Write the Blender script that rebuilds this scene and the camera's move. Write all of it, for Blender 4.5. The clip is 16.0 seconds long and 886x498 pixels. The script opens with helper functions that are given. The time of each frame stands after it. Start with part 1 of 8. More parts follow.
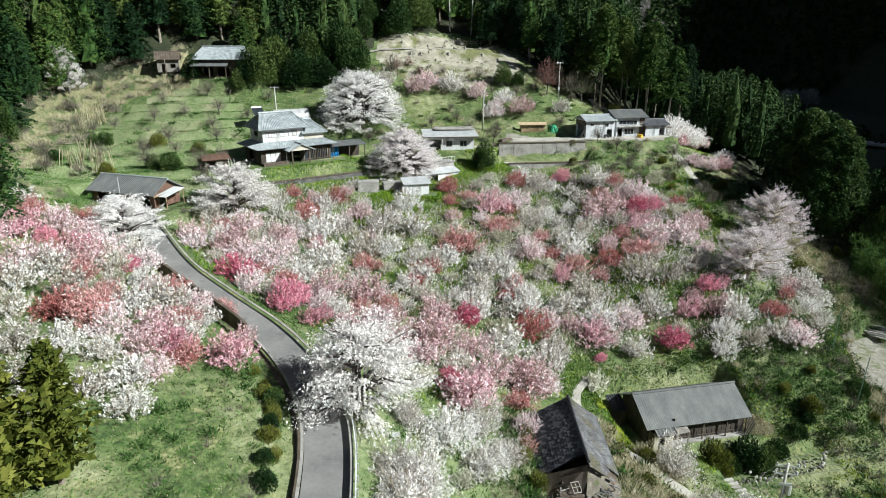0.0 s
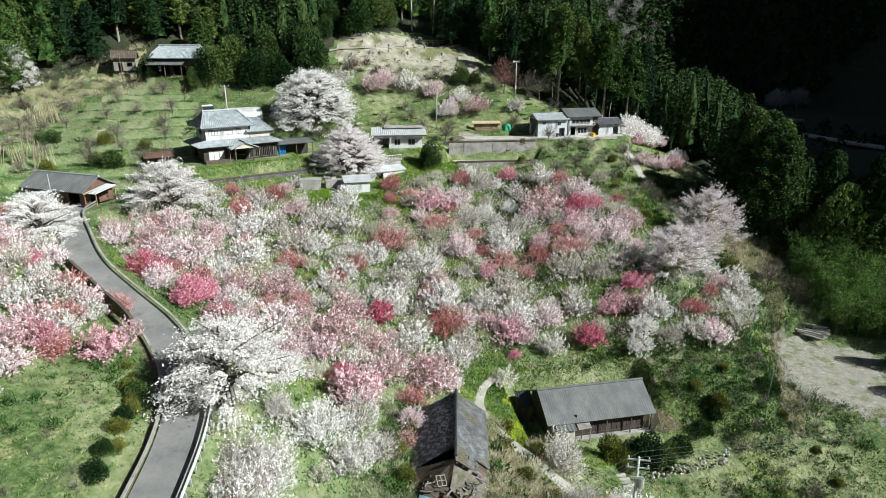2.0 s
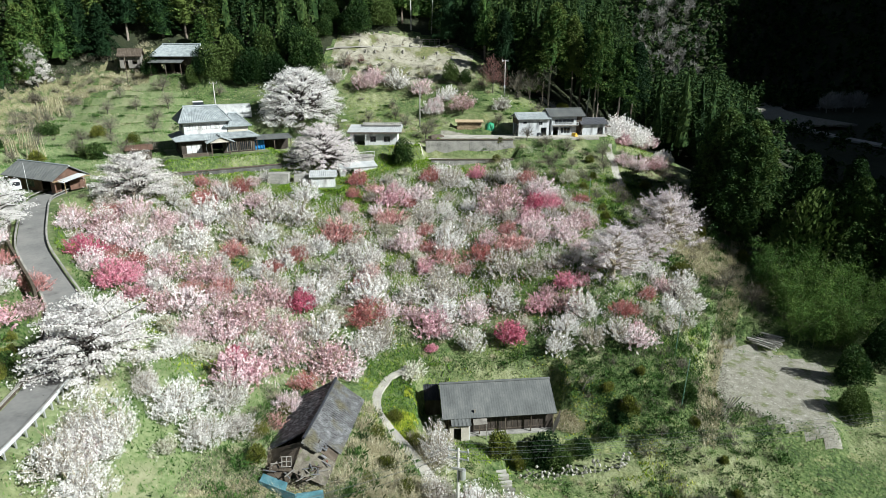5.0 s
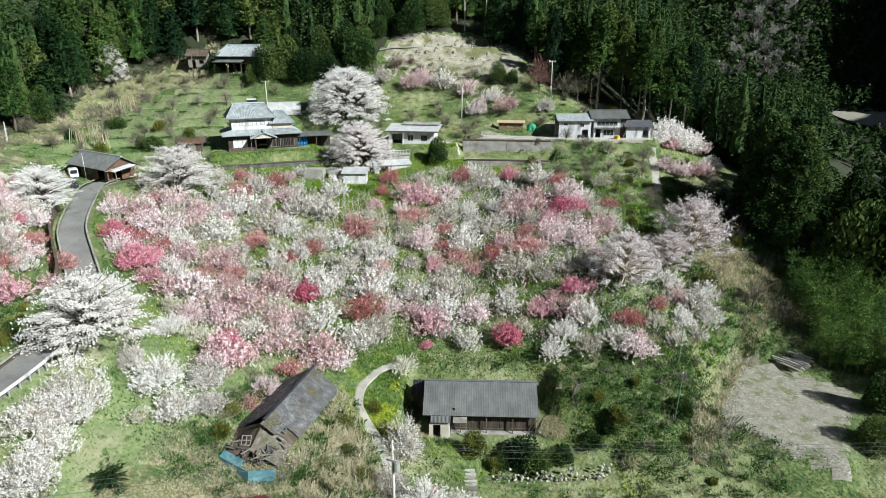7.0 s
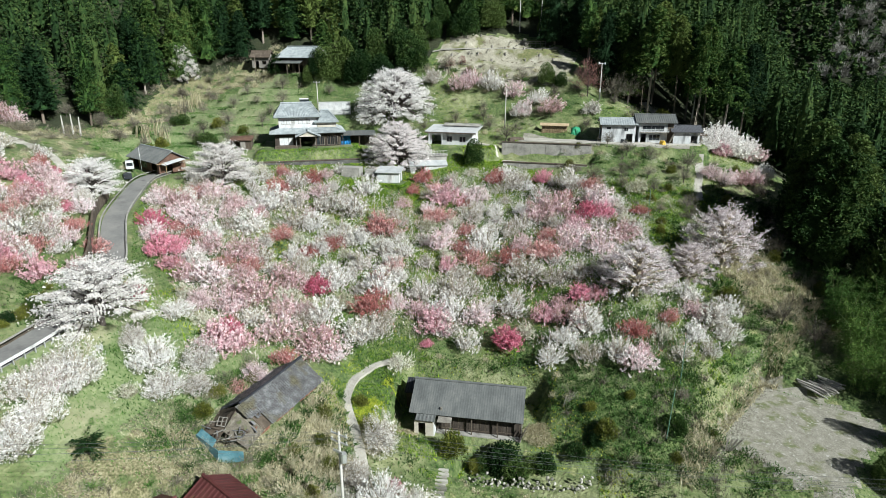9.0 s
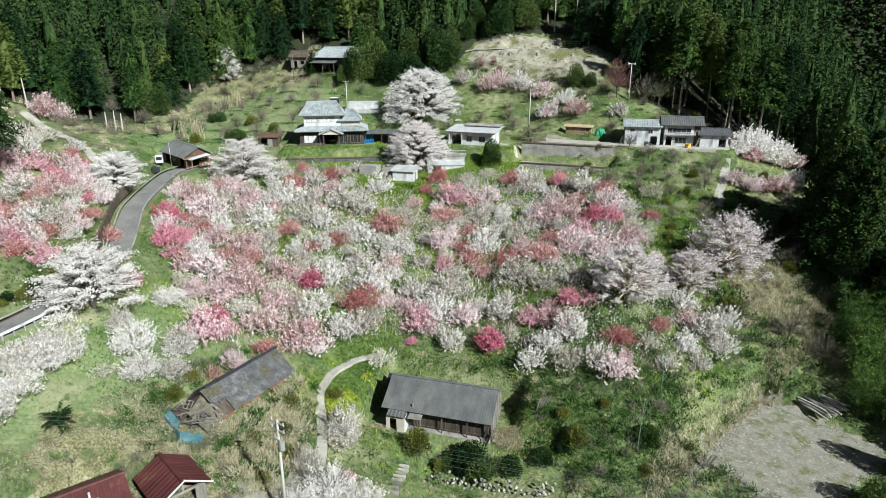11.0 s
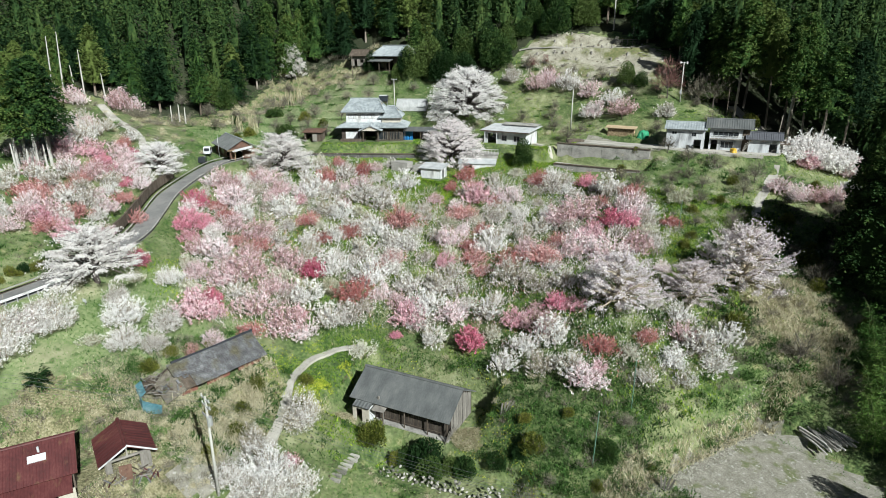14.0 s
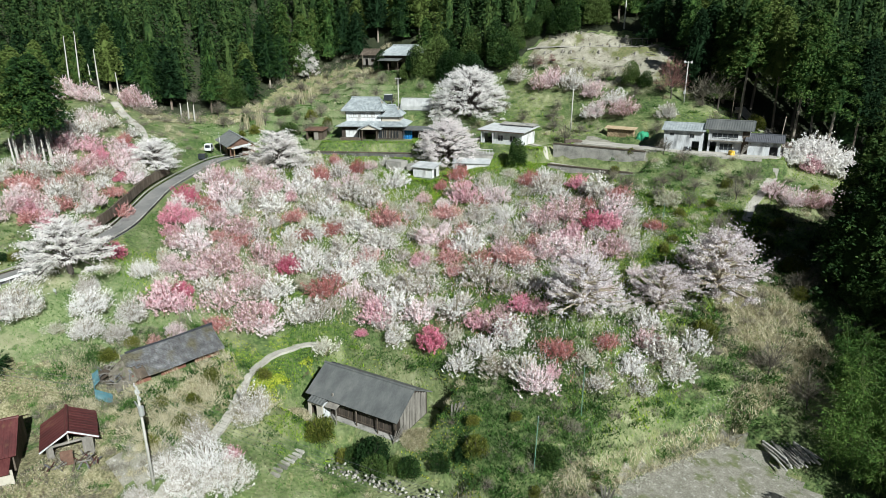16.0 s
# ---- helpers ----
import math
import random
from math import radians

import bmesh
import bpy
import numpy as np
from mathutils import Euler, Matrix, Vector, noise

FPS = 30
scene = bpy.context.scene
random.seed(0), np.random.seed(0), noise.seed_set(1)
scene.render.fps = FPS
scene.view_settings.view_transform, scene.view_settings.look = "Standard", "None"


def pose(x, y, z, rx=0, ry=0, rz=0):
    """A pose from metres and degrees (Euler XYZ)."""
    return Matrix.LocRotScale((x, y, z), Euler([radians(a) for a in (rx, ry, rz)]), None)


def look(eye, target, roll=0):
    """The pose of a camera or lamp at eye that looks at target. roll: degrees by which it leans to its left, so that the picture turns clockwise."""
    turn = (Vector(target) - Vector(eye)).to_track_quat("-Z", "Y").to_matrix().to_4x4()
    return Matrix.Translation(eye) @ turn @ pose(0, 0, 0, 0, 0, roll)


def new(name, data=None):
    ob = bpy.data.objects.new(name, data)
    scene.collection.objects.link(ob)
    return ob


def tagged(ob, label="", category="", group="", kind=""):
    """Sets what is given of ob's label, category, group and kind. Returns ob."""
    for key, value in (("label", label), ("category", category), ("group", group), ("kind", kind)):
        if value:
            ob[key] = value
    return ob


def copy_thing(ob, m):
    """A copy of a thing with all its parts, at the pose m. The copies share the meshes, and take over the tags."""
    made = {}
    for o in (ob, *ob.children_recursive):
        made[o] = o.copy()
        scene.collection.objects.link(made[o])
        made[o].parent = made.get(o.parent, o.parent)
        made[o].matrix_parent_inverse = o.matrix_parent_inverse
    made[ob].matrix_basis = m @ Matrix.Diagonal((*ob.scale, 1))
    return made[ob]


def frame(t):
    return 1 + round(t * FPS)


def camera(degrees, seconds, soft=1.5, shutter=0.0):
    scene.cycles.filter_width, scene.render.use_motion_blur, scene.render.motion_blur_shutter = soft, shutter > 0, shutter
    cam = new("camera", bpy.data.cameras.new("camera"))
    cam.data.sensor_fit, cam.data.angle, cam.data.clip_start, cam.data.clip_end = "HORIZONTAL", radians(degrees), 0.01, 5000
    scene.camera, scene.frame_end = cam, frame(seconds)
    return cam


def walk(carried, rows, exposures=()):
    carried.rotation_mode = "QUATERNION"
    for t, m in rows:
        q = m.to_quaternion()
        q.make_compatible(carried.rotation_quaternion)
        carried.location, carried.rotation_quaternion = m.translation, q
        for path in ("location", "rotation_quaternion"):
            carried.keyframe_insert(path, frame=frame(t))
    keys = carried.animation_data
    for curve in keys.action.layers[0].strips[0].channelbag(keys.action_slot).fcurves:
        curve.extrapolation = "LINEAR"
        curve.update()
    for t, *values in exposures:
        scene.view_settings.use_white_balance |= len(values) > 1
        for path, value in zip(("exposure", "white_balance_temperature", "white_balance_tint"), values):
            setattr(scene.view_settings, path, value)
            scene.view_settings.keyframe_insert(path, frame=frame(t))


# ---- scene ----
cam = camera(71.4, 16.0, soft=0.55)
METRES, EYE, TILT, LEAN, TURN = 90.0, 50.0, -18.5, 0.0, 0.0
ROWS = [
    (0.0, 0.0, 0.0, 0.0, -0.0, 0.0, 0.0),
    (0.5, 0.0318, -0.0004, -0.001, 0.11, -0.0, -0.03),
    (1.0, 0.0632, -0.0013, -0.002, 0.16, 0.02, -0.05),
    (1.5, 0.0982, -0.0027, -0.0032, 0.22, 0.01, -0.08),
    (2.0, 0.1337, -0.0045, -0.0049, 0.29, 0.01, -0.11),
    (2.5, 0.169, -0.0065, -0.0067, 0.34, 0.01, -0.14),
    (3.0, 0.204, -0.0081, -0.008, 0.62, 0.01, -0.28),
    (3.5, 0.239, -0.0096, -0.0085, 1.49, 0.01, -0.55),
    (4.0, 0.2728, -0.0106, -0.0094, 2.61, 0.01, -0.93),
    (6.5, 0.4368, -0.002, -0.0085, 11.03, -0.28, -3.67),
    (7.0, 0.4681, 0.0026, -0.0068, 13.17, -0.41, -4.35),
    (7.5, 0.4989, 0.0077, -0.004, 15.11, -0.56, -4.96),
    (8.0, 0.529, 0.0137, -0.0011, 17.26, -0.75, -5.62),
    (8.5, 0.5585, 0.0213, 0.0023, 19.28, -0.94, -6.24),
    (9.0, 0.5866, 0.0296, 0.0056, 20.88, -1.11, -6.74),
    (11.5, 0.7229, 0.086, 0.023, 28.61, -2.12, -8.94),
    (12.0, 0.748, 0.0999, 0.0261, 30.51, -2.4, -9.46),
    (12.5, 0.7724, 0.1146, 0.0296, 32.25, -2.71, -9.94),
    (13.0, 0.7963, 0.1299, 0.0336, 33.8, -2.97, -10.33),
    (13.5, 0.8195, 0.1459, 0.0383, 35.06, -3.21, -10.67),
    (14.0, 0.8424, 0.1627, 0.0431, 36.15, -3.41, -10.96),
    (14.5, 0.8645, 0.1801, 0.0483, 37.15, -3.6, -11.21),
    (15.0, 0.8866, 0.1988, 0.0536, 38.15, -3.79, -11.45),
    (15.5, 0.9081, 0.2177, 0.059, 39.09, -3.96, -11.68),
    (16.0, 0.9294, 0.2367, 0.0646, 40.0, -4.16, -11.92),
]
walk(cam, [(t, pose(0, 0, EYE, TILT, LEAN, TURN) @ pose(METRES * x, METRES * y, METRES * z, 90 + pitch, roll, yaw)) for t, x, y, z, yaw, pitch, roll in ROWS], [(0, 0.72), (8, 0.62), (16, 0.50)])

# ---- light ----
SUN_AZ, SUN_EL = -21.0, 36.0          # degrees: from +x towards +y, and above the horizon
world = bpy.data.worlds.new("sky")
scene.world = world
world.use_nodes = True
wn = world.node_tree
wn.nodes.clear()
sky = wn.nodes.new("ShaderNodeTexSky")
sky.sky_type, sky.sun_disc = "NISHITA", False
sky.sun_elevation, sky.sun_rotation = radians(SUN_EL), radians(90.0 - SUN_AZ)
sky_bg, sky_out = wn.nodes.new("ShaderNodeBackground"), wn.nodes.new("ShaderNodeOutputWorld")
sky_bg.inputs["Strength"].default_value = 0.021
wn.links.new(sky.outputs[0], sky_bg.inputs[0])
wn.links.new(sky_bg.outputs[0], sky_out.inputs[0])
sun = new("sun", bpy.data.lights.new("sun", "SUN"))
sun.data.energy, sun.data.angle, sun.data.color = 5.0, radians(0.53), (0.955, 1.0, 0.972)
sun_way = Vector((math.cos(radians(SUN_EL)) * math.cos(radians(SUN_AZ)), math.cos(radians(SUN_EL)) * math.sin(radians(SUN_AZ)), math.sin(radians(SUN_EL))))
sun.matrix_world = look(sun_way * 300, (0, 0, 0))
scene.view_settings.exposure = 0.70

# ---- the lie of the land ----
# terrain-begin
ROAD = [(-6.0, 20, 19.4), (-7.6, 30, 19.8), (-8.9, 40, 20.2), (-10.8, 46.5, 20.4), (-14.4, 53.3, 20.7), (-19.2, 59.6, 21.0), (-26.0, 66.0, 21.8), (-33.6, 73.4, 22.9), (-41.0, 83.5, 23.9), (-46.5, 92.0, 24.4), (-47.5, 98.0, 24.6), (-43, 104, 24.8)]
LEVELS_FRONT = [(0, 0, 16), (30, 10, 6), (70, 20, -2), (-30, 10, 24), (-21, 39, 23.4), (-25, 48, 24.6), (-42, 38, 29), (-45, 55, 28.5), (-30, 60, 24.5), (-52, 78, 29.5), (-70, 82, 31.5), (-90, 89, 34.5),
    (-3, 47, 17.4), (3, 38, 14.6), (10, 30, 11.2), (19, 36, 8.2), (27.5, 41.3, 7.2), (36, 36, 2.5), (36, 50, 3.0), (11, 51, 11.2), (16, 52, 10.2), (20, 56, 7.8), (0, 58, 14.8), (9, 62, 11.3), (17, 62, 8.4)]
LEVELS_ORCHARD = [(-8, 60, 17.5), (-6, 72, 16.5), (4, 75, 13.6), (12, 72, 11.4), (20, 71, 8.0), (30, 75, 8.0), (39, 75, 8.3), (50, 76.5, 9.6), (54, 71, 5.8), (42, 84, 12.6), (49, 90, 14.6), (33, 92, 15.2), (14, 88, 14.8), (-6, 86, 16.2), (-20, 78, 19.2),
    (-22, 95, 19.6), (0, 102, 17.8), (26, 98, 15.8), (38, 106, 18.4), (58, 100, 13.4), (63, 108, 14.2), (18, 118, 19.6), (48, 122, 20.6), (60, 126, 18.4), (-5, 114, 21.8), (-28, 110, 23.2)]
LEVELS_UPPER = [(-30, 128, 27.2), (-5, 126, 23.0), (3, 136, 27.6), (20, 136, 24.0), (28, 144, 28.4), (43, 152, 28.5), (54, 140, 23.8), (62, 150, 24.5), (-48, 112, 26.4), (-61, 122, 28.6), (-66, 133, 31.6), (-84, 110, 31), (-86, 148, 36), (-37, 143, 31.8), (-15, 148, 30.5),
    (10, 153, 30.4), (-56, 160, 41.5), (-40, 158, 37), (-20, 166, 41), (-6, 177, 47.2), (8, 184, 49.0), (20, 172, 42.8), (30, 164, 36), (48, 168, 31)]
LEVELS_RIGHT = [(62, 72, 2.8), (70, 82, 2.6), (78, 80, 2.6), (72, 92, 3.4), (76, 98, 4.4), (84, 90, 3.5), (84, 104, 6.5), (58, 80, 7.6), (64, 88, 5.5), (68, 98, 8.0), (45, 62, 1.6), (52, 62, 1.2), (60, 55, -1), (80, 60, -1), (100, 90, 4), (74, 118, 14), (92, 122, 9), (80, 145, 18), (100, 140, 7), (112, 118, 3), (112, 160, 6)]
RIDGE_BACK = [(-300, 40, 150), (-190, 250, 150), (-20, 300, 140), (15, 318, 105), (45, 325, 62)]
RIDGE_SPUR = [(40, 185, 34), (86, 172, 17), (110, 250, 19), (135, 330, 18), (150, 420, 6)]
RIDGE_EAST = [(420, -250, 215), (385, 50, 215), (420, 140, 232), (500, 260, 250), (570, 420, 270), (560, 600, 290), (490, 800, 300), (560, 1000, 330), (640, 1200, 360)]
RIDGE_FAR = [(-300, 1040, 330), (150, 1060, 340), (500, 1150, 400)]


def to_line(X, Y, line):
    """Distance from a polyline, and its height at the nearest place."""
    best, high = np.full(X.shape, 1e9), np.zeros(X.shape)
    for (x0, y0, z0), (x1, y1, z1) in zip(line, line[1:]):
        k = np.clip(((X - x0) * (x1 - x0) + (Y - y0) * (y1 - y0)) / ((x1 - x0) ** 2 + (y1 - y0) ** 2), 0, 1)
        d = np.hypot(X - x0 - k * (x1 - x0), Y - y0 - k * (y1 - y0))
        high = np.where(d < best, z0 + k * (z1 - z0), high)
        best = np.minimum(best, d)
    return best, high


def ease(a, b, v):
    k = np.clip((v - a) / (b - a), 0, 1)
    return k * k * (3 - 2 * k)


def waves(X, Y):
    """Unevenness from a few crossed waves, about -1 to 1."""
    return (np.sin(X * 0.91 + 1.3 * np.sin(Y * 0.37)) + np.sin(Y * 1.13 + 1.7 * np.sin(X * 0.29)) + np.sin((X + Y) * 0.53 + 2.0) + np.sin((X - 1.4 * Y) * 1.9) * 0.5) / 3.5


def mountains(X, Y):
    z = np.full(X.shape, -4.0)
    for line, slope, fall in ((RIDGE_BACK, 0.80, 0.9), (RIDGE_SPUR, 0.50, 0.0), (RIDGE_EAST, 1.30, 0.0), (RIDGE_FAR, 0.78, 0.0)):
        for a, b in zip(line, line[1:]):
            d, h = to_line(X, Y, [a, b])
            z = np.maximum(z, h - slope * d - fall * np.clip(X - 50, 0, None))
    return z + 4.0 * waves(X * 0.045, Y * 0.045) + 1.2 * waves(X * 0.2, Y * 0.2)


RING = [(125 * math.cos(a * math.pi / 12) - 2, 95 + 118 * math.sin(a * math.pi / 12)) for a in range(24)]
RING_Z = mountains(np.array([p[0] for p in RING]), np.array([p[1] for p in RING]))
KNOTS = np.array(LEVELS_FRONT + LEVELS_ORCHARD + LEVELS_UPPER + LEVELS_RIGHT + ROAD[1:-1] + [(x, y, z) for (x, y), z in zip(RING, RING_Z) if y > 60 and not (50 < x < 110 and 60 < y < 140)], dtype=float)


def thin_plate():
    P, n = KNOTS[:, :2], len(KNOTS)
    r = np.hypot(P[:, None, 0] - P[None, :, 0], P[:, None, 1] - P[None, :, 1])
    K = np.where(r > 0, r * r * np.log(np.maximum(r, 1e-9)), 0) + 8.0 * np.eye(n)
    A = np.zeros((n + 3, n + 3))
    A[:n, :n], A[:n, n], A[:n, n + 1:], A[n, :n], A[n + 1:, :n] = K, 1, P, 1, P.T
    return np.linalg.solve(A, np.concatenate([KNOTS[:, 2], np.zeros(3)]))


PLATE = thin_plate()
# level places: centre, half sizes, turn in degrees, height, soft edge
PADS = [(30.4, 67.0, 9.0, 5.6, 11.6, 3.7, 1.6), (-31.5, 126.8, 11, 8.5, 36, 27.2, 2.0), (2, 138, 9, 4.5, 8, 27.8, 1.0), (24, 145, 9.5, 4.2, 8, 28.4, 0.8), (23.0, 137.2, 10.5, 2.0, 7, 24.6, 0.8), (43, 150, 12, 5.0, 14, 28.5, 1.5),
    (-50, 101, 9, 6, -19, 24.9, 2.0), (70, 82, 7.5, 9.5, -22, 2.6, 2.2), (13.2, 50.4, 3.2, 6.5, 0, 11.5, 2.0), (-55, 162.5, 9, 5, 0, 41.8, 2.0), (15.5, 31, 4.5, 5.5, 22, 9.2, 2.0), (-4, 116, 3.2, 2.4, 0, 22.3, 1.0),
    (-36.5, 143.5, 5, 3, 20, 32.2, 1.5), (23.5, 152.2, 5, 1.6, 8, 29.3, 1.2), (2, 181, 10, 2.0, 12, 48.4, 2.5), (40, 61.5, 8.5, 2.8, 12, 1.7, 0.8)]


def height(X, Y):
    X, Y = np.asarray(X, dtype=float), np.asarray(Y, dtype=float)
    flat_x, flat_y = X.ravel(), Y.ravel()
    near = np.full(flat_x.shape, PLATE[len(KNOTS)]) + PLATE[-2] * flat_x + PLATE[-1] * flat_y
    for (kx, ky, _), w in zip(KNOTS, PLATE):
        r2 = (flat_x - kx) ** 2 + (flat_y - ky) ** 2
        near += w * 0.5 * r2 * np.log(np.maximum(r2, 1e-12))
    far = mountains(flat_x, flat_y)
    away = np.hypot((flat_x + 2) / 118, (flat_y - 98) / 108)
    k = ease(0.86, 1.08, away)
    z = np.clip(near, -6, 90) * (1 - k) + far * k
    # terraces on the upper fields
    field = ease(26, 20, np.hypot(flat_x + 64, (flat_y - 134) * 0.8))
    step = 1.5
    z = z + field * (np.floor(z / step) * step + step * ease(0.72, 1.0, z / step - np.floor(z / step)) - z)
    z = z + 0.16 * waves(flat_x * 1.1, flat_y * 1.1) + 0.3 * waves(flat_x * 0.33 + 5, flat_y * 0.33)
    for cx, cy, hx, hy, turn, pz, soft in PADS:
        c, s = math.cos(radians(turn)), math.sin(radians(turn))
        u, v = (flat_x - cx) * c + (flat_y - cy) * s, (flat_y - cy) * c - (flat_x - cx) * s
        out = np.hypot(np.maximum(np.abs(u) - hx, 0), np.maximum(np.abs(v) - hy, 0))
        k = ease(soft, 0, out)
        z = z * (1 - k) + pz * k
    d, h = to_line(flat_x, flat_y, ROAD)
    k = ease(4.6, 2.5, d)
    z = z * (1 - k) + (h - 0.12) * k
    return z.reshape(X.shape)


def ground_at(x, y):
    return float(height(np.array([x]), np.array([y]))[0])
# terrain-end

# ---- materials ----
def material(name, colours, scale=3.0, rough=0.85, metal=0.0, bump=0.0, bump_scale=None, stretch=(1, 1, 1), fine=0.35, by_island=0.0, by_object=0.0, translucent=0.0, patches=None):
    """A procedural surface: a ramp of colours over two scales of noise, with relief. patches: (scale, colours, from, to) of a second ramp laid over in blots."""
    m = bpy.data.materials.new(name)
    m.use_nodes = True
    t = m.node_tree
    n, l = t.nodes, t.links
    bsdf, out = n["Principled BSDF"], n["Material Output"]
    coord = n.new("ShaderNodeTexCoord")
    mapping = n.new("ShaderNodeMapping")
    mapping.inputs["Scale"].default_value = stretch
    l.new(coord.outputs["Object"], mapping.inputs[0])

    def noise_of(s, detail=5.0):
        x = n.new("ShaderNodeTexNoise")
        x.inputs["Scale"].default_value, x.inputs["Detail"].default_value = s, detail
        l.new(mapping.outputs[0], x.inputs["Vector"])
        return x.outputs["Fac"]

    def ramp_of(source, cols, a=0.32, b=0.68):
        r = n.new("ShaderNodeValToRGB")
        while len(r.color_ramp.elements) < len(cols):
            r.color_ramp.elements.new(0.5)
        for i, c in enumerate(cols):
            r.color_ramp.elements[i].position = a + (b - a) * i / max(1, len(cols) - 1)
            r.color_ramp.elements[i].color = (*c, 1)
        l.new(source, r.inputs[0])
        return r.outputs[0]

    def maths(kind, a, b):
        x = n.new("ShaderNodeMath")
        x.operation = kind
        for i, v in enumerate((a, b)):
            if isinstance(v, (int, float)):
                x.inputs[i].default_value = v
            else:
                l.new(v, x.inputs[i])
        return x.outputs[0]

    coarse, small = noise_of(scale), noise_of(scale * 9.0, 3.0)
    value = maths("ADD", maths("MULTIPLY", coarse, 1 - fine), maths("MULTIPLY", small, fine))
    if by_island:
        geo = n.new("ShaderNodeNewGeometry")
        value = maths("ADD", value, maths("MULTIPLY", maths("SUBTRACT", geo.outputs["Random Per Island"], 0.5), by_island))
    if by_object:
        info = n.new("ShaderNodeObjectInfo")
        value = maths("ADD", value, maths("MULTIPLY", maths("SUBTRACT", info.outputs["Random"], 0.5), by_object))
    colour = ramp_of(value, colours)
    for s, cols, a, b in (patches or []):
        mask = n.new("ShaderNodeMapRange")
        mask.inputs["From Min"].default_value, mask.inputs["From Max"].default_value = a, b
        l.new(noise_of(s, 6.0), mask.inputs[0])
        mix = n.new("ShaderNodeMix")
        mix.data_type = "RGBA"
        l.new(mask.outputs[0], mix.inputs[0])
        l.new(colour, mix.inputs[6])
        l.new(ramp_of(noise_of(s * 7.0), cols), mix.inputs[7])
        colour = mix.outputs[2]
    l.new(colour, bsdf.inputs["Base Color"])
    bsdf.inputs["Roughness"].default_value, bsdf.inputs["Metallic"].default_value = rough, metal
    if bump:
        b = n.new("ShaderNodeBump")
        b.inputs["Strength"].default_value, b.inputs["Distance"].default_value = min(1.0, bump * 4), bump
        l.new(noise_of(bump_scale or scale * 6, 6.0), b.inputs["Height"])
        l.new(b.outputs[0], bsdf.inputs["Normal"])
    if translucent:
        tr, mix = n.new("ShaderNodeBsdfTranslucent"), n.new("ShaderNodeMixShader")
        mix.inputs[0].default_value = translucent
        l.new(colour, tr.inputs[0])
        l.new(bsdf.outputs[0], mix.inputs[1])
        l.new(tr.outputs[0], mix.inputs[2])
        l.new(mix.outputs[0], out.inputs[0])
        bsdf.inputs["Specular IOR Level"].default_value = 0.15
    return m


def blossom(name, *colours, thin=0.3):
    return material(name, list(colours), 1.7, 0.9, by_island=0.26, by_object=0.25, translucent=thin)


M_GROUND = material("meadow", [(0.020, 0.042, 0.010), (0.056, 0.098, 0.026), (0.110, 0.158, 0.050), (0.20, 0.235, 0.10)], 0.22, 0.95, bump=0.3, bump_scale=2.6, fine=0.6,
    patches=[(0.09, [(0.10, 0.13, 0.05), (0.19, 0.215, 0.10), (0.30, 0.32, 0.18)], 0.47, 0.62), (0.55, [(0.10, 0.12, 0.04), (0.20, 0.22, 0.09), (0.30, 0.29, 0.16)], 0.58, 0.70), (1.3, [(0.03, 0.035, 0.012), (0.09, 0.075, 0.04)], 0.62, 0.72)])
M_DRYGROUND = material("dry_weedy_earth", [(0.060, 0.066, 0.028), (0.15, 0.145, 0.072), (0.27, 0.25, 0.145), (0.38, 0.355, 0.235)], 0.5, 0.95, bump=0.25, bump_scale=3.0, fine=0.6, patches=[(0.4, [(0.035, 0.07, 0.018), (0.09, 0.14, 0.04)], 0.53, 0.64), (1.6, [(0.06, 0.045, 0.028), (0.13, 0.10, 0.06)], 0.58, 0.68)])
M_FIELD = material("short_pale_grass", [(0.082, 0.130, 0.043), (0.155, 0.202, 0.086), (0.255, 0.283, 0.158)], 0.25, 0.95, bump=0.15, bump_scale=4, fine=0.5, patches=[(0.12, [(0.19, 0.20, 0.11), (0.29, 0.29, 0.18)], 0.54, 0.66), (0.7, [(0.05, 0.09, 0.025), (0.10, 0.15, 0.05)], 0.60, 0.70)])
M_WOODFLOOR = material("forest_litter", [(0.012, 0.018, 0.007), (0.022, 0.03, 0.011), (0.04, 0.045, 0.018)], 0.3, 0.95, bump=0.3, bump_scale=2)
M_ASPHALT = material("worn_asphalt", [(0.14, 0.14, 0.14), (0.19, 0.19, 0.185), (0.235, 0.23, 0.22)], 0.35, 0.85, bump=0.01, bump_scale=60, fine=0.3, patches=[(0.5, [(0.10, 0.10, 0.10), (0.16, 0.155, 0.15)], 0.6, 0.72)])
M_CONCRETE = material("weathered_concrete", [(0.16, 0.16, 0.15), (0.30, 0.29, 0.27), (0.42, 0.41, 0.38)], 0.5, 0.9, bump=0.01, bump_scale=20, patches=[(0.8, [(0.07, 0.07, 0.06), (0.16, 0.15, 0.13)], 0.58, 0.75)])
M_DARKCONC = material("dark_concrete", [(0.05, 0.05, 0.047), (0.10, 0.10, 0.095), (0.18, 0.175, 0.165)], 0.6, 0.9, bump=0.01, bump_scale=20)
M_PATH = material("pale_path", [(0.26, 0.25, 0.22), (0.40, 0.38, 0.34), (0.50, 0.48, 0.43)], 0.5, 0.95, bump=0.02, bump_scale=8)
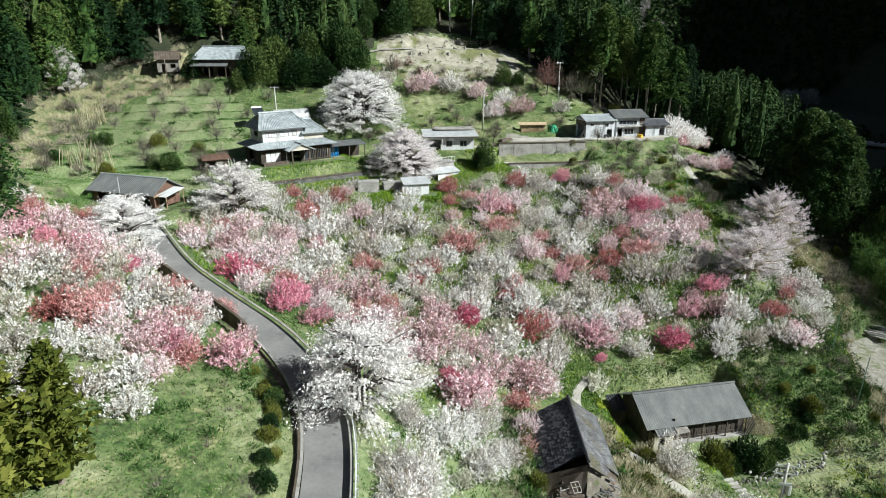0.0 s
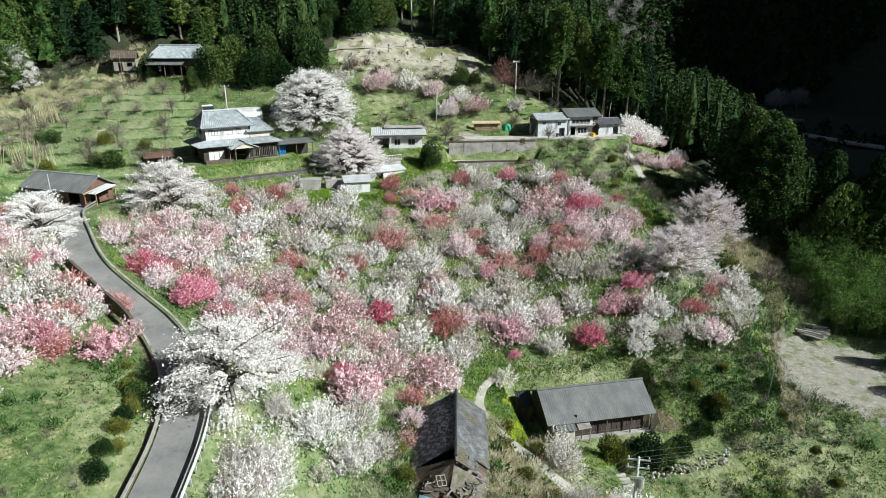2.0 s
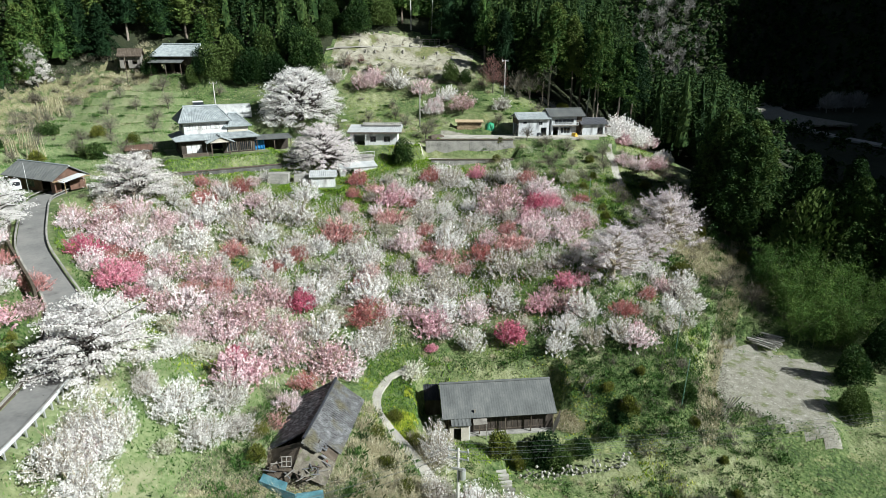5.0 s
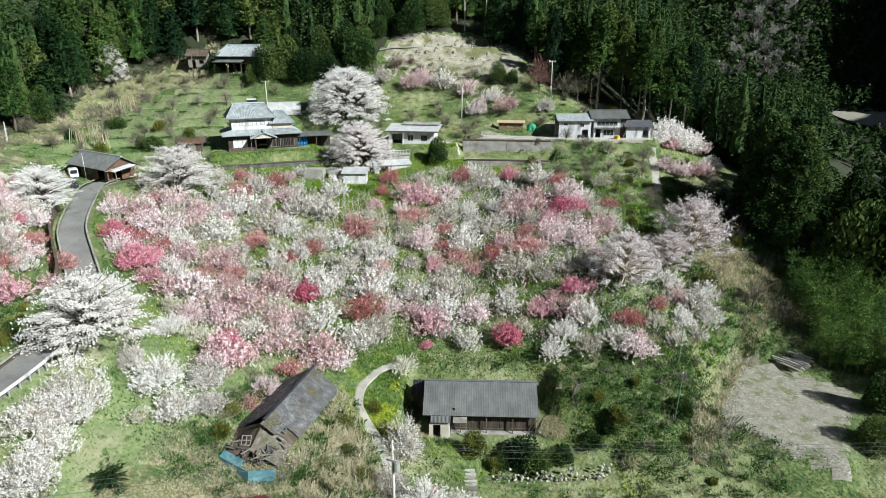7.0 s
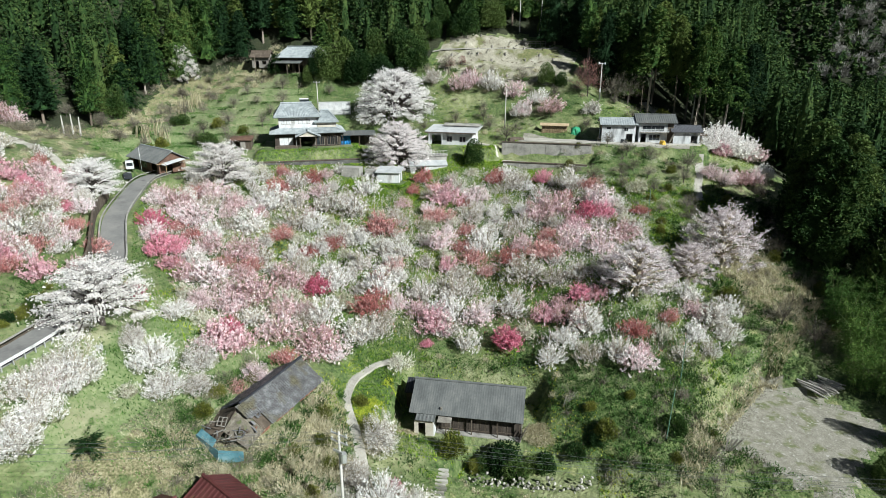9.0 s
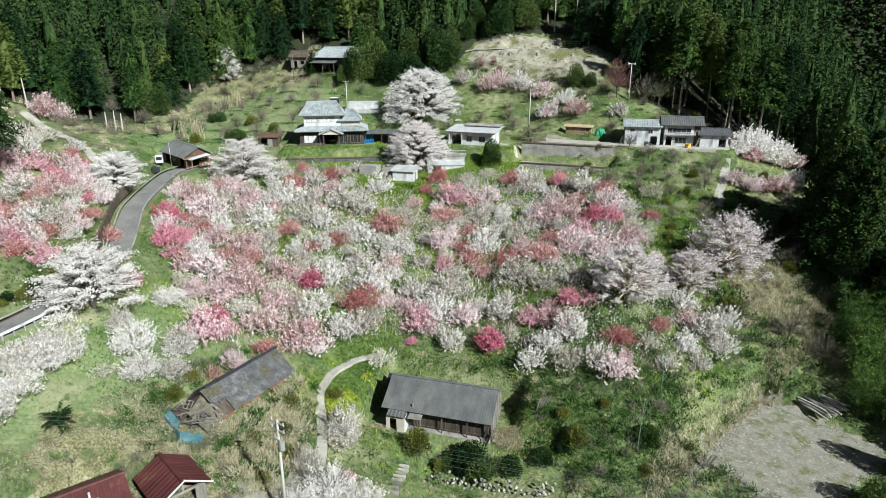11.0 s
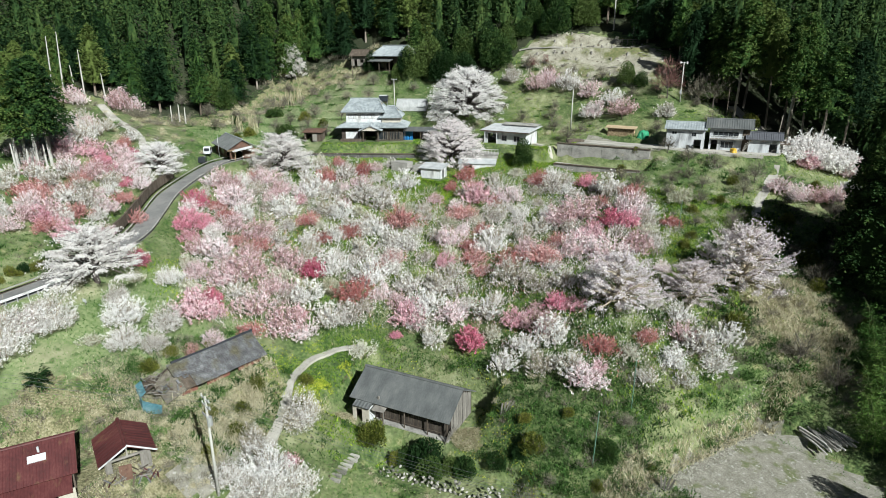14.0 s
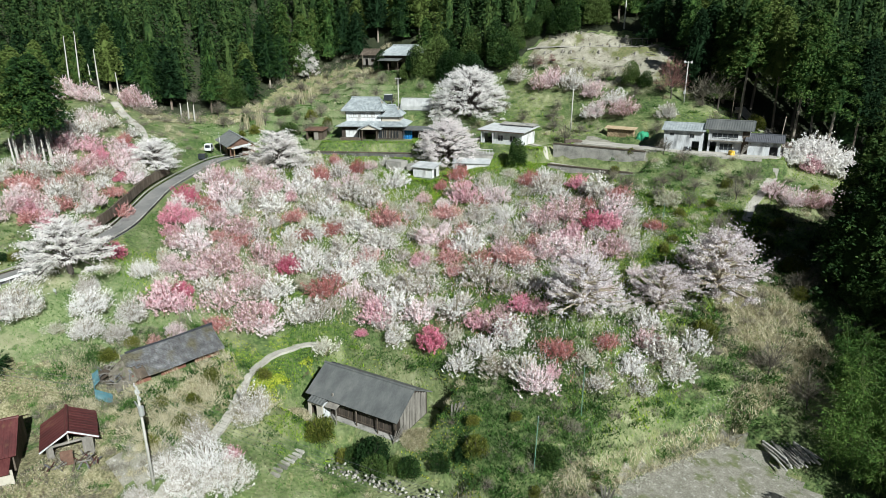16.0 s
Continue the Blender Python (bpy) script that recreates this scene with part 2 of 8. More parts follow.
M_YARD = material("trodden_earth", [(0.13, 0.125, 0.095), (0.24, 0.23, 0.19), (0.36, 0.345, 0.30)], 0.8, 0.95, bump=0.12, bump_scale=5, fine=0.6, patches=[(0.5, [(0.10, 0.12, 0.05), (0.18, 0.19, 0.10)], 0.55, 0.66), (2.2, [(0.32, 0.31, 0.28), (0.46, 0.45, 0.41)], 0.60, 0.68)])
M_SCREE = material("bare_hill_earth", [(0.18, 0.165, 0.125), (0.31, 0.295, 0.23), (0.43, 0.41, 0.34)], 0.5, 0.95, bump=0.2, bump_scale=2, patches=[(0.22, [(0.10, 0.12, 0.045), (0.18, 0.18, 0.08)], 0.5, 0.62), (0.9, [(0.09, 0.07, 0.05), (0.16, 0.13, 0.09)], 0.6, 0.7)])
M_GREYROOF = material("grey_sheet_roof", [(0.065, 0.07, 0.07), (0.10, 0.108, 0.108), (0.15, 0.155, 0.15)], 0.7, 0.7, fine=0.3, stretch=(1, 0.25, 1), bump=0.008, bump_scale=15)
M_TILE = material("silver_grey_tile", [(0.18, 0.205, 0.215), (0.29, 0.325, 0.34), (0.42, 0.455, 0.47)], 1.2, 0.55, by_island=0.08, bump=0.01, bump_scale=12)
M_DARKTILE = material("black_clay_tile", [(0.018, 0.02, 0.026), (0.04, 0.044, 0.054), (0.11, 0.115, 0.13)], 1.5, 0.5, by_island=0.6, bump=0.01, bump_scale=12)
M_PALEROOF = material("pale_metal_roof", [(0.30, 0.32, 0.33), (0.44, 0.46, 0.47), (0.54, 0.55, 0.55)], 0.6, 0.55, bump=0.005)
M_SHAKE = material("weathered_grey_boards", [(0.045, 0.045, 0.045), (0.12, 0.122, 0.128), (0.26, 0.265, 0.275)], 1.4, 0.9, by_island=0.0, by_object=0.10, fine=0.55, bump=0.02, bump_scale=10, patches=[(0.45, [(0.06, 0.055, 0.035), (0.14, 0.13, 0.085)], 0.50, 0.64)])
M_RUST = material("rust_red_sheet", [(0.050, 0.014, 0.014), (0.088, 0.022, 0.022), (0.13, 0.042, 0.038)], 0.7, 0.6, stretch=(1, 0.3, 1), bump=0.006, patches=[(1.2, [(0.10, 0.05, 0.03), (0.17, 0.09, 0.05)], 0.6, 0.75)])
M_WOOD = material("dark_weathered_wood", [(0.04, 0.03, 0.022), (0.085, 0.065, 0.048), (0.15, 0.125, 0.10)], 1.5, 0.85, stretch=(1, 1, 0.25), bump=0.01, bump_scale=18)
M_GREYWOOD = material("silvered_wood", [(0.14, 0.13, 0.115), (0.24, 0.225, 0.20), (0.34, 0.32, 0.29)], 1.5, 0.85, stretch=(1, 1, 0.2), bump=0.01, bump_scale=18, by_island=0.4)
M_PALELOG = material("bleached_logs", [(0.22, 0.21, 0.19), (0.38, 0.37, 0.34), (0.54, 0.53, 0.50)], 1.5, 0.85, stretch=(0.2, 1, 1), by_object=0.5)
M_DEBRIS = material("rotten_roof_debris", [(0.05, 0.042, 0.032), (0.13, 0.115, 0.09), (0.25, 0.235, 0.20)], 2.2, 0.95, bump=0.05, bump_scale=9, fine=0.6, patches=[(1.2, [(0.05, 0.07, 0.025), (0.11, 0.13, 0.05)], 0.58, 0.68)])
# dark boards; the colour also carries the eave shade of the farmhouse front
M_DARKSHADEWOOD = material("dark_shaded_boards", [(0.018, 0.014, 0.011), (0.045, 0.035, 0.028), (0.09, 0.075, 0.06)], 1.5, 0.85, stretch=(1, 1, 0.25), bump=0.01, bump_scale=18)
M_BROWNWALL = material("red_brown_wall", [(0.06, 0.035, 0.025), (0.12, 0.065, 0.045), (0.18, 0.11, 0.08)], 0.9, 0.9, bump=0.02, bump_scale=8)
M_REDWALL = material("faded_red_wall", [(0.12, 0.05, 0.035), (0.20, 0.085, 0.06), (0.27, 0.14, 0.10)], 0.9, 0.9, bump=0.02, bump_scale=8)
M_ORANGEWOOD = material("fresh_cut_wood", [(0.24, 0.17, 0.10), (0.38, 0.28, 0.17), (0.48, 0.38, 0.25)], 1.5, 0.85, by_island=0.6, by_object=0.4)
M_WHITE = material("white_paint", [(0.42, 0.44, 0.46), (0.58, 0.60, 0.61), (0.72, 0.72, 0.72)], 0.5, 0.7, stretch=(1, 1, 0.4), patches=[(0.6, [(0.22, 0.22, 0.22), (0.45, 0.45, 0.44)], 0.52, 0.72)])
# greyer and bluer than M_WHITE, with random darker blots
M_GREYWHITE = material("bluish_white_boards", [(0.34, 0.365, 0.39), (0.50, 0.525, 0.545), (0.66, 0.68, 0.69)], 0.6, 0.8, stretch=(1, 1, 0.3), patches=[(0.7, [(0.13, 0.14, 0.15), (0.28, 0.29, 0.30)], 0.5, 0.7)])
M_PLASTER = material("cream_plaster", [(0.38, 0.35, 0.29), (0.48, 0.45, 0.38), (0.56, 0.53, 0.46)], 0.6, 0.9)
M_GLASS = material("dark_window_glass", [(0.02, 0.025, 0.03), (0.04, 0.045, 0.05)], 0.5, 0.08)
M_BLUE = material("blue_tarpaulin", [(0.01, 0.16, 0.42), (0.02, 0.26, 0.62), (0.05, 0.34, 0.70)], 1.5, 0.45, bump=0.05, bump_scale=3)
M_TEAL = material("faded_teal_sheet", [(0.04, 0.12, 0.15), (0.08, 0.21, 0.25), (0.20, 0.32, 0.35)], 0.9, 0.6, bump=0.03, bump_scale=5)
M_GREENTARP = material("green_tarpaulin", [(0.01, 0.14, 0.07), (0.02, 0.24, 0.12), (0.05, 0.32, 0.17)], 1.5, 0.5, bump=0.05, bump_scale=4)
M_YELLOW = material("yellow_plastic", [(0.55, 0.33, 0.03), (0.65, 0.42, 0.05)], 1.0, 0.4)
M_METAL = material("galvanised_steel", [(0.42, 0.43, 0.44), (0.55, 0.56, 0.57), (0.62, 0.63, 0.64)], 1.0, 0.45, metal=0.6)
M_VINYL = material("milky_vinyl_sheet", [(0.26, 0.27, 0.27), (0.38, 0.39, 0.39), (0.50, 0.51, 0.51)], 0.7, 0.45, bump=0.02, bump_scale=3)
M_POLE = material("pole_concrete", [(0.34, 0.33, 0.31), (0.45, 0.44, 0.41), (0.52, 0.51, 0.48)], 0.8, 0.85)
M_GREENPAINT = material("green_net_pole", [(0.05, 0.14, 0.10), (0.11, 0.23, 0.17), (0.26, 0.32, 0.26)], 0.8, 0.6)
M_WIRE = material("cable", [(0.06, 0.07, 0.07), (0.12, 0.13, 0.13)], 2.0, 0.5)
M_BLACK = material("black_rubber", [(0.015, 0.015, 0.016), (0.03, 0.03, 0.032)], 2.0, 0.6)
M_CARPAINT = material("dark_car_paint", [(0.02, 0.025, 0.03), (0.035, 0.04, 0.045)], 1.0, 0.2)
M_TWIG = material("greybrown_twigs", [(0.15, 0.125, 0.085), (0.28, 0.24, 0.17), (0.40, 0.35, 0.26)], 1.5, 0.95, by_object=0.4, by_island=0.3)
M_REDDISH = material("redbrown_twigs", [(0.17, 0.07, 0.06), (0.30, 0.14, 0.125), (0.38, 0.22, 0.20)], 1.5, 0.95, by_object=0.4, by_island=0.3)
M_BARK = material("grey_bark", [(0.035, 0.028, 0.024), (0.075, 0.062, 0.055), (0.13, 0.115, 0.105)], 2.5, 0.95, bump=0.02, bump_scale=16)
M_CEDARBARK = material("cedar_bark", [(0.14, 0.11, 0.085), (0.24, 0.20, 0.165), (0.33, 0.29, 0.25)], 2.0, 0.95, stretch=(1, 1, 0.15), by_object=0.4)
M_CEDAR = material("cedar_needles", [(0.010, 0.031, 0.011), (0.029, 0.073, 0.018), (0.060, 0.118, 0.027), (0.105, 0.148, 0.038)], 0.5, 0.85, by_island=0.2, by_object=0.6, translucent=0.12)
M_WOODS = material("cedar_wood_canopy", [(0.008, 0.024, 0.008), (0.025, 0.058, 0.016), (0.068, 0.108, 0.030)], 0.14, 0.85, fine=0.55, by_island=0.25, translucent=0.12)
M_BROADLEAF = material("evergreen_leaves", [(0.012, 0.035, 0.009), (0.034, 0.075, 0.018), (0.085, 0.13, 0.035)], 0.4, 0.7, by_island=0.25, by_object=0.6, translucent=0.22)
M_BAMBOOLEAF = material("bamboo_leaves", [(0.03, 0.075, 0.015), (0.065, 0.14, 0.028), (0.12, 0.20, 0.045)], 0.4, 0.7, by_island=0.3, by_object=0.3, translucent=0.25)
M_CULM = material("green_bamboo_culm", [(0.05, 0.08, 0.02), (0.10, 0.14, 0.04), (0.16, 0.19, 0.07)], 1.0, 0.6)
M_YELLOWGREEN = material("young_olive_leaves", [(0.055, 0.075, 0.012), (0.12, 0.14, 0.025), (0.20, 0.21, 0.045)], 0.4, 0.7, by_island=0.5, by_object=0.3, translucent=0.2)
M_STRAW = material("dry_straw", [(0.24, 0.215, 0.13), (0.41, 0.37, 0.235), (0.58, 0.54, 0.39)], 0.4, 0.95, by_island=0.6, by_object=0.3, translucent=0.1)
M_GRASS = material("fresh_grass", [(0.034, 0.102, 0.019), (0.078, 0.182, 0.040), (0.165, 0.262, 0.080)], 0.12, 0.9, by_island=0.45, translucent=0.12)
M_SPRING = material("yellow_green_spring_grass", [(0.058, 0.14, 0.015), (0.15, 0.265, 0.024), (0.285, 0.40, 0.048)], 0.2, 0.9, by_island=0.4, translucent=0.15)
M_WEED = material("green_weeds", [(0.016, 0.048, 0.010), (0.040, 0.095, 0.020), (0.08, 0.15, 0.04)], 0.3, 0.9, by_island=0.5, translucent=0.08)
M_RAPE = material("yellow_flowers", [(0.20, 0.28, 0.03), (0.38, 0.44, 0.04), (0.55, 0.58, 0.09)], 0.5, 0.9, by_island=0.5, translucent=0.3)
M_BARE = material("bare_twigs", [(0.08, 0.07, 0.05), (0.16, 0.145, 0.11), (0.25, 0.23, 0.18)], 0.6, 0.95, by_island=0.5, by_object=0.3)
M_PALETWIG = material("pale_grey_twigs", [(0.20, 0.19, 0.17), (0.32, 0.31, 0.29), (0.44, 0.43, 0.41)], 0.6, 0.95, by_island=0.4, by_object=0.3)
M_REDTWIG = material("budding_red_twigs", [(0.12, 0.05, 0.04), (0.21, 0.10, 0.09), (0.29, 0.16, 0.14)], 0.6, 0.95, by_island=0.5)
B_WHITE = blossom("white_blossom", (0.36, 0.325, 0.275), (0.71, 0.68, 0.65), (0.875, 0.865, 0.855), (0.89, 0.885, 0.88))
B_SNOW = blossom("snowy_cherry_blossom", (0.70, 0.66, 0.64), (0.85, 0.83, 0.82), (0.90, 0.89, 0.88), thin=0.42)
B_CHERRY = blossom("shaded_cherry_blossom", (0.58, 0.52, 0.51), (0.80, 0.74, 0.74), (0.87, 0.82, 0.82), (0.89, 0.86, 0.86), thin=0.42)
B_LILAC = blossom("lilac_grey_blossom", (0.38, 0.32, 0.31), (0.60, 0.53, 0.54), (0.75, 0.69, 0.71), (0.82, 0.78, 0.80))
B_PALE = blossom("pale_pink_blossom", (0.40, 0.24, 0.235), (0.77, 0.545, 0.585), (0.895, 0.775, 0.81), (0.90, 0.86, 0.875))
B_PINK = blossom("pink_blossom", (0.56, 0.25, 0.31), (0.78, 0.48, 0.55), (0.86, 0.70, 0.74))
B_ROSE = blossom("rose_red_blossom", (0.44, 0.09, 0.15), (0.70, 0.21, 0.32), (0.82, 0.46, 0.55))
B_DUSKY = blossom("dusky_red_blossom", (0.28, 0.09, 0.08), (0.55, 0.19, 0.18), (0.66, 0.33, 0.32), (0.78, 0.58, 0.56))
B_CREAM = blossom("greenish_white_blossom", (0.34, 0.36, 0.24), (0.66, 0.66, 0.54), (0.80, 0.80, 0.72))

# ---- tools for building ----
rng = np.random.default_rng(7)


def part(name, bm, mat, parent=None, label="", m=None, smooth=False):
    """Links a bmesh as one mesh object, under a thing or a part."""
    data = bpy.data.meshes.new(name)
    bm.to_mesh(data)
    bm.free()
    data.materials.append(mat)
    if smooth:
        for p in data.polygons:
            p.use_smooth = True
    ob = new(name, data)
    if parent is not None:
        ob.parent = parent
    if m is not None:
        ob.matrix_basis = m
    if label:
        tagged(ob, label)
    return ob


def part_np(name, verts, faces, mat, parent=None, label=""):
    data = bpy.data.meshes.new(name)
    data.from_pydata(np.asarray(verts, dtype=float).tolist(), [], faces.tolist() if isinstance(faces, np.ndarray) else faces)
    data.materials.append(mat)
    ob = new(name, data)
    if parent is not None:
        ob.parent = parent
    if label:
        tagged(ob, label)
    return ob


def thing(name, m, label, category, group="", kind=""):
    ob = new(name)
    ob.empty_display_size = 0.3
    ob.matrix_basis = m
    return tagged(ob, label, category, group, kind)


def box(bm, x0, x1, y0, y1, z0, z1, m=None):
    vs = [bm.verts.new((x, y, z)) for z in (z0, z1) for x, y in ((x0, y0), (x1, y0), (x1, y1), (x0, y1))]
    for f in ((3, 2, 1, 0), (4, 5, 6, 7), (0, 1, 5, 4), (1, 2, 6, 5), (2, 3, 7, 6), (3, 0, 4, 7)):
        bm.faces.new([vs[i] for i in f])
    if m is not None:
        bmesh.ops.transform(bm, matrix=m, verts=vs)
    return bm


def boxed(*args, m=None):
    return box(bmesh.new(), *args, m=m)


def slab(bm, a, b, c, d, thick):
    """A slab under the four corners a, b, c, d (anticlockwise from above), thick metres deep."""
    up = (Vector(b) - Vector(a)).cross(Vector(d) - Vector(a)).normalized()
    top = [bm.verts.new(Vector(p)) for p in (a, b, c, d)]
    low = [bm.verts.new(Vector(p) - up * thick) for p in (a, b, c, d)]
    bm.faces.new(top)
    bm.faces.new(low[::-1])
    for i in range(4):
        j = (i + 1) % 4
        bm.faces.new((top[j], top[i], low[i], low[j]))
    return bm


def roof_slope(bm, a, b, c, d, thick=0.12, pitch=0.45, rib=0.05, rows=0.0):
    """A roof slope as one sheet: eave a to b, ridge d to c; ribs run down the slope pitch metres apart; rows: lapped courses across, metres apart."""
    a, b, c, d = (Vector(p) for p in (a, b, c, d))
    up = (b - a).cross(d - a).normalized()
    n = max(2, int((b - a).length / pitch))
    across = []
    for i in range(n + 1):
        for off, lift in ((-0.3, 0.0), (-0.16, 1.0), (0.16, 1.0), (0.3, 0.0)):
            k = (i + off) / n
            if 0 <= k <= 1:
                across.append((k, lift * rib))
    across = [(0.0, rib)] + [q for q in across if 0 < q[0] < 1] + [(1.0, rib)]
    m = max(1, int((d - a).length / rows)) if rows else 1
    down = [(0.0, 0.0)]
    for j in range(1, m):
        down += [(j / m - 0.004, rib * 0.5), (j / m, 0.0)]
    down.append((1.0, rib * 0.5 if rows else 0.0))
    grid = [[bm.verts.new(a.lerp(b, k).lerp(d.lerp(c, k), q) + up * (lift - step)) for k, lift in across] for q, step in down]
    for r0, r1 in zip(grid, grid[1:]):
        for i in range(len(across) - 1):
            bm.faces.new((r0[i], r0[i + 1], r1[i + 1], r1[i]))
    low = [[bm.verts.new(p - up * thick) for p in (a.lerp(b, k) for k, _ in across)], [bm.verts.new(p - up * thick) for p in (d.lerp(c, k) for k, _ in across)]]
    for i in range(len(across) - 1):
        bm.faces.new((low[0][i + 1], low[0][i], low[1][i], low[1][i + 1]))
        bm.faces.new((grid[0][i + 1], grid[0][i], low[0][i], low[0][i + 1]))
        bm.faces.new((grid[-1][i], grid[-1][i + 1], low[1][i + 1], low[1][i]))
    bm.faces.new([low[0][0]] + [row[0] for row in grid] + [low[1][0]])
    bm.faces.new([low[1][-1]] + [row[-1] for row in grid[::-1]] + [low[0][-1]])
    return bm


def wall(bm, length, high, thick, holes=()):
    """An upright wall along +x from the origin, its outside at y = 0 and its depth towards +y, in one piece with openings (x0, x1, z0, z1) through it."""
    xs = sorted({0.0, float(length), *[float(h[0]) for h in holes], *[float(h[1]) for h in holes]})
    zs = sorted({0.0, float(high), *[float(h[2]) for h in holes if h[2] < high], *[float(h[3]) for h in holes if h[3] < high]})
    solid = {(i, j) for i in range(len(xs) - 1) for j in range(len(zs) - 1)
             if not any(h[0] < (xs[i] + xs[i + 1]) / 2 < h[1] and h[2] < (zs[j] + zs[j + 1]) / 2 < h[3] for h in holes)}
    made = {}

    def corner(i, j, y):
        if (i, j, y) not in made:
            made[i, j, y] = bm.verts.new((xs[i], y, zs[j]))
        return made[i, j, y]

    for i, j in solid:
        bm.faces.new([corner(p, q, 0.0) for p, q in ((i, j), (i + 1, j), (i + 1, j + 1), (i, j + 1))])
        bm.faces.new([corner(p, q, thick) for p, q in ((i, j), (i, j + 1), (i + 1, j + 1), (i + 1, j))])
        for (di, dj), (p, q) in (((-1, 0), ((i, j + 1), (i, j))), ((1, 0), ((i + 1, j), (i + 1, j + 1))), ((0, -1), ((i, j), (i + 1, j))), ((0, 1), ((i + 1, j + 1), (i, j + 1)))):
            if (i + di, j + dj) not in solid:
                bm.faces.new((corner(*q, 0.0), corner(*p, 0.0), corner(*p, thick), corner(*q, thick)))
    bmesh.ops.recalc_face_normals(bm, faces=bm.faces[:])
    return bm


def window(parent, m, w, h, frame_mat, bars=2, pane_mat=None, name="window"):
    """A window in its opening: frame, bars and a pane, lower left corner at the origin of m, facing -y."""
    fr = bmesh.new()
    f = 0.06
    box(fr, 0, w, -0.03, 0.07, 0, f), box(fr, 0, w, -0.03, 0.07, h - f, h), box(fr, 0, f, -0.028, 0.07, f, h - f), box(fr, w - f, w, -0.028, 0.07, f, h - f)
    for i in range(1, bars):
        x = w * i / bars
        box(fr, x - 0.025, x + 0.025, -0.02, 0.06, f, h - f)
    ob = part(name, fr, frame_mat, parent, m=m)
    part("pane", boxed(f, w - f, 0.02, 0.035, f, h - f), pane_mat or M_GLASS, ob)
    return ob


def prism(bm, pts, y0, y1):
    """A slab between y0 and y1 with the outline pts in x and z."""
    a = [bm.verts.new((x, y0, z)) for x, z in pts]
    b = [bm.verts.new((x, y1, z)) for x, z in pts]
    bm.faces.new(a), bm.faces.new(b[::-1])
    for i in range(len(pts)):
        j = (i + 1) % len(pts)
        bm.faces.new((a[j], a[i], b[i], b[j]))
    return bm


def tube(bm, pts, radii, sides=6):
    """A tapered tube along pts."""
    rings = []
    for i, p in enumerate(pts):
        p = Vector(p)
        way = (Vector(pts[min(i + 1, len(pts) - 1)]) - Vector(pts[max(i - 1, 0)])).normalized()
        side = way.orthogonal().normalized()
        other = way.cross(side)
        rings.append([bm.verts.new(p + (side * math.cos(t) + other * math.sin(t)) * radii[i]) for t in (2 * math.pi * k / sides for k in range(sides))])
    for r0, r1 in zip(rings, rings[1:]):
        for k in range(sides):
            bm.faces.new((r0[k], r0[(k + 1) % sides], r1[(k + 1) % sides], r1[k]))
    bm.faces.new(rings[-1])
    bm.faces.new(rings[0][::-1])
    return bm


def cylinder(bm, x, y, z0, z1, r, sides=10, top=None):
    return tube(bm, [(x, y, z0), (x, y, z1)], [r, r if top is None else top], sides)


def flakes(centres, long, wide, ways=None, spread=1.0, r=rng):
    """Small pointed leaves or sprigs: one each at the centres, along ways (or any way)."""
    n = len(centres)
    w = r.normal(size=(n, 3))
    w /= np.linalg.norm(w, axis=1)[:, None]
    if ways is not None:
        w = ways + spread * w
        w /= np.linalg.norm(w, axis=1)[:, None]
    s = np.cross(w, r.normal(size=(n, 3)))
    s /= np.linalg.norm(s, axis=1)[:, None] + 1e-9
    L = (long * r.uniform(0.6, 1.4, n))[:, None]
    W = (wide * r.uniform(0.6, 1.4, n))[:, None]
    v = np.stack([centres - w * L * 0.5 - s * W * 0.5, centres - w * L * 0.5 + s * W * 0.5, centres + w * L * 0.5], axis=1).reshape(-1, 3)
    return v, np.arange(3 * n).reshape(-1, 3)


def along(line, step):
    """Points every step metres along a polyline, with the way there: (point, way)."""
    out = []
    for a, b in zip(line, line[1:]):
        a, b = Vector(a), Vector(b)
        n = max(1, int((b - a).length / step))
        out += [(a.lerp(b, i / n), (b - a).normalized()) for i in range(n)]
    return out + [(Vector(line[-1]), (Vector(line[-1]) - Vector(line[-2])).normalized())]


def smooth_line(line, n=6):
    """A Catmull-Rom curve through the points."""
    p = [Vector(q) for q in line]
    p = [p[0] * 2 - p[1]] + p + [p[-1] * 2 - p[-2]]
    out = []
    for a, b, c, d in zip(p, p[1:], p[2:], p[3:]):
        for i in range(n):
            t = i / n
            out.append(0.5 * ((2 * b) + (c - a) * t + (2 * a - 5 * b + 4 * c - d) * t * t + (3 * b - a - 3 * c + d) * t ** 3))
    return out + [p[-2]]


def ribbon(bm, line, left, right, thick, lift=0.0):
    """A band along a line, from left to right metres off it, thick metres deep, its top lift over the line."""
    rows = []
    for i, p in enumerate(line):
        way = (line[min(i + 1, len(line) - 1)] - line[max(i - 1, 0)])
        side = Vector((-way.y, way.x, 0)).normalized()
        rows.append([bm.verts.new(p + side * left + Vector((0, 0, lift))), bm.verts.new(p + side * right + Vector((0, 0, lift))), bm.verts.new(p + side * right + Vector((0, 0, lift - thick))), bm.verts.new(p + side * left + Vector((0, 0, lift - thick)))])
    for a, b in zip(rows, rows[1:]):
        for k in range(4):
            bm.faces.new((a[k], b[k], b[(k + 1) % 4], a[(k + 1) % 4]))
    bm.faces.new(rows[0]), bm.faces.new(rows[-1][::-1])
    bmesh.ops.recalc_face_normals(bm, faces=bm.faces[:])
    return bm

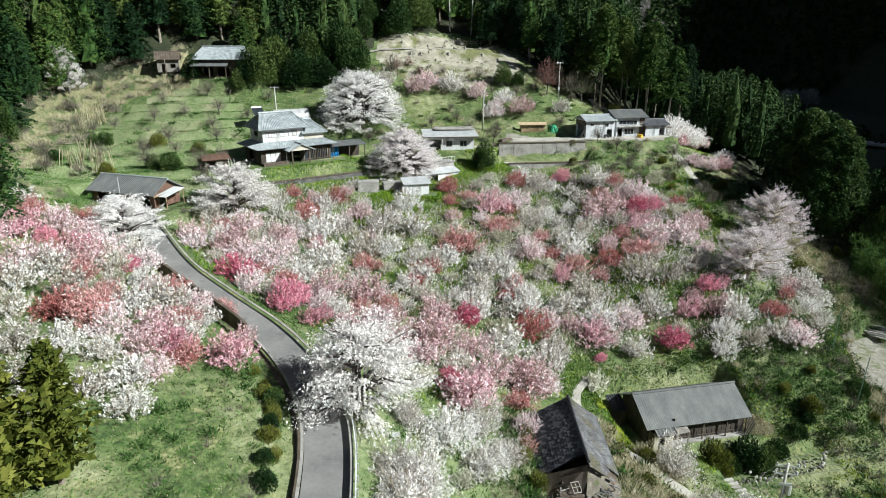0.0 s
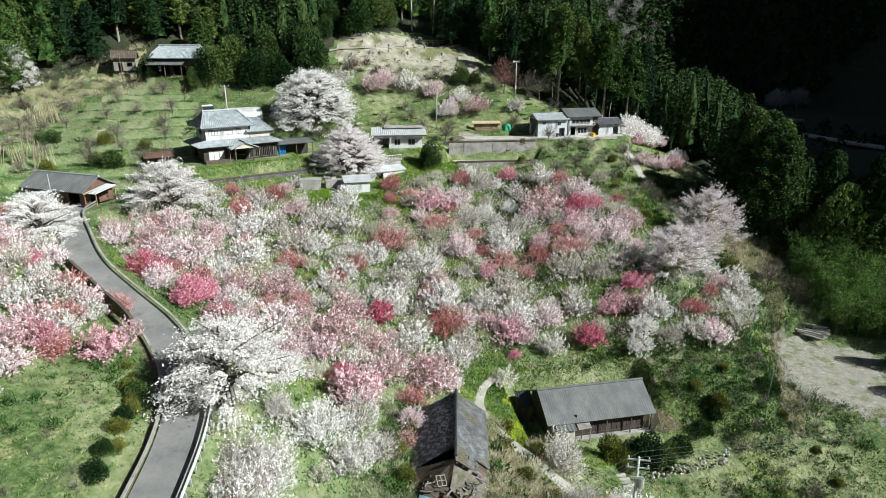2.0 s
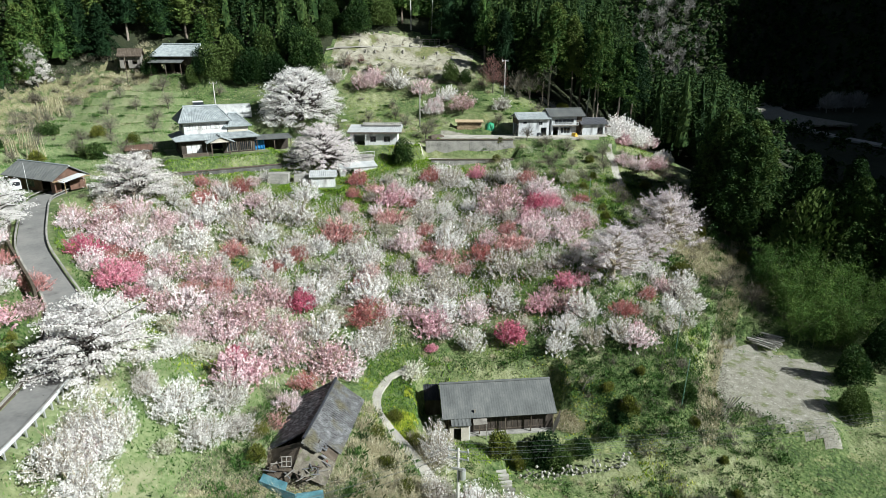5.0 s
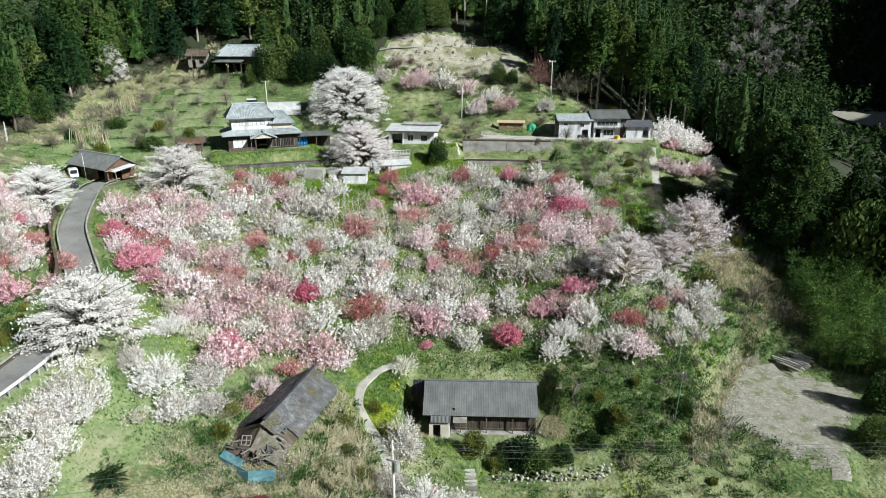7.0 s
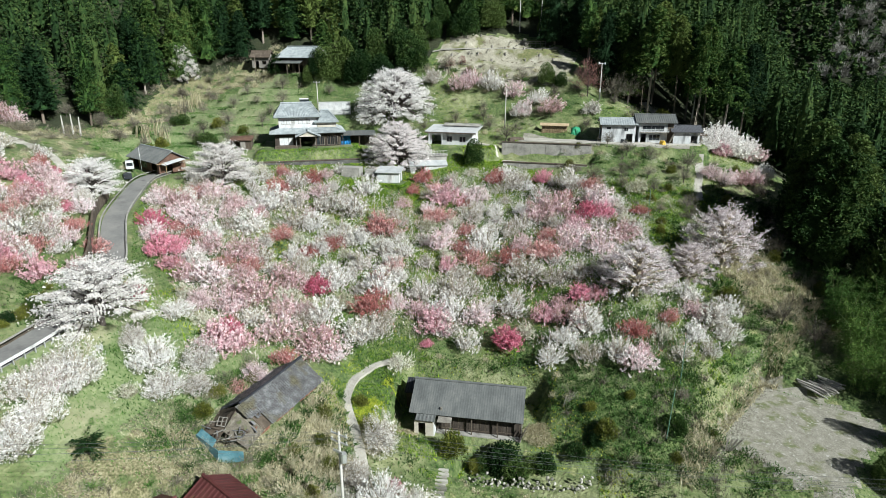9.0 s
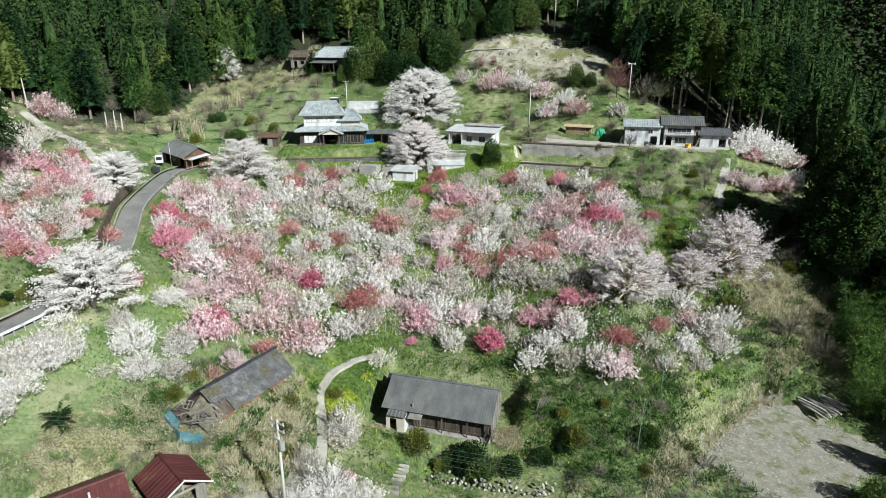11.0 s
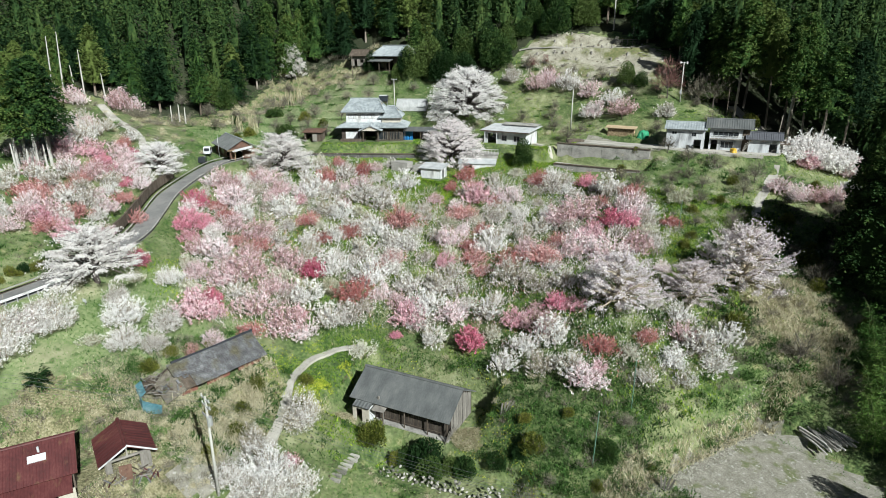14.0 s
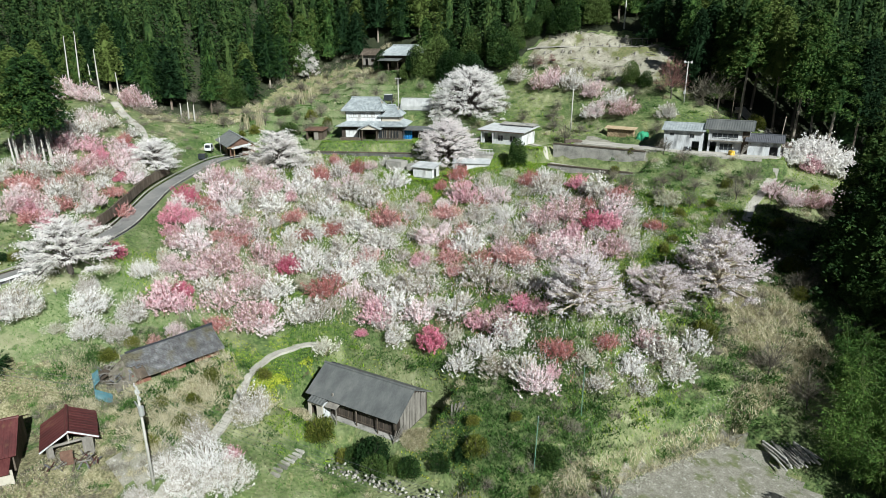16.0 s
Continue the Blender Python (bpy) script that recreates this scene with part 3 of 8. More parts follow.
# ---- ground and ways ----
def spaced(lo, hi, step, reach):
    """Even steps between lo and hi, then ever wider ones out to reach."""
    mid = list(np.arange(lo, hi + 1e-6, step))
    out, d = [], step
    a, b = lo, hi
    left, right = [], []
    while a > -reach:
        d *= 1.13
        a -= d
        b += d
        left.append(a), right.append(b)
    return np.array(left[::-1] + mid + right)


def build_ground():
    xs, ys = spaced(-112, 112, 1.0, 1800), spaced(8, 202, 1.0, 1500)
    X, Y = np.meshgrid(xs, ys)
    Z = height(X, Y)
    nx, ny = len(xs), len(ys)
    data = bpy.data.meshes.new("ground")
    idx = np.arange(nx * ny).reshape(ny, nx)
    quads = np.stack([idx[:-1, :-1], idx[:-1, 1:], idx[1:, 1:], idx[1:, :-1]], axis=-1).reshape(-1, 4)
    data.from_pydata(np.stack([X.ravel(), Y.ravel(), Z.ravel()], axis=1).tolist(), [], quads.tolist())
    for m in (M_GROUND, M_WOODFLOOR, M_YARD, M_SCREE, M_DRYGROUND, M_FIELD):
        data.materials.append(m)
    cx, cy = (X[:-1, :-1] + X[1:, 1:]).ravel() / 2, (Y[:-1, :-1] + Y[1:, 1:]).ravel() / 2
    wob = 2.0 * waves(cx * 0.5, cy * 0.5)
    kind = np.zeros(len(cx), dtype=np.int32)
    kind[np.hypot((cx + 60) / 24, (cy - 128) / 30) < 1 + 0.10 * wob] = 5
    kind[np.hypot((cx - 1) / 12, (cy - 46) / 16) < 1 + 0.10 * wob] = 5
    kind[np.hypot((cx - 15) / 11, (cy - 36) / 8) < 1 + 0.12 * wob] = 4
    kind[np.hypot((cx - 20.5) / 4.2, (cy - 50) / 8) < 1 + 0.12 * wob] = 4
    kind[np.hypot((cx - 65.6) / 6, (cy - 107.5) / 8) < 1 + 0.15 * wob] = 4
    edge = woods(cx, cy)
    kind[(edge > -9 - 2 * wob) & (cx < -52) & (cy > 92)] = 4
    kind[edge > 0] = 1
    c, s = math.cos(radians(-22)), math.sin(radians(-22))
    u, v = (cx - 70) * c + (cy - 82) * s, (cy - 82) * c - (cx - 70) * s
    kind[(np.abs(u) < 7.6 + wob * 0.4) & (np.abs(v) < 10 + wob * 0.5)] = 2
    kind[np.hypot((cx - 23.5) / 3.4, (cy - 43.0) / 4.5) < 1 + 0.15 * wob] = 2
    kind[(np.hypot(cx - 24, cy - 145) < 10) & (cy > 140.5) & (cy < 149)] = 2
    kind[(np.hypot((cx - 2) / 21, (cy - 175.5) / 10.5) < 1 + wob * 0.06) & (cy > 166)] = 3
    data.polygons.foreach_set("material_index", kind)
    data.polygons.foreach_set("use_smooth", np.ones(len(kind), dtype=bool))
    return tagged(new("ground", data), "sloping hillside meadow with grass, dry weeds and bare earth", "ground", kind="structure")


WOODS_EDGE = [(-48, 30), (-58, 44), (-72, 58), (-100, 68), (-106, 78), (-104, 88), (-84, 98), (-81, 104), (-84, 116), (-87, 130), (-92, 143), (-88.5, 152), (-78, 159), (-64, 168), (-44, 166), (-34, 160), (-22, 168), (-18, 182), (4, 189), (22, 182), (28, 170), (38, 166), (52, 166), (60, 163), (71, 158), (76, 142), (74, 131), (73, 123), (74, 114), (85, 107), (96, 102), (104, 60)]


def woods(X, Y):
    """Over 0 where the wood stands: the distance outside of the clearing's edge, in metres."""
    X, Y = np.asarray(X, dtype=float), np.asarray(Y, dtype=float)
    edge = WOODS_EDGE + [(96, -60), (-60, -60)]
    inside = np.zeros(X.shape, dtype=bool)
    for (x0, y0), (x1, y1) in zip(edge, edge[1:] + edge[:1]):
        cross = ((y0 > Y) != (y1 > Y)) & (X < (x1 - x0) * (Y - y0) / (y1 - y0 + 1e-12) + x0)
        inside ^= cross
    d, _ = to_line(X, Y, [(x, y, 0) for x, y in edge + edge[:1]])
    return np.where(inside, -d, d)


WOODS_X, WOODS_Y = np.arange(-340, 342, 2.0), np.arange(-20, 642, 2.0)
WOODS_MAP = woods(*np.meshgrid(WOODS_X, WOODS_Y))

build_ground()

road_line = smooth_line(ROAD[:-1], 8)
road = tagged(part("road", ribbon(bmesh.new(), road_line, 1.75, -1.75, 0.3, 0.02), M_ASPHALT, smooth=False), "narrow worn grey asphalt lane curving uphill", "road", kind="structure")
for name, a, b, lift, thick in (("kerb", 1.98, 1.75, 0.10, 0.5), ("kerb", -1.75, -1.98, 0.10, 0.5)):
    tagged(part(name, ribbon(bmesh.new(), road_line, a, b, lift, thick), M_CONCRETE), "low concrete kerb along the asphalt lane", "kerb", kind="structure")
gutter = [p for p in road_line if p.y < 62]
tagged(part("gutter", ribbon(bmesh.new(), gutter, 2.5, 1.984, 0.1, -0.04), M_WOOD), "dark roadside gutter along the lane", "gutter", kind="structure")
tagged(part("gutter_wall", ribbon(bmesh.new(), [p for p in road_line if 58 < p.y < 80], 2.75, 2.45, 1.7, 2.4), M_WOOD), "dark concrete bank wall beside the lane", "wall", kind="structure")


def path(name, line, wide, mat, label):
    pts = smooth_line([(x, y, 0) for x, y in line], 10)
    for p in pts:
        p.z = ground_at(p.x, p.y)
    return tagged(part(name, ribbon(bmesh.new(), pts, wide / 2, -wide / 2, 0.35, 0.12), mat), label, "path", kind="structure")


path("path", [(18.5, 71.0), (16.4, 67.2), (15.8, 63.1), (17.2, 58.8), (20.8, 54.6), (24.6, 49.6), (27.5, 44.0), (30.0, 38.0), (32, 30)], 1.65, M_PATH, "curved pale concrete footpath through the orchard")
path("path", [(-92, 89.5), (-78, 86.5), (-66, 84.0), (-57, 81.0), (-51, 78.5), (-44, 80.0)], 2.0, M_PATH, "pale concrete farm track climbing the slope")
path("path", [(32, 147), (40, 146.5), (51.5, 148.8), (53.4, 151.5), (50, 158), (48, 166), (40, 172)], 2.6, M_PATH, "pale farm track past the white sheds")
path("path", [(54.7, 147.0), (54.9, 144), (55.0, 140), (54.9, 135), (55.4, 130.5)], 1.7, M_PATH, "narrow pale footpath on the grassy slope")
path("path", [(-20, 176), (-8, 179), (4, 182.5), (14, 184)], 1.8, M_PATH, "pale earth track on the bare hilltop")
tagged(part("river", ribbon(bmesh.new(), smooth_line([(290, 230, -3.2), (243, 330, -3.0), (224, 400, -2.9), (226, 470, -2.8), (222, 600, -2.6)], 8), 4, -4, 1.0, 0.5), M_PATH), "pale gravel river bed far down the valley", "river", kind="structure")

tagged(part("riverbank", ribbon(bmesh.new(), smooth_line([(250, 440, -2.6), (238, 500, -2.5), (246, 560, -2.4), (270, 600, -2.4)], 8), 24, -16, 1.2, 0.7), M_YARD), "bare earth bank beside the far river bed", "ground", kind="structure")

# ---- trees ----
def bend(p, way, length, r, steps=3, lift=0.1):
    """A wavering limb: its points."""
    pts = [np.array(p, dtype=float)]
    w = np.array(way, dtype=float)
    for _ in range(steps):
        w = w + r.normal(scale=0.16, size=3) + np.array([0, 0, lift])
        w /= np.linalg.norm(w)
        pts.append(pts[-1] + w * length / steps)
    return pts


def limbs_of(r, high, wide, fork, count, twigs, base=0.13, up=0.8, low=0.35):
    """Trunk and limbs as one bmesh, with the places of the twigs' ends."""
    bm = bmesh.new()
    top = (r.normal() * 0.15, r.normal() * 0.15, fork)
    tube(bm, [(0, 0, -0.5), (0, 0, fork * 0.45), top], [base * 1.35, base * 1.05, base * 0.9], 7)
    ends = []
    for i in range(count):
        a = 2 * math.pi * (i + r.uniform(-0.3, 0.3)) / count
        out = r.uniform(0.55, 1.0)
        goal = np.array([math.cos(a) * wide * out * 0.8, math.sin(a) * wide * out * 0.8, (high - fork) * r.uniform(low, up)])
        L = np.linalg.norm(goal)
        pts = bend(top, goal / L, L, r)
        tube(bm, pts, [base * 0.6, base * 0.42, base * 0.28, base * 0.14], 5)
        for j in range(twigs):
            k = r.uniform(0.25, 1.0)
            q = pts[min(3, int(k * 3))]
            w = goal / L + r.normal(scale=0.75, size=3) + np.array([0, 0, 0.35])
            t = bend(q, w / np.linalg.norm(w), L * r.uniform(0.3, 0.55), r, 2)
            tube(bm, t, [base * 0.2, base * 0.13, base * 0.05], 3)
            ends += t[1:]
        ends += pts[2:]
    return bm, np.array(ends)


def dome(r, n, wide, high, low, lumps=9, shell=0.45):
    """Points in an uneven crown: a lumpy half ball from low to high, denser towards its skin."""
    w = r.normal(size=(n, 3))
    w[:, 2] = np.abs(w[:, 2]) * 1.0 - 0.25 * r.uniform(size=n)
    w /= np.linalg.norm(w, axis=1)[:, None]
    bump = r.normal(size=(lumps, 3))
    bump[:, 2] = np.abs(bump[:, 2])
    bump /= np.linalg.norm(bump, axis=1)[:, None]
    amp = r.uniform(-0.45, 0.28, lumps)
    rad = 0.92 + (np.exp(6.0 * (w @ bump.T - 1)) * amp).sum(axis=1)
    k = rad * r.uniform(0, 1, n) ** shell
    p = w * k[:, None]
    return np.stack([p[:, 0] * wide, p[:, 1] * wide, low + (high - low) * np.clip(p[:, 2], -0.12, 2)], axis=1), w


def add_flakes(bm, v, f):
    """Puts loose flakes into a bmesh."""
    vs = [bm.verts.new(p) for p in v]
    for t in f:
        bm.faces.new([vs[i] for i in t])
    return bm


def bush_tree(seed, wide=2.5, high=3.7, n=2150, long=0.21, thin=0.13, spread=1.0, twigs=200):
    """Meshes of an orchard tree: many thin shoots that spray up and out from the limbs, studded with blossom along their length."""
    r = np.random.default_rng(seed)
    bm, ends = limbs_of(r, high, wide, high * 0.2, 6, 3, 0.085)
    each = 12
    base, w = dome(r, n // each, wide * 0.92, high * 0.84, high * 0.2, 10, 0.55)
    ways = w * np.array([0.8, 0.8, 0.5]) + np.array([0, 0, 0.8]) + r.normal(scale=0.32, size=w.shape)
    ways /= np.linalg.norm(ways, axis=1)[:, None]
    length = r.uniform(0.5, 1.3, len(base)) * wide * 0.38
    k = r.uniform(-0.45, 0.6, (len(base), each))
    p = (base[:, None, :] + ways[:, None, :] * (k * length[:, None])[:, :, None] + r.normal(scale=0.065, size=(len(base), each, 3))).reshape(-1, 3)
    v, f = flakes(p, long, thin, np.repeat(ways, each, axis=0), spread, r)
    pick = r.integers(0, len(base), twigs)
    tv, tf = flakes(base[pick] + r.normal(scale=0.12, size=(twigs, 3)), wide * 0.42, 0.05, ways[pick], 0.3, r)
    return add_flakes(bm, tv, tf), v, f


def spray_cherry(seed, wide=5.0, high=6.6, sprays=70, per=120, size=0.2, low=0.25, long=1.2, flat=0.22, rise=0.15, inner=0.5, full=3.0):
    """A spreading cherry: blossom in long flat sprays, layer over layer, with dark gaps and limbs between. inner: how far out the sprays begin."""
    r = np.random.default_rng(seed)
    bm = bmesh.new()
    tube(bm, [(0, 0, -0.6), (0.12, 0.05, high * 0.22), (0, 0.12, high * 0.5), (0.1, 0, high * 0.82)], [0.36, 0.3, 0.2, 0.05], 8)
    out = []
    for i in range(sprays):
        k = ((i + r.uniform(0.1, 0.9)) / sprays) ** 0.85
        a = i * 2.399 + r.uniform(-0.5, 0.5)
        reach = wide * (1 - k ** full) ** 0.5 * r.uniform(inner, 1.0)
        way, side = np.array([math.cos(a), math.sin(a), 0.0]), np.array([-math.sin(a), math.cos(a), 0.0])
        L = long * r.uniform(0.55, 1.2)
        up = rise * r.uniform(-0.4, 1.5) + 0.5 * k * k
        c = way * max(0.0, reach - 0.5 * L) + np.array([0, 0, high * (low + (0.96 - low) * k) - 0.10 * reach + r.normal(scale=0.16)])
        if i % 2 == 0:
            root = np.array([0, 0, max(high * 0.18, (c[2] - reach * 0.35) * 0.9)])
            mid = (root + c) / 2 + np.array([0, 0, 0.1 * reach]) + r.normal(scale=0.15, size=3)
            tube(bm, [root, mid, c, c + way * L * 0.8 + np.array([0, 0, up * L * 0.8])], [0.13, 0.085, 0.05, 0.015], 4)
        g = r.normal(size=(per, 3)) * 0.5
        finger = np.round(g[:, 1] * 3.0) / 3.0 * 0.75 + g[:, 1] * 0.25
        p = c + way * (g[:, 0] * L + 0.22 * np.abs(finger) * L)[:, None] + side * (finger * L * 0.62)[:, None]
        p[:, 2] += up * g[:, 0] * L + g[:, 2] * L * flat - 0.16 * (g[:, 0] ** 2 + finger ** 2) * L
        out.append(p)
    v, f = flakes(np.concatenate(out), size, size * 0.66, r=r)
    return bm, v, f


def core(r, wide, high, foot, x=0.0, y=0.0, z=0.0):
    """The dense inside of a conifer's crown: a rough cone of five rings."""
    rings, sides = 5, 8
    v = []
    for i in range(rings):
        k = i / rings
        for j in range(sides):
            a = 2 * math.pi * (j + 0.5 * (i % 2)) / sides
            q = wide * (1 - k) ** 0.5 * 0.52 * r.uniform(0.7, 1.25)
            v.append((x + math.cos(a) * q, y + math.sin(a) * q, z + high * (foot + (0.94 - foot) * k) + r.uniform(-0.5, 0.5)))
    v.append((x, y, z + high * 0.97))
    f = []
    for i in range(rings - 1):
        for j in range(sides):
            a, b, c, d = i * sides + j, i * sides + (j + 1) % sides, (i + 1) * sides + (j + 1) % sides, (i + 1) * sides + j
            f += [(a, b, c), (a, c, d)]
    f += [((rings - 1) * sides + j, (rings - 1) * sides + (j + 1) % sides, rings * sides) for j in range(sides)]
    return np.array(v), np.array(f)


def cedar_tree(seed, high=20.0, wide=3.4, clear=0.1, whorls=30, sprays=4, size=1.25):
    """A tall cedar: straight stem, and drooping sprays in whorls that narrow to the tip."""
    r = np.random.default_rng(seed)
    bm = bmesh.new()
    tube(bm, [(0, 0, -1.0), (0, 0, high * 0.5), (0, 0, high * 0.97)], [0.30, 0.19, 0.03], 6)
    cs, ws = [], []
    for i in range(whorls):
        k = i / (whorls - 1)
        z = high * (clear + (0.985 - clear) * k)
        reach = wide * (1 - k) ** 0.47 * (0.7 + 0.3 * min(1, k * 6)) * r.uniform(0.8, 1.15) + 0.2
        for j in range(8 if k < 0.6 else 6):
            a = r.uniform(0, 2 * math.pi)
            for s in range(sprays):
                q = (s + 0.8) / sprays
                q2 = q * reach * r.uniform(0.85, 1.1)
                cs.append((math.cos(a) * q2, math.sin(a) * q2, z + 0.25 * q2 - 0.22 * q2 * q2 / max(0.5, wide) + r.normal(scale=0.15)))
                ws.append((math.cos(a) * 0.7, math.sin(a) * 0.7, 0.28))
    cs, ws = np.array(cs), np.array(ws)
    v1, f1 = flakes(cs, size, size * 0.75, ws, 0.45, r)
    v2, f2 = flakes(cs + r.normal(scale=0.25, size=cs.shape), size * 0.75, size * 0.5, ws, 0.9, r)
    v3, f3 = core(r, wide * 0.72, high, clear)
    return bm, np.concatenate([v1, v2, v3]), np.concatenate([f1, f2 + len(v1), f3 + len(v1) + len(v2)])


def puff_cedar(seed, high=17.0, wide=3.8, clear=0.08, puffs=74, per=60, size=0.5, tip=0.55):
    """A full-crowned conifer: boughs that end in separate drooping puffs of needles, dark between, narrowing to the top."""
    r = np.random.default_rng(seed)
    bm = bmesh.new()
    tube(bm, [(0, 0, -1.0), (0.1, 0, high * 0.5), (0, 0, high * 0.96)], [0.30, 0.19, 0.03], 6)
    cs, ws = [], []
    for i in range(puffs):
        k = ((i + r.uniform(0.2, 0.8)) / puffs) ** 0.85
        a = i * 2.399 + r.uniform(-0.5, 0.5)
        reach = wide * (1 - k) ** tip * r.uniform(0.6, 1.08)
        s = wide * r.uniform(0.22, 0.36) * (1 - 0.5 * k)
        c = np.array([math.cos(a) * reach * 0.85, math.sin(a) * reach * 0.85, high * (clear + (0.97 - clear) * k)])
        g = r.normal(size=(per, 3))
        g /= np.linalg.norm(g, axis=1)[:, None]
        g *= r.uniform(0.55, 1.0, per)[:, None] ** 0.5
        g[:, 2] = np.where(g[:, 2] < -0.35, -0.7 * g[:, 2], g[:, 2])
        q = c + g * np.array([s, s, s * 0.75])
        q[:, 2] -= 0.25 * (g[:, 0] * math.cos(a) + g[:, 1] * math.sin(a)) * s
        cs.append(q)
        ws.append(g * np.array([1, 1, 0.6]) + np.array([0, 0, -0.15]))
    cs, ws = np.concatenate(cs), np.concatenate(ws)
    v1, f1 = flakes(cs, size, size * 0.6, ws, 0.6, r)
    v2, f2 = core(r, wide * (0.84 if clear < 0.3 else 0.55), high * 0.95, clear if clear < 0.3 else clear + 0.1)
    return bm, np.concatenate([v1, v2]), np.concatenate([f1, f2 + len(v1)])


def leafy_bush(seed, wide=1.4, high=1.9, n=700, long=0.26, thin=0.16, up=0.3, low=0.0, shell=0.4):
    r = np.random.default_rng(seed)
    bm, ends = limbs_of(r, high, wide, high * 0.15, 5, 3, 0.05)
    p, w = dome(r, n, wide, high, low + high * 0.12, 8, shell)
    v, f = flakes(p, long, thin, w + np.array([0, 0, up]), 0.9, r)
    return bm, v, f


def bare_tree(seed, wide=2.0, high=4.0, n=700, long=0.7, thin=0.035):
    r = np.random.default_rng(seed)
    bm, ends = limbs_of(r, high, wide, high * 0.22, 6, 5, 0.08)
    p, w = dome(r, n, wide, high, high * 0.3, 6, 0.6)
    v, f = flakes(p, long, thin, w + np.array([0, 0, 0.5]), 0.5, r)
    return bm, v, f


def bamboo(seed, high=9.0):
    """A clump of bamboo: five arching culms under drooping masses of small leaves."""
    r = np.random.default_rng(seed)
    culms, cs, ws = [], [], []
    for i in range(5):
        x, y = r.normal(scale=0.8, size=2)
        lean = r.normal(scale=0.12, size=2)
        h = high * r.uniform(0.75, 1.1)
        pts = [(x, y, -0.3), (x + lean[0] * h * 0.4, y + lean[1] * h * 0.4, h * 0.5), (x + lean[0] * h * 1.2, y + lean[1] * h * 1.2, h * 0.85), (x + lean[0] * h * 2.2, y + lean[1] * h * 2.2, h)]
        culms.append(tube(bmesh.new(), pts, [0.035, 0.03, 0.02, 0.008], 5))
        for j in range(26):
            k = r.uniform(0.25, 1.05)
            q = np.array(pts[2]) * k + np.array(pts[0]) * (1 - k) + r.normal(scale=(0.6, 0.6, 0.3))
            for _ in range(14):
                g = r.normal(size=3) * np.array([0.42, 0.42, 0.24])
                cs.append(q + g)
                ws.append((g[0], g[1], -0.3))
    v, f = flakes(np.array(cs), 0.36, 0.10, np.array(ws), 0.5, r)
    return culms, v, f


def palm(seed, high=3.4, reach=1.25):
    """A small fan palm: a short stem under a head of arching fronds."""
    r = np.random.default_rng(seed)
    bm = bmesh.new()
    tube(bm, [(0, 0, -0.3), (0.05, 0, high * 0.4), (0, 0, high * 0.75)], [0.14, 0.12, 0.11], 7)
    cs, ws = [], []
    for i in range(30):
        a, up = i * 2.399, r.uniform(-0.3, 1.5)
        for k in np.linspace(0.2, 1.0, 12):
            q = reach * k
            p = np.array([math.cos(a) * q, math.sin(a) * q, high * 0.75 + up * q - 0.45 * q * q / reach])
            for s in (-1, 1):
                w = np.array([math.cos(a + s * 0.6), math.sin(a + s * 0.6), -0.25])
                cs.append(p + w * 0.2)
                ws.append(w)
    v, f = flakes(np.array(cs), 0.46, 0.09, np.array(ws), 0.25, r)
    return bm, v, f


MODELS = {}


def model(kind, made, trunk_mat, crown_mat, names=("trunk", "crown")):
    """Keeps the meshes of a tree for planting: its stem or stems, and its crown."""
    stems, v, f = made
    meshes = []
    for bm in stems if isinstance(stems, list) else [stems]:
        a = bpy.data.meshes.new(names[0])
        bm.to_mesh(a)
        bm.free()
        a.materials.append(trunk_mat)
        meshes.append((a, names[0]))
    b = bpy.data.meshes.new(names[1])
    b.from_pydata(v.tolist(), [], f.tolist())
    b.materials.append(crown_mat)
    MODELS.setdefault(kind, []).append((b, meshes + [(b, names[1])]))


plant_rng = random.Random(11)


HEAPS = {}


def join_plant(kind, x, y, size=1.0, most=150):
    """Adds a plant's leaves to the joined undergrowth of its kind."""
    b, _ = plant_rng.choice(MODELS[kind])
    v = np.empty(len(b.vertices) * 3)
    b.vertices.foreach_get("co", v)
    v = v.reshape(-1, 3, 3)
    v = v[:: max(1, len(v) // most)].reshape(-1, 3) * size
    t = plant_rng.uniform(0, 6.28)
    c, s = math.cos(t), math.sin(t)
    v = np.stack([v[:, 0] * c - v[:, 1] * s + x, v[:, 0] * s + v[:, 1] * c + y, v[:, 2] + ground_at(x, y) - 0.08], axis=1)
    HEAPS.setdefault(kind, []).append(v)


def plant(kind, x, y, size=1.0, label="", category="tree", group="", tall=None, name="tree", sink=0.0):
    _, meshes = plant_rng.choice(MODELS[kind])
    ob = new(name)
    ob.empty_display_size = 0.3
    s = Matrix.Diagonal((size, size, tall or size, 1))
    ob.matrix_basis = pose(x, y, ground_at(x, y) - sink, plant_rng.uniform(-3, 3), plant_rng.uniform(-3, 3), plant_rng.uniform(0, 360)) @ s
    for data, nm in meshes:
        p = new(nm, data)
        p.parent = ob
    return tagged(ob, label, category, group)


for i in range(5):
    model("white", bush_tree(20 + i), M_TWIG, B_WHITE)
    model("pale", bush_tree(30 + i), M_TWIG, B_PALE)
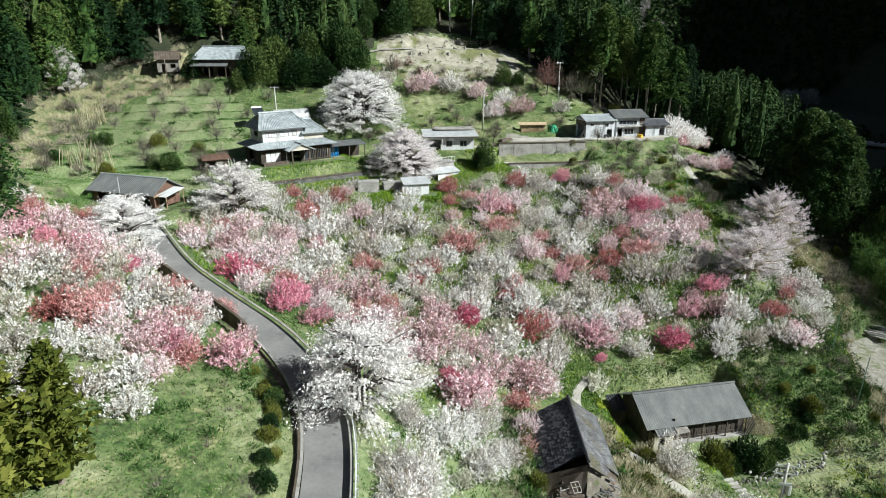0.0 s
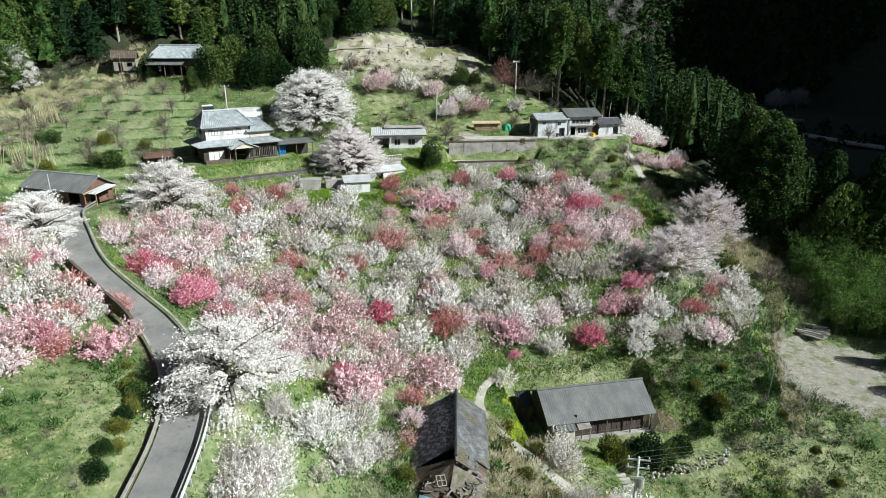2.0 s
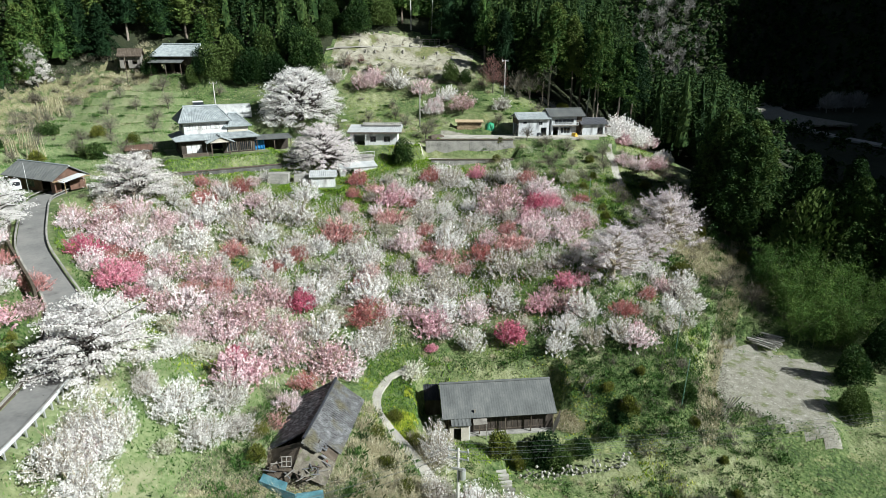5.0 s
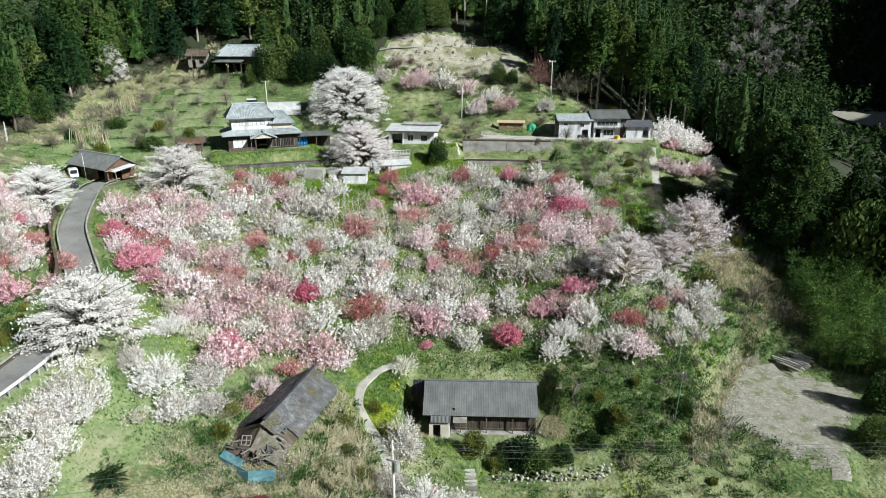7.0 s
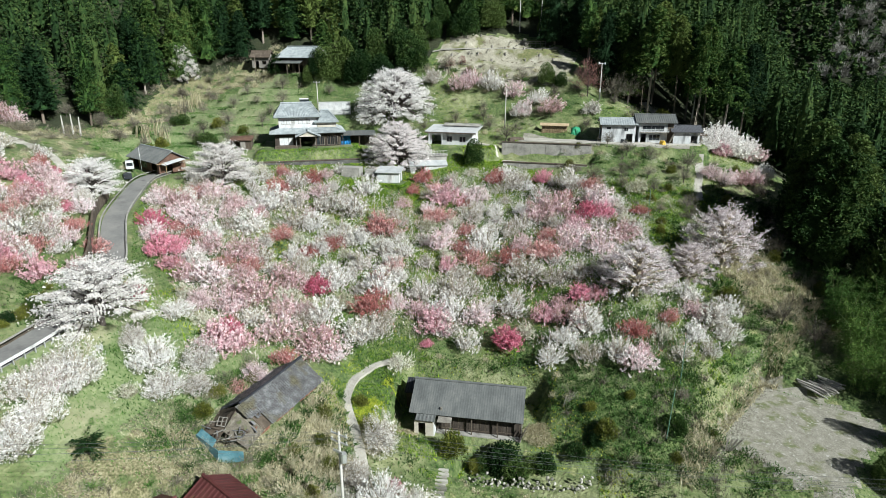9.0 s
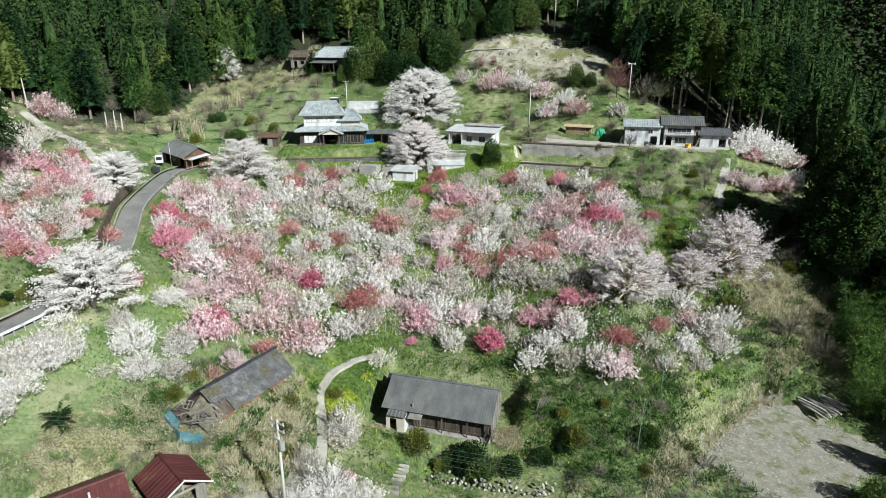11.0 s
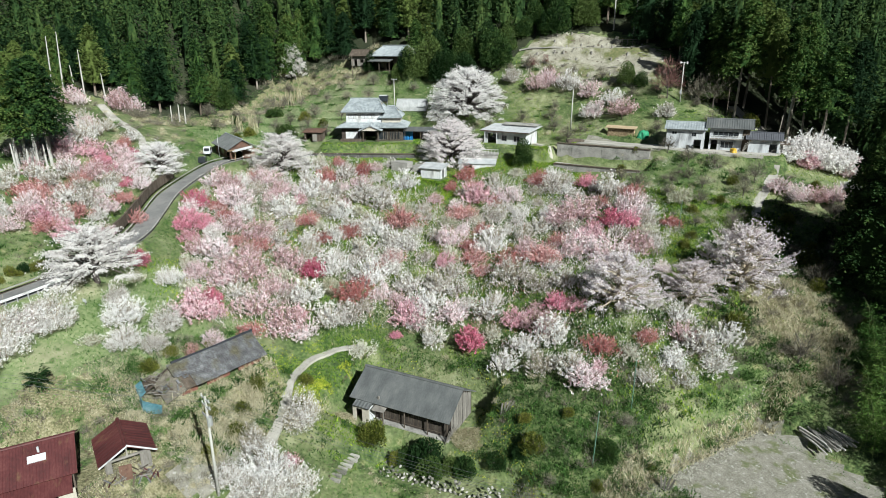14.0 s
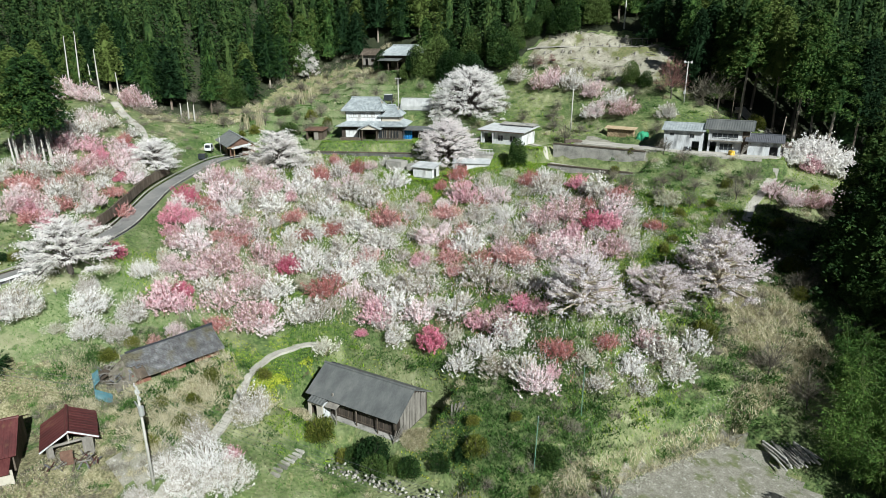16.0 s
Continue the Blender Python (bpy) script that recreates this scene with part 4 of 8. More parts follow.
for i in range(3):
    model("snowy", bush_tree(24 + i, n=4800, wide=2.6, thin=0.16, twigs=120), M_TWIG, B_SNOW)
    model("pink", bush_tree(40 + i), M_REDDISH, B_PINK)
    model("near_white", bush_tree(210 + i, n=5600, long=0.15, thin=0.085, twigs=320), M_TWIG, B_WHITE)
    model("near_pale", bush_tree(214 + i, n=5600, long=0.15, thin=0.085, twigs=320), M_TWIG, B_PALE)
    model("rose", bush_tree(50 + i, n=2600, wide=2.35, high=3.6), M_REDDISH, B_ROSE)
    model("dusky", bush_tree(60 + i, n=2300, wide=2.9, high=3.0, thin=0.11, twigs=420), M_REDDISH, B_DUSKY)
    model("cream", bush_tree(70 + i, n=1700, high=3.3, thin=0.11, twigs=260), M_TWIG, B_CREAM)
    model("sparse", bush_tree(80 + i, n=1450, thin=0.115, twigs=420), M_TWIG, B_WHITE)
for i in range(2):
    model("layered", spray_cherry(90 + i, 5.0, 6.0, 96, 230, 0.18, 0.2, 1.35, 0.15), M_BARK, B_SNOW)
    model("domed", spray_cherry(100 + i, 5.5, 6.3, 430, 84, 0.16, 0.08, 0.85, 0.24, 0.12, 0.62, 2.6), M_BARK, B_SNOW)
    model("blush", spray_cherry(106 + i, 5.5, 6.5, 300, 100, 0.17, 0.08, 0.9, 0.24, 0.12, 0.62, 2.6), M_BARK, B_CHERRY)
    model("lilac", spray_cherry(104 + i, 4.2, 6.2, 150, 95, 0.16, 0.2, 0.8, 0.28, 0.55, 0.45), M_TWIG, B_LILAC)
for i in range(5):
    model("cedar", puff_cedar(110 + i, 15.5 + i, 4.1 + 0.3 * i, 0.04, 84 + 4 * i), M_CEDARBARK, M_CEDAR)
for i in range(2):
    model("edge_cedar", cedar_tree(120 + i, 22, 3.8, 0.18, 38, 7, 0.66), M_CEDARBARK, M_CEDAR)
    model("tall_cedar", puff_cedar(126 + i, 26, 4.8, 0.36, 112, 60, 0.5, 0.4), M_CEDARBARK, M_CEDAR)
    model("grove_cedar", puff_cedar(124 + i, 20, 5.4, 0.06, 120, 60, 0.5, 0.4), M_CEDARBARK, M_BROADLEAF)
for i in range(3):
    model("broadleaf", leafy_bush(130 + i, 4.2, 8.5, 5200, 0.42, 0.3), M_BARK, M_BROADLEAF)
    model("evergreen_bush", leafy_bush(134 + i, 1.4, 2.0, 2200, 0.2, 0.13), M_BARK, M_BROADLEAF, ("stem", "leaves"))
    model("olive_bush", leafy_bush(138 + i, 1.4, 2.0, 2300, 0.2, 0.085, 0.9, 0.0, 0.55), M_BARK, M_YELLOWGREEN, ("stem", "leaves"))
    model("straw_bush", leafy_bush(142 + i, 1.3, 1.35, 1100, 0.5, 0.032, 0.9, 0.0, 0.7), M_STRAW, M_STRAW, ("stem", "leaves"))
    model("bare", bare_tree(146 + i), M_BARK, M_BARE, ("trunk", "brush"))
    model("bamboo", bamboo(150 + i), M_CULM, M_BAMBOOLEAF, ("culm", "leaves"))
    model("scrub", leafy_bush(154 + i, 1.6, 0.9, 800, 0.4, 0.09, 1.1, 0.0, 0.8), M_BARE, M_GRASS, ("stem", "leaves"))
for i in range(2):
    model("red_bare", bare_tree(160 + i, 3.0, 6.5, 1300, 0.8, 0.04), M_BARK, M_REDTWIG, ("trunk", "brush"))
    model("weeds", leafy_bush(164 + i, 2.0, 0.6, 700, 0.4, 0.15, 0.9, 0.0, 0.9), M_BARE, M_WEED, ("stem", "leaves"))
    model("twigs", bare_tree(168 + i, 1.6, 1.6, 700, 0.6, 0.035), M_BARE, M_BARE, ("trunk", "brush"))
    model("olive_cedar", cedar_tree(172 + i, 13, 3.4, 0.1, 26, 6, 0.8), M_CEDARBARK, M_YELLOWGREEN)
    model("thicket", leafy_bush(180 + i, 1.7, 2.0, 700, 0.45, 0.13, 0.5, 0.0, 0.6), M_BARE, M_WEED, ("stem", "leaves"))
    model("dry_thicket", leafy_bush(184 + i, 1.6, 1.9, 700, 0.5, 0.06, 1.4, 0.0, 0.8), M_BARE, M_BARE, ("stem", "leaves"))
model("far_bare", bare_tree(176, 2.2, 3.4, 900, 0.7, 0.06), M_PALETWIG, M_PALETWIG, ("trunk", "brush"))
for i in range(2):
    model("stand_cedar", puff_cedar(194 + i, 19, 4.6, 0.30, 120, 62, 0.42, 0.42), M_POLE, M_CEDAR)
model("palm", palm(190), M_BARK, M_BROADLEAF, ("trunk", "fronds"))

# ---- woods ----
def scatter(n, x0, x1, y0, y1, apart, want, r):
    """Seeded places that are at least apart metres from one another, where want(x, y) holds."""
    got, cells = [], {}
    for _ in range(n):
        x, y = r.uniform(x0, x1), r.uniform(y0, y1)
        key = (int(x // apart), int(y // apart))
        if any((x - a) ** 2 + (y - b) ** 2 < apart * apart for i in (-1, 0, 1) for j in (-1, 0, 1) for a, b in cells.get((key[0] + i, key[1] + j), ())):
            continue
        if not want(x, y):
            continue
        cells.setdefault(key, []).append((x, y))
        got.append((x, y))
    return got


def in_woods(x, y, lo, hi):
    return lo < WOODS_MAP[min(330, max(0, int((y + 20) / 2 + 0.5))), min(340, max(0, int((x + 340) / 2 + 0.5)))] < hi


wood_rng = random.Random(5)
def past_spur(x, y):
    """The valley floor, east of the wooded spur."""
    return y > 150 and x > 96 + 0.31 * (y - 172)


near_wood = scatter(9000, -150, 120, 30, 225, 4.9, lambda x, y: in_woods(x, y, 0.5, 8.5) and not (x > 60 and y < 101) and y > 40 - 0.2 * x, wood_rng)
for x, y in near_wood:
    d = float(woods(np.array([x]), np.array([y]))[0])
    broad = (-46 < x < -12 and 158 < y < 186 and d < 14) or wood_rng.random() < 0.12
    tall = 0.95 * wood_rng.uniform(0.8, 1.15)
    if x > 66 and 150 < y < 172:
        continue
    if x > 38 and y >= 158:
        plant("tall_cedar", x, y, wood_rng.uniform(0.85, 1.1), "tall cedar with a long bare stem and high dark crown", group="cedars of the wood", tall=wood_rng.uniform(0.9, 1.05), name="cedar")
    elif x > 66 and y < 152:
        kind = wood_rng.choice(["grove_cedar", "broadleaf", "grove_cedar"])
        most = 0.72 if y > 131 else 1.12
        plant(kind, x, y, most * wood_rng.uniform(1.4, 1.8) if kind == "broadleaf" else wood_rng.uniform(0.8, 1.0), "broad dark evergreen tree in the valley grove", group="trees of the valley grove", tall=most * (wood_rng.uniform(1.9, 2.2) if kind == "broadleaf" else wood_rng.uniform(0.9, 1.05)), name="evergreen_tree")
    elif broad:
        plant("broadleaf", x, y, wood_rng.uniform(0.8, 1.3), "round dark evergreen broadleaf tree at the wood's edge", group="evergreens at the wood's edge", name="evergreen_tree")
    else:
        plant("edge_cedar" if d < 5 and wood_rng.random() < 0.5 else "cedar", x, y, wood_rng.uniform(0.8, 1.25), "tall dark green cedar with a bare straight stem", group="cedars of the wood", tall=tall, name="cedar")


for x, y, k in ((73.6, 118.5, 1.1), (73.8, 123.6, 1.18), (74.6, 128.6, 1.1), (79.0, 121.0, 1.2), (79.4, 126.6, 1.2)):
    plant("grove_cedar", x, y, k, "tall broad dark evergreen at the edge of the valley grove", group="trees of the valley grove", tall=k * 0.95, name="evergreen_tree")


def woods_beyond(name, label, pts, many, size, seed, lift=0.16, solid=True, tall=(12, 22), foot=0.06):
    """Cedars too deep in the wood to be told apart, as one mesh of rough crowns."""
    r = np.random.default_rng(seed)
    vs, fs, n = [], [], 0
    zs = height(np.array([p[0] for p in pts]), np.array([p[1] for p in pts]))
    for (x, y), z in zip(pts, zs):
        high, wide = r.uniform(*tall), r.uniform(3.0, 5.4)
        k = r.uniform(0, 1, many) ** 0.8
        a = r.uniform(0, 2 * math.pi, many)
        reach = wide * (1 - k) ** 0.47 * r.uniform(0.5, 1.08, many) + 0.15
        c = np.stack([x + np.cos(a) * reach, y + np.sin(a) * reach, z + high * (lift + (1 - lift) * k)], axis=1)
        w = np.stack([np.cos(a), np.sin(a), -0.3 + 0 * a], axis=1)
        v, f = flakes(c, size, size * 0.7, w, 0.55, r)
        v2, f2 = core(r, wide * 0.72, high, foot, x, y, z) if solid else (v[:0], f[:0])
        vs += [v, v2]
        fs += [f + n, f2 + n + len(v)]
        n += len(v) + len(v2)
    return tagged(part_np(name, np.concatenate(vs), np.concatenate(fs), M_WOODS), label, "woods", kind="stuff")


woods_beyond("inner_woods", "dense green cedar wood behind the clearing", scatter(14000, -165, 135, 40, 260, 4.7, lambda x, y: (in_woods(x, y, 7.0, 48) or (in_woods(x, y, 7.0, 70) and -10 < x < 62)) and not (x > 60 and y < 104) and not past_spur(x, y) and not (x > 100 and y < 165) and y > 46 - 0.2 * x and not (x > 38 and y > 150) and not x > 60, random.Random(8)), 400, 0.8, 2)
woods_beyond("grove", "dark evergreen grove filling the valley below the sheds", scatter(5000, 60, 135, 104, 150, 4.7, lambda x, y: in_woods(x, y, 7.0, 48) and not (x > 100), random.Random(12)), 520, 0.55, 5, tall=(10, 16))
woods_beyond("shed_woods", "tall cedar wood with high crowns behind the white sheds", scatter(9000, 38, 135, 160, 260, 4.7, lambda x, y: in_woods(x, y, 7.0, 70) and not past_spur(x, y), random.Random(10)), 400, 0.7, 4, lift=0.3, tall=(20, 26), foot=0.22)
woods_beyond("east_woods", "dense cedar woods on the slope behind the sheds", scatter(16000, 40, 250, 150, 420, 4.6, lambda x, y: in_woods(x, y, 44, 900) and not past_spur(x, y), random.Random(13)), 130, 1.2, 6)
woods_beyond("valley_trees", "low dark trees on the shaded valley floor", scatter(2500, 100, 330, 110, 480, 7.0, lambda x, y: (past_spur(x, y) or y < 160 and x > 104) and y < 520 - 0.6 * abs(x - 60) and abs(x - 226) > 12 + 0.02 * abs(y - 400) and waves(np.array(x * 0.06), np.array(y * 0.06)) > -0.1, random.Random(19)), 60, 1.9, 17, solid=False, tall=(5, 10))
woods_beyond("distant_woods", "dim cedar woods on the mountains beyond the valley", scatter(14000, 40, 560, 560, 1060, 7.0, lambda x, y: y > 1.5 * x - 330 and abs(x - 240) + abs(y - 470) > 90, random.Random(14)), 34, 5.0, 16, solid=False)
woods_beyond("far_woods", "dense dark cedar woods on the far slopes", scatter(24000, -300, 330, 60, 620, 6.2, lambda x, y: in_woods(x, y, 47, 900) and not (40 < x < 250 and 150 < y < 420 and y > 0.5 * x + 30) and (abs(x) < 250 or y > 200) and not (past_spur(x, y) or x > 100 and y < 170) and not (x > 195 and abs(y - 620 + 0.75 * x) < 85) and y > 0.5 * x - 40, random.Random(9)), 52, 2.6, 3, solid=False)

# ---- flowering trees: place and size of those that stand out ----
LAYERED_TREES = [(-7.2, 47.6, 1.28), (-41.1, 75.7, 1.08), (-35.0, 100.7, 1.46)]
WHITE_TREES = [(7.8, 69.6, 1.34), (0.5, 46.8, 1.28), (3.8, 44.9, 1.05), (3.4, 50.7, 1.05), (21.0, 84.4, 1.44), (22.2, 80.8, 1.4), (26.8, 76.2, 0.99), (38.6, 76.2, 1.02), (42.6, 82.1, 1.27), (4.6, 78.3, 1.37), (11.5, 80.2, 1.48), (5.2, 84.4, 1.34), (6.7, 90.7, 1.39), (22.0, 98.2, 1.49), (13.6, 69.7, 1.23), (-3.1, 86.1, 1.26), (0.9, 93.2, 1.28), (19.6, 123.7, 1.47), (31.3, 124.5, 1.56), (16.2, 108.5, 1.29), (58.3, 92.3, 1.6), (60.5, 91.7, 1.1), (56.5, 87.5, 1.03), (60.5, 96.8, 1.02), (28.8, 46.5, 1.18), (31.6, 47.0, 1.26), (30.6, 43.3, 1.17), (27.3, 43.0, 0.82)]
WHITE_TREES_A = [(25.4, 47.4, 0.87), (24.6, 54.3, 1.16), (28.4, 39.3, 0.78), (-3.8, 39.4, 0.99), (-27.9, 56.4, 1.32), (-35.9, 54.6, 1.12), (-15.2, 163.9, 1.64), (12.2, 156.1, 1.44), (29.7, 157.7, 1.34), (-6.9, 109.6, 1.46), (-19.8, 96.4, 1.74), (-10.4, 100.4, 1.6), (-17.2, 86.5, 1.62), (10.2, 86.1, 1.17), (-29.8, 40.0, 0.96), (-26.2, 39.6, 1.03), (-24.3, 42.2, 1.01), (-30.3, 44.4, 0.9), (-27.6, 45.0, 0.88), (-22.9, 39.0, 0.85), (-28.2, 37.3, 0.81), (5.7, 47.8, 0.86), (-3.0, 47.6, 0.76), (-4.9, 56.3, 1.06), (23.4, 77.9, 0.99), (-3.6, 48.7, 0.53), (-2.9, 35.5, 1.36), (14.8, 71.9, 1.18)]
WHITE_TREES_B = [(17.3, 82.1, 1.24), (9.6, 91.4, 1.2), (-1.3, 91.7, 1.2), (-8.9, 93.3, 1.22), (-16.3, 99.3, 1.28), (0.7, 31.2, 1.17)]
PALE_TREES = [(31.0, 113.3, 1.75), (37.7, 117.6, 1.6), (28.4, 110.2, 1.62), (43.8, 105.1, 1.42), (36.1, 100.0, 1.51), (41.1, 100.6, 1.47), (49.8, 77.1, 1.26), (-30.9, 93.1, 1.49), (-8.1, 66.1, 1.5), (-1.4, 66.0, 1.62), (-2.2, 62.7, 1.2), (-10.2, 75.4, 1.38), (-24.0, 81.1, 1.62), (10.1, 63.8, 1.53), (5.4, 62.7, 1.49), (26.7, 80.9, 1.36), (14.6, 96.6, 1.38), (-0.8, 74.0, 1.37), (14.4, 116.0, 1.36), (56.3, 92.4, 1.02), (-26.0, 50.1, 1.24), (-46.5, 71.6, 1.22), (-39.4, 62.6, 1.29), (-49.5, 62.6, 1.26), (-51.5, 58.5, 1.15), (-86.5, 92.5, 1.75), (-98.9, 81.5, 1.71)]
PALE_TREES_A = [(-92.8, 85.1, 1.22), (-6.5, 162.8, 1.6), (12.8, 156.2, 1.4), (19.7, 156.6, 1.6), (-25.2, 92.0, 1.35), (-15.3, 73.7, 1.23), (-23.1, 43.7, 0.83), (-29.7, 58.6, 0.91), (-20.0, 55.0, 0.84), (-40.1, 69.0, 1.16), (-31.0, 84.3, 1.48), (-37.0, 86.3, 1.24), (-24.0, 71.0, 1.1), (12.5, 64.9, 1.01), (4.7, 69.5, 0.88), (40.2, 83.2, 1.24), (8.4, 54.0, 0.82), (-10.3, 64.4, 1.16), (-4.9, 65.6, 1.07), (-5.2, 60.8, 1.01), (-14.9, 70.1, 0.89), (-2.4, 68.2, 1.05), (-28.2, 82.2, 1.15), (-35.3, 83.3, 1.16), (3.0, 67.2, 1.1), (-2.5, 37.9, 0.88)]
PINK_TREES = [(2.6, 54.9, 1.55), (18.3, 89.8, 0.99), (21.3, 77.6, 1.38), (36.7, 82.7, 1.09), (36.7, 107.4, 0.98), (9.1, 113.1, 1.65), (49.8, 79.7, 0.62), (-48.0, 67.1, 1.29), (28.5, 49.4, 0.57), (-23.8, 48.6, 0.94), (-14.7, 65.8, 0.93), (3.4, 57.5, 0.95), (42.7, 87.6, 0.86)]
ROSE_TREES = [(-26.4, 74.5, 1.28), (-18.9, 67.5, 1.26), (0.7, 59.0, 0.95), (2.9, 75.6, 1.19), (32.5, 77.8, 1.26), (21.4, 74.6, 0.49), (40.3, 87.3, 0.94), (36.7, 113.2, 1.23), (24.7, 128.3, 1.06), (-9.9, 54.9, 0.94), (-45.8, 68.0, 0.77), (-36.2, 66.7, 0.68), (-47.9, 74.9, 0.62), (-17.8, 70.0, 0.96), (39.6, 113.3, 1.21)]
DUSKY_TREES = [(11.7, 76.0, 1.35), (10.3, 86.0, 1.05), (-4.3, 84.5, 0.96), (-11.6, 87.5, 1.11), (32.5, 97.0, 1.44), (15.0, 125.7, 1.29), (10.1, 106.1, 1.37), (2.1, 97.8, 1.73), (0.9, 120.2, 1.24), (48.7, 83.1, 1.03), (-30.1, 63.2, 0.95), (-31.6, 50.8, 1.27), (-25.3, 53.6, 0.94), (-19.6, 110.0, 1.19), (-23.3, 103.5, 1.38), (-7.5, 73.1, 0.99), (-10.5, 71.3, 0.74), (-22.3, 47.7, 0.85), (-32.8, 54.9, 0.85), (-24.6, 61.7, 0.91), (8.3, 50.9, 0.57)]
CREAM_TREES = [(1.9, 42.0, 0.64), (-6.3, 52.1, 0.8), (44.0, 126.1, 1.3), (19.3, 69.6, 0.99)]
SPARSE_TREES = [(31.2, 90.9, 1.54), (31.2, 83.2, 1.2), (43.5, 77.4, 0.99), (54.8, 82.3, 0.83), (58.5, 86.6, 0.79), (-54.6, 68.2, 1.43), (-61.2, 65.8, 1.36), (-20.9, 106.3, 1.33), (-5.1, 101.6, 1.57), (-11.9, 93.1, 1.64)]
LILAC_TREES = [(59.4, 107.1, 1.62), (54.8, 98.9, 1.08), (47.8, 90.5, 1.36)]
DOMED_TREES = [(-19.6, 149.5, 2.0)]
BLUSH_TREES = [(-8.3, 127.6, 1.48)]

# ---- buildings ----
def gable_end(bm, half, rise, x0, x1, base):
    """The triangle of wall under a gable, across y, from x0 to x1."""
    pts = [(-half, base), (half, base), (0, base + rise)]
    a = [bm.verts.new((x0, y, z)) for y, z in pts]
    b = [bm.verts.new((x1, y, z)) for y, z in pts]
    bm.faces.new(a[::-1]), bm.faces.new(b)
    for i in range(3):
        j = (i + 1) % 3
        bm.faces.new((a[i], a[j], b[j], b[i]))
    return bm


def shell(ob, L, W, h, mat, front=(), back=(), left=(), right=(), thick=0.14, rise=0.0, names="wall"):
    """Four walls about the middle of a thing, with openings: front faces -y. rise: gables at both ends."""
    for nm, length, m, holes in (("front_wall", L, pose(-L / 2, -W / 2, 0), front), ("back_wall", L, pose(L / 2, W / 2, 0, rz=180), back),
                                 ("side_wall", W - 2 * thick, pose(-L / 2, W / 2 - thick, 0, rz=-90), left), ("side_wall", W - 2 * thick, pose(L / 2, -W / 2 + thick, 0, rz=90), right)):
        part(nm, wall(bmesh.new(), length, h, thick, holes), mat, ob, m=m)
    if rise:
        part("gable", gable_end(bmesh.new(), W / 2, rise, -L / 2, -L / 2 + thick, h), mat, ob)
        part("gable", gable_end(bmesh.new(), W / 2, rise, L / 2 - thick, L / 2, h), mat, ob)


def gable_roof(ob, x0, x1, run, ridge, drop, mat, pitch=0.45, rib=0.05, rows=0.0, cap=None, thick=0.12, y=0.0, z=0.0, back_mat=None):
    """Two slopes from a ridge along x at height ridge, run metres out to the eaves, drop lower."""
    part("roof_slope", roof_slope(bmesh.new(), (x0, y - run, z + ridge - drop), (x1, y - run, z + ridge - drop), (x1, y, z + ridge), (x0, y, z + ridge), thick, pitch, rib, rows), mat, ob)
    part("roof_slope", roof_slope(bmesh.new(), (x1, y + run, z + ridge - drop), (x0, y + run, z + ridge - drop), (x0, y, z + ridge), (x1, y, z + ridge), thick, pitch, rib, rows), back_mat or mat, ob)
    part("ridge_cap", tube(bmesh.new(), [(x0 - 0.05, y, z + ridge + 0.02), (x1 + 0.05, y, z + ridge + 0.02)], [0.16, 0.16], 8), cap or mat, ob)


def hip_skirt(ob, x0, x1, y0, y1, z_in, out, drop, mat, pitch=0.32):
    """A lean-to roof running round a block: four slopes that fall outwards."""
    c = [(x0, y0), (x1, y0), (x1, y1), (x0, y1)]
    o = [(x0 - out, y0 - out), (x1 + out, y0 - out), (x1 + out, y1 + out), (x0 - out, y1 + out)]
    for i in range(4):
        j = (i + 1) % 4
        part("roof_slope", roof_slope(bmesh.new(), (*o[i], z_in - drop), (*o[j], z_in - drop), (*c[j], z_in), (*c[i], z_in), 0.12, pitch, 0.05), mat, ob)


def hip_gable_roof(ob, x0, x1, y0, y1, z, out, ridge, inset, mat, pitch=0.32):
    """A hip-and-gable tile roof over a block: two broad slopes, two short hips and small gables over them."""
    ym = (y0 + y1) / 2
    a, b, c, d = (x0 - out, y0 - out, z), (x1 + out, y0 - out, z), (x1 + out, y1 + out, z), (x0 - out, y1 + out, z)
    r0, r1 = (x0 + inset, ym, ridge), (x1 - inset, ym, ridge)
    part("roof_slope", roof_slope(bmesh.new(), a, b, r1, r0, 0.14, pitch, 0.05), mat, ob)
    part("roof_slope", roof_slope(bmesh.new(), c, d, r0, r1, 0.14, pitch, 0.05), mat, ob)
    k = 0.55
    for (p, q, top, s) in ((d, a, r0, -1), (b, c, r1, 1)):
        m0 = Vector(p).lerp(Vector(top), k)
        m1 = Vector(q).lerp(Vector(top), k)
        part("hip", roof_slope(bmesh.new(), p, q, m1, m0, 0.13, pitch, 0.05), mat, ob)
        g = bmesh.new()
        tri = [g.verts.new(v) for v in (m0, m1, Vector(top) - Vector((s * 0.05, 0, 0.1)))]
        g.faces.new(tri)
        bmesh.ops.solidify(g, geom=g.faces[:], thickness=0.08)
        part("gable", g, M_PLASTER, ob)
    bm = tube(bmesh.new(), [Vector(r0) + Vector((-0.2, 0, 0.12)), Vector(r1) + Vector((0.2, 0, 0.12))], [0.2, 0.2], 8)
    part("ridge_cap", bm, mat, ob)
    for p, top in ((a, r0), (b, r1), (c, r1), (d, r0)):
        part("hip_ridge", tube(bmesh.new(), [Vector(p) + Vector((0, 0, 0.06)), Vector(top) + Vector((0, 0, 0.08))], [0.11, 0.11], 6), mat, ob)


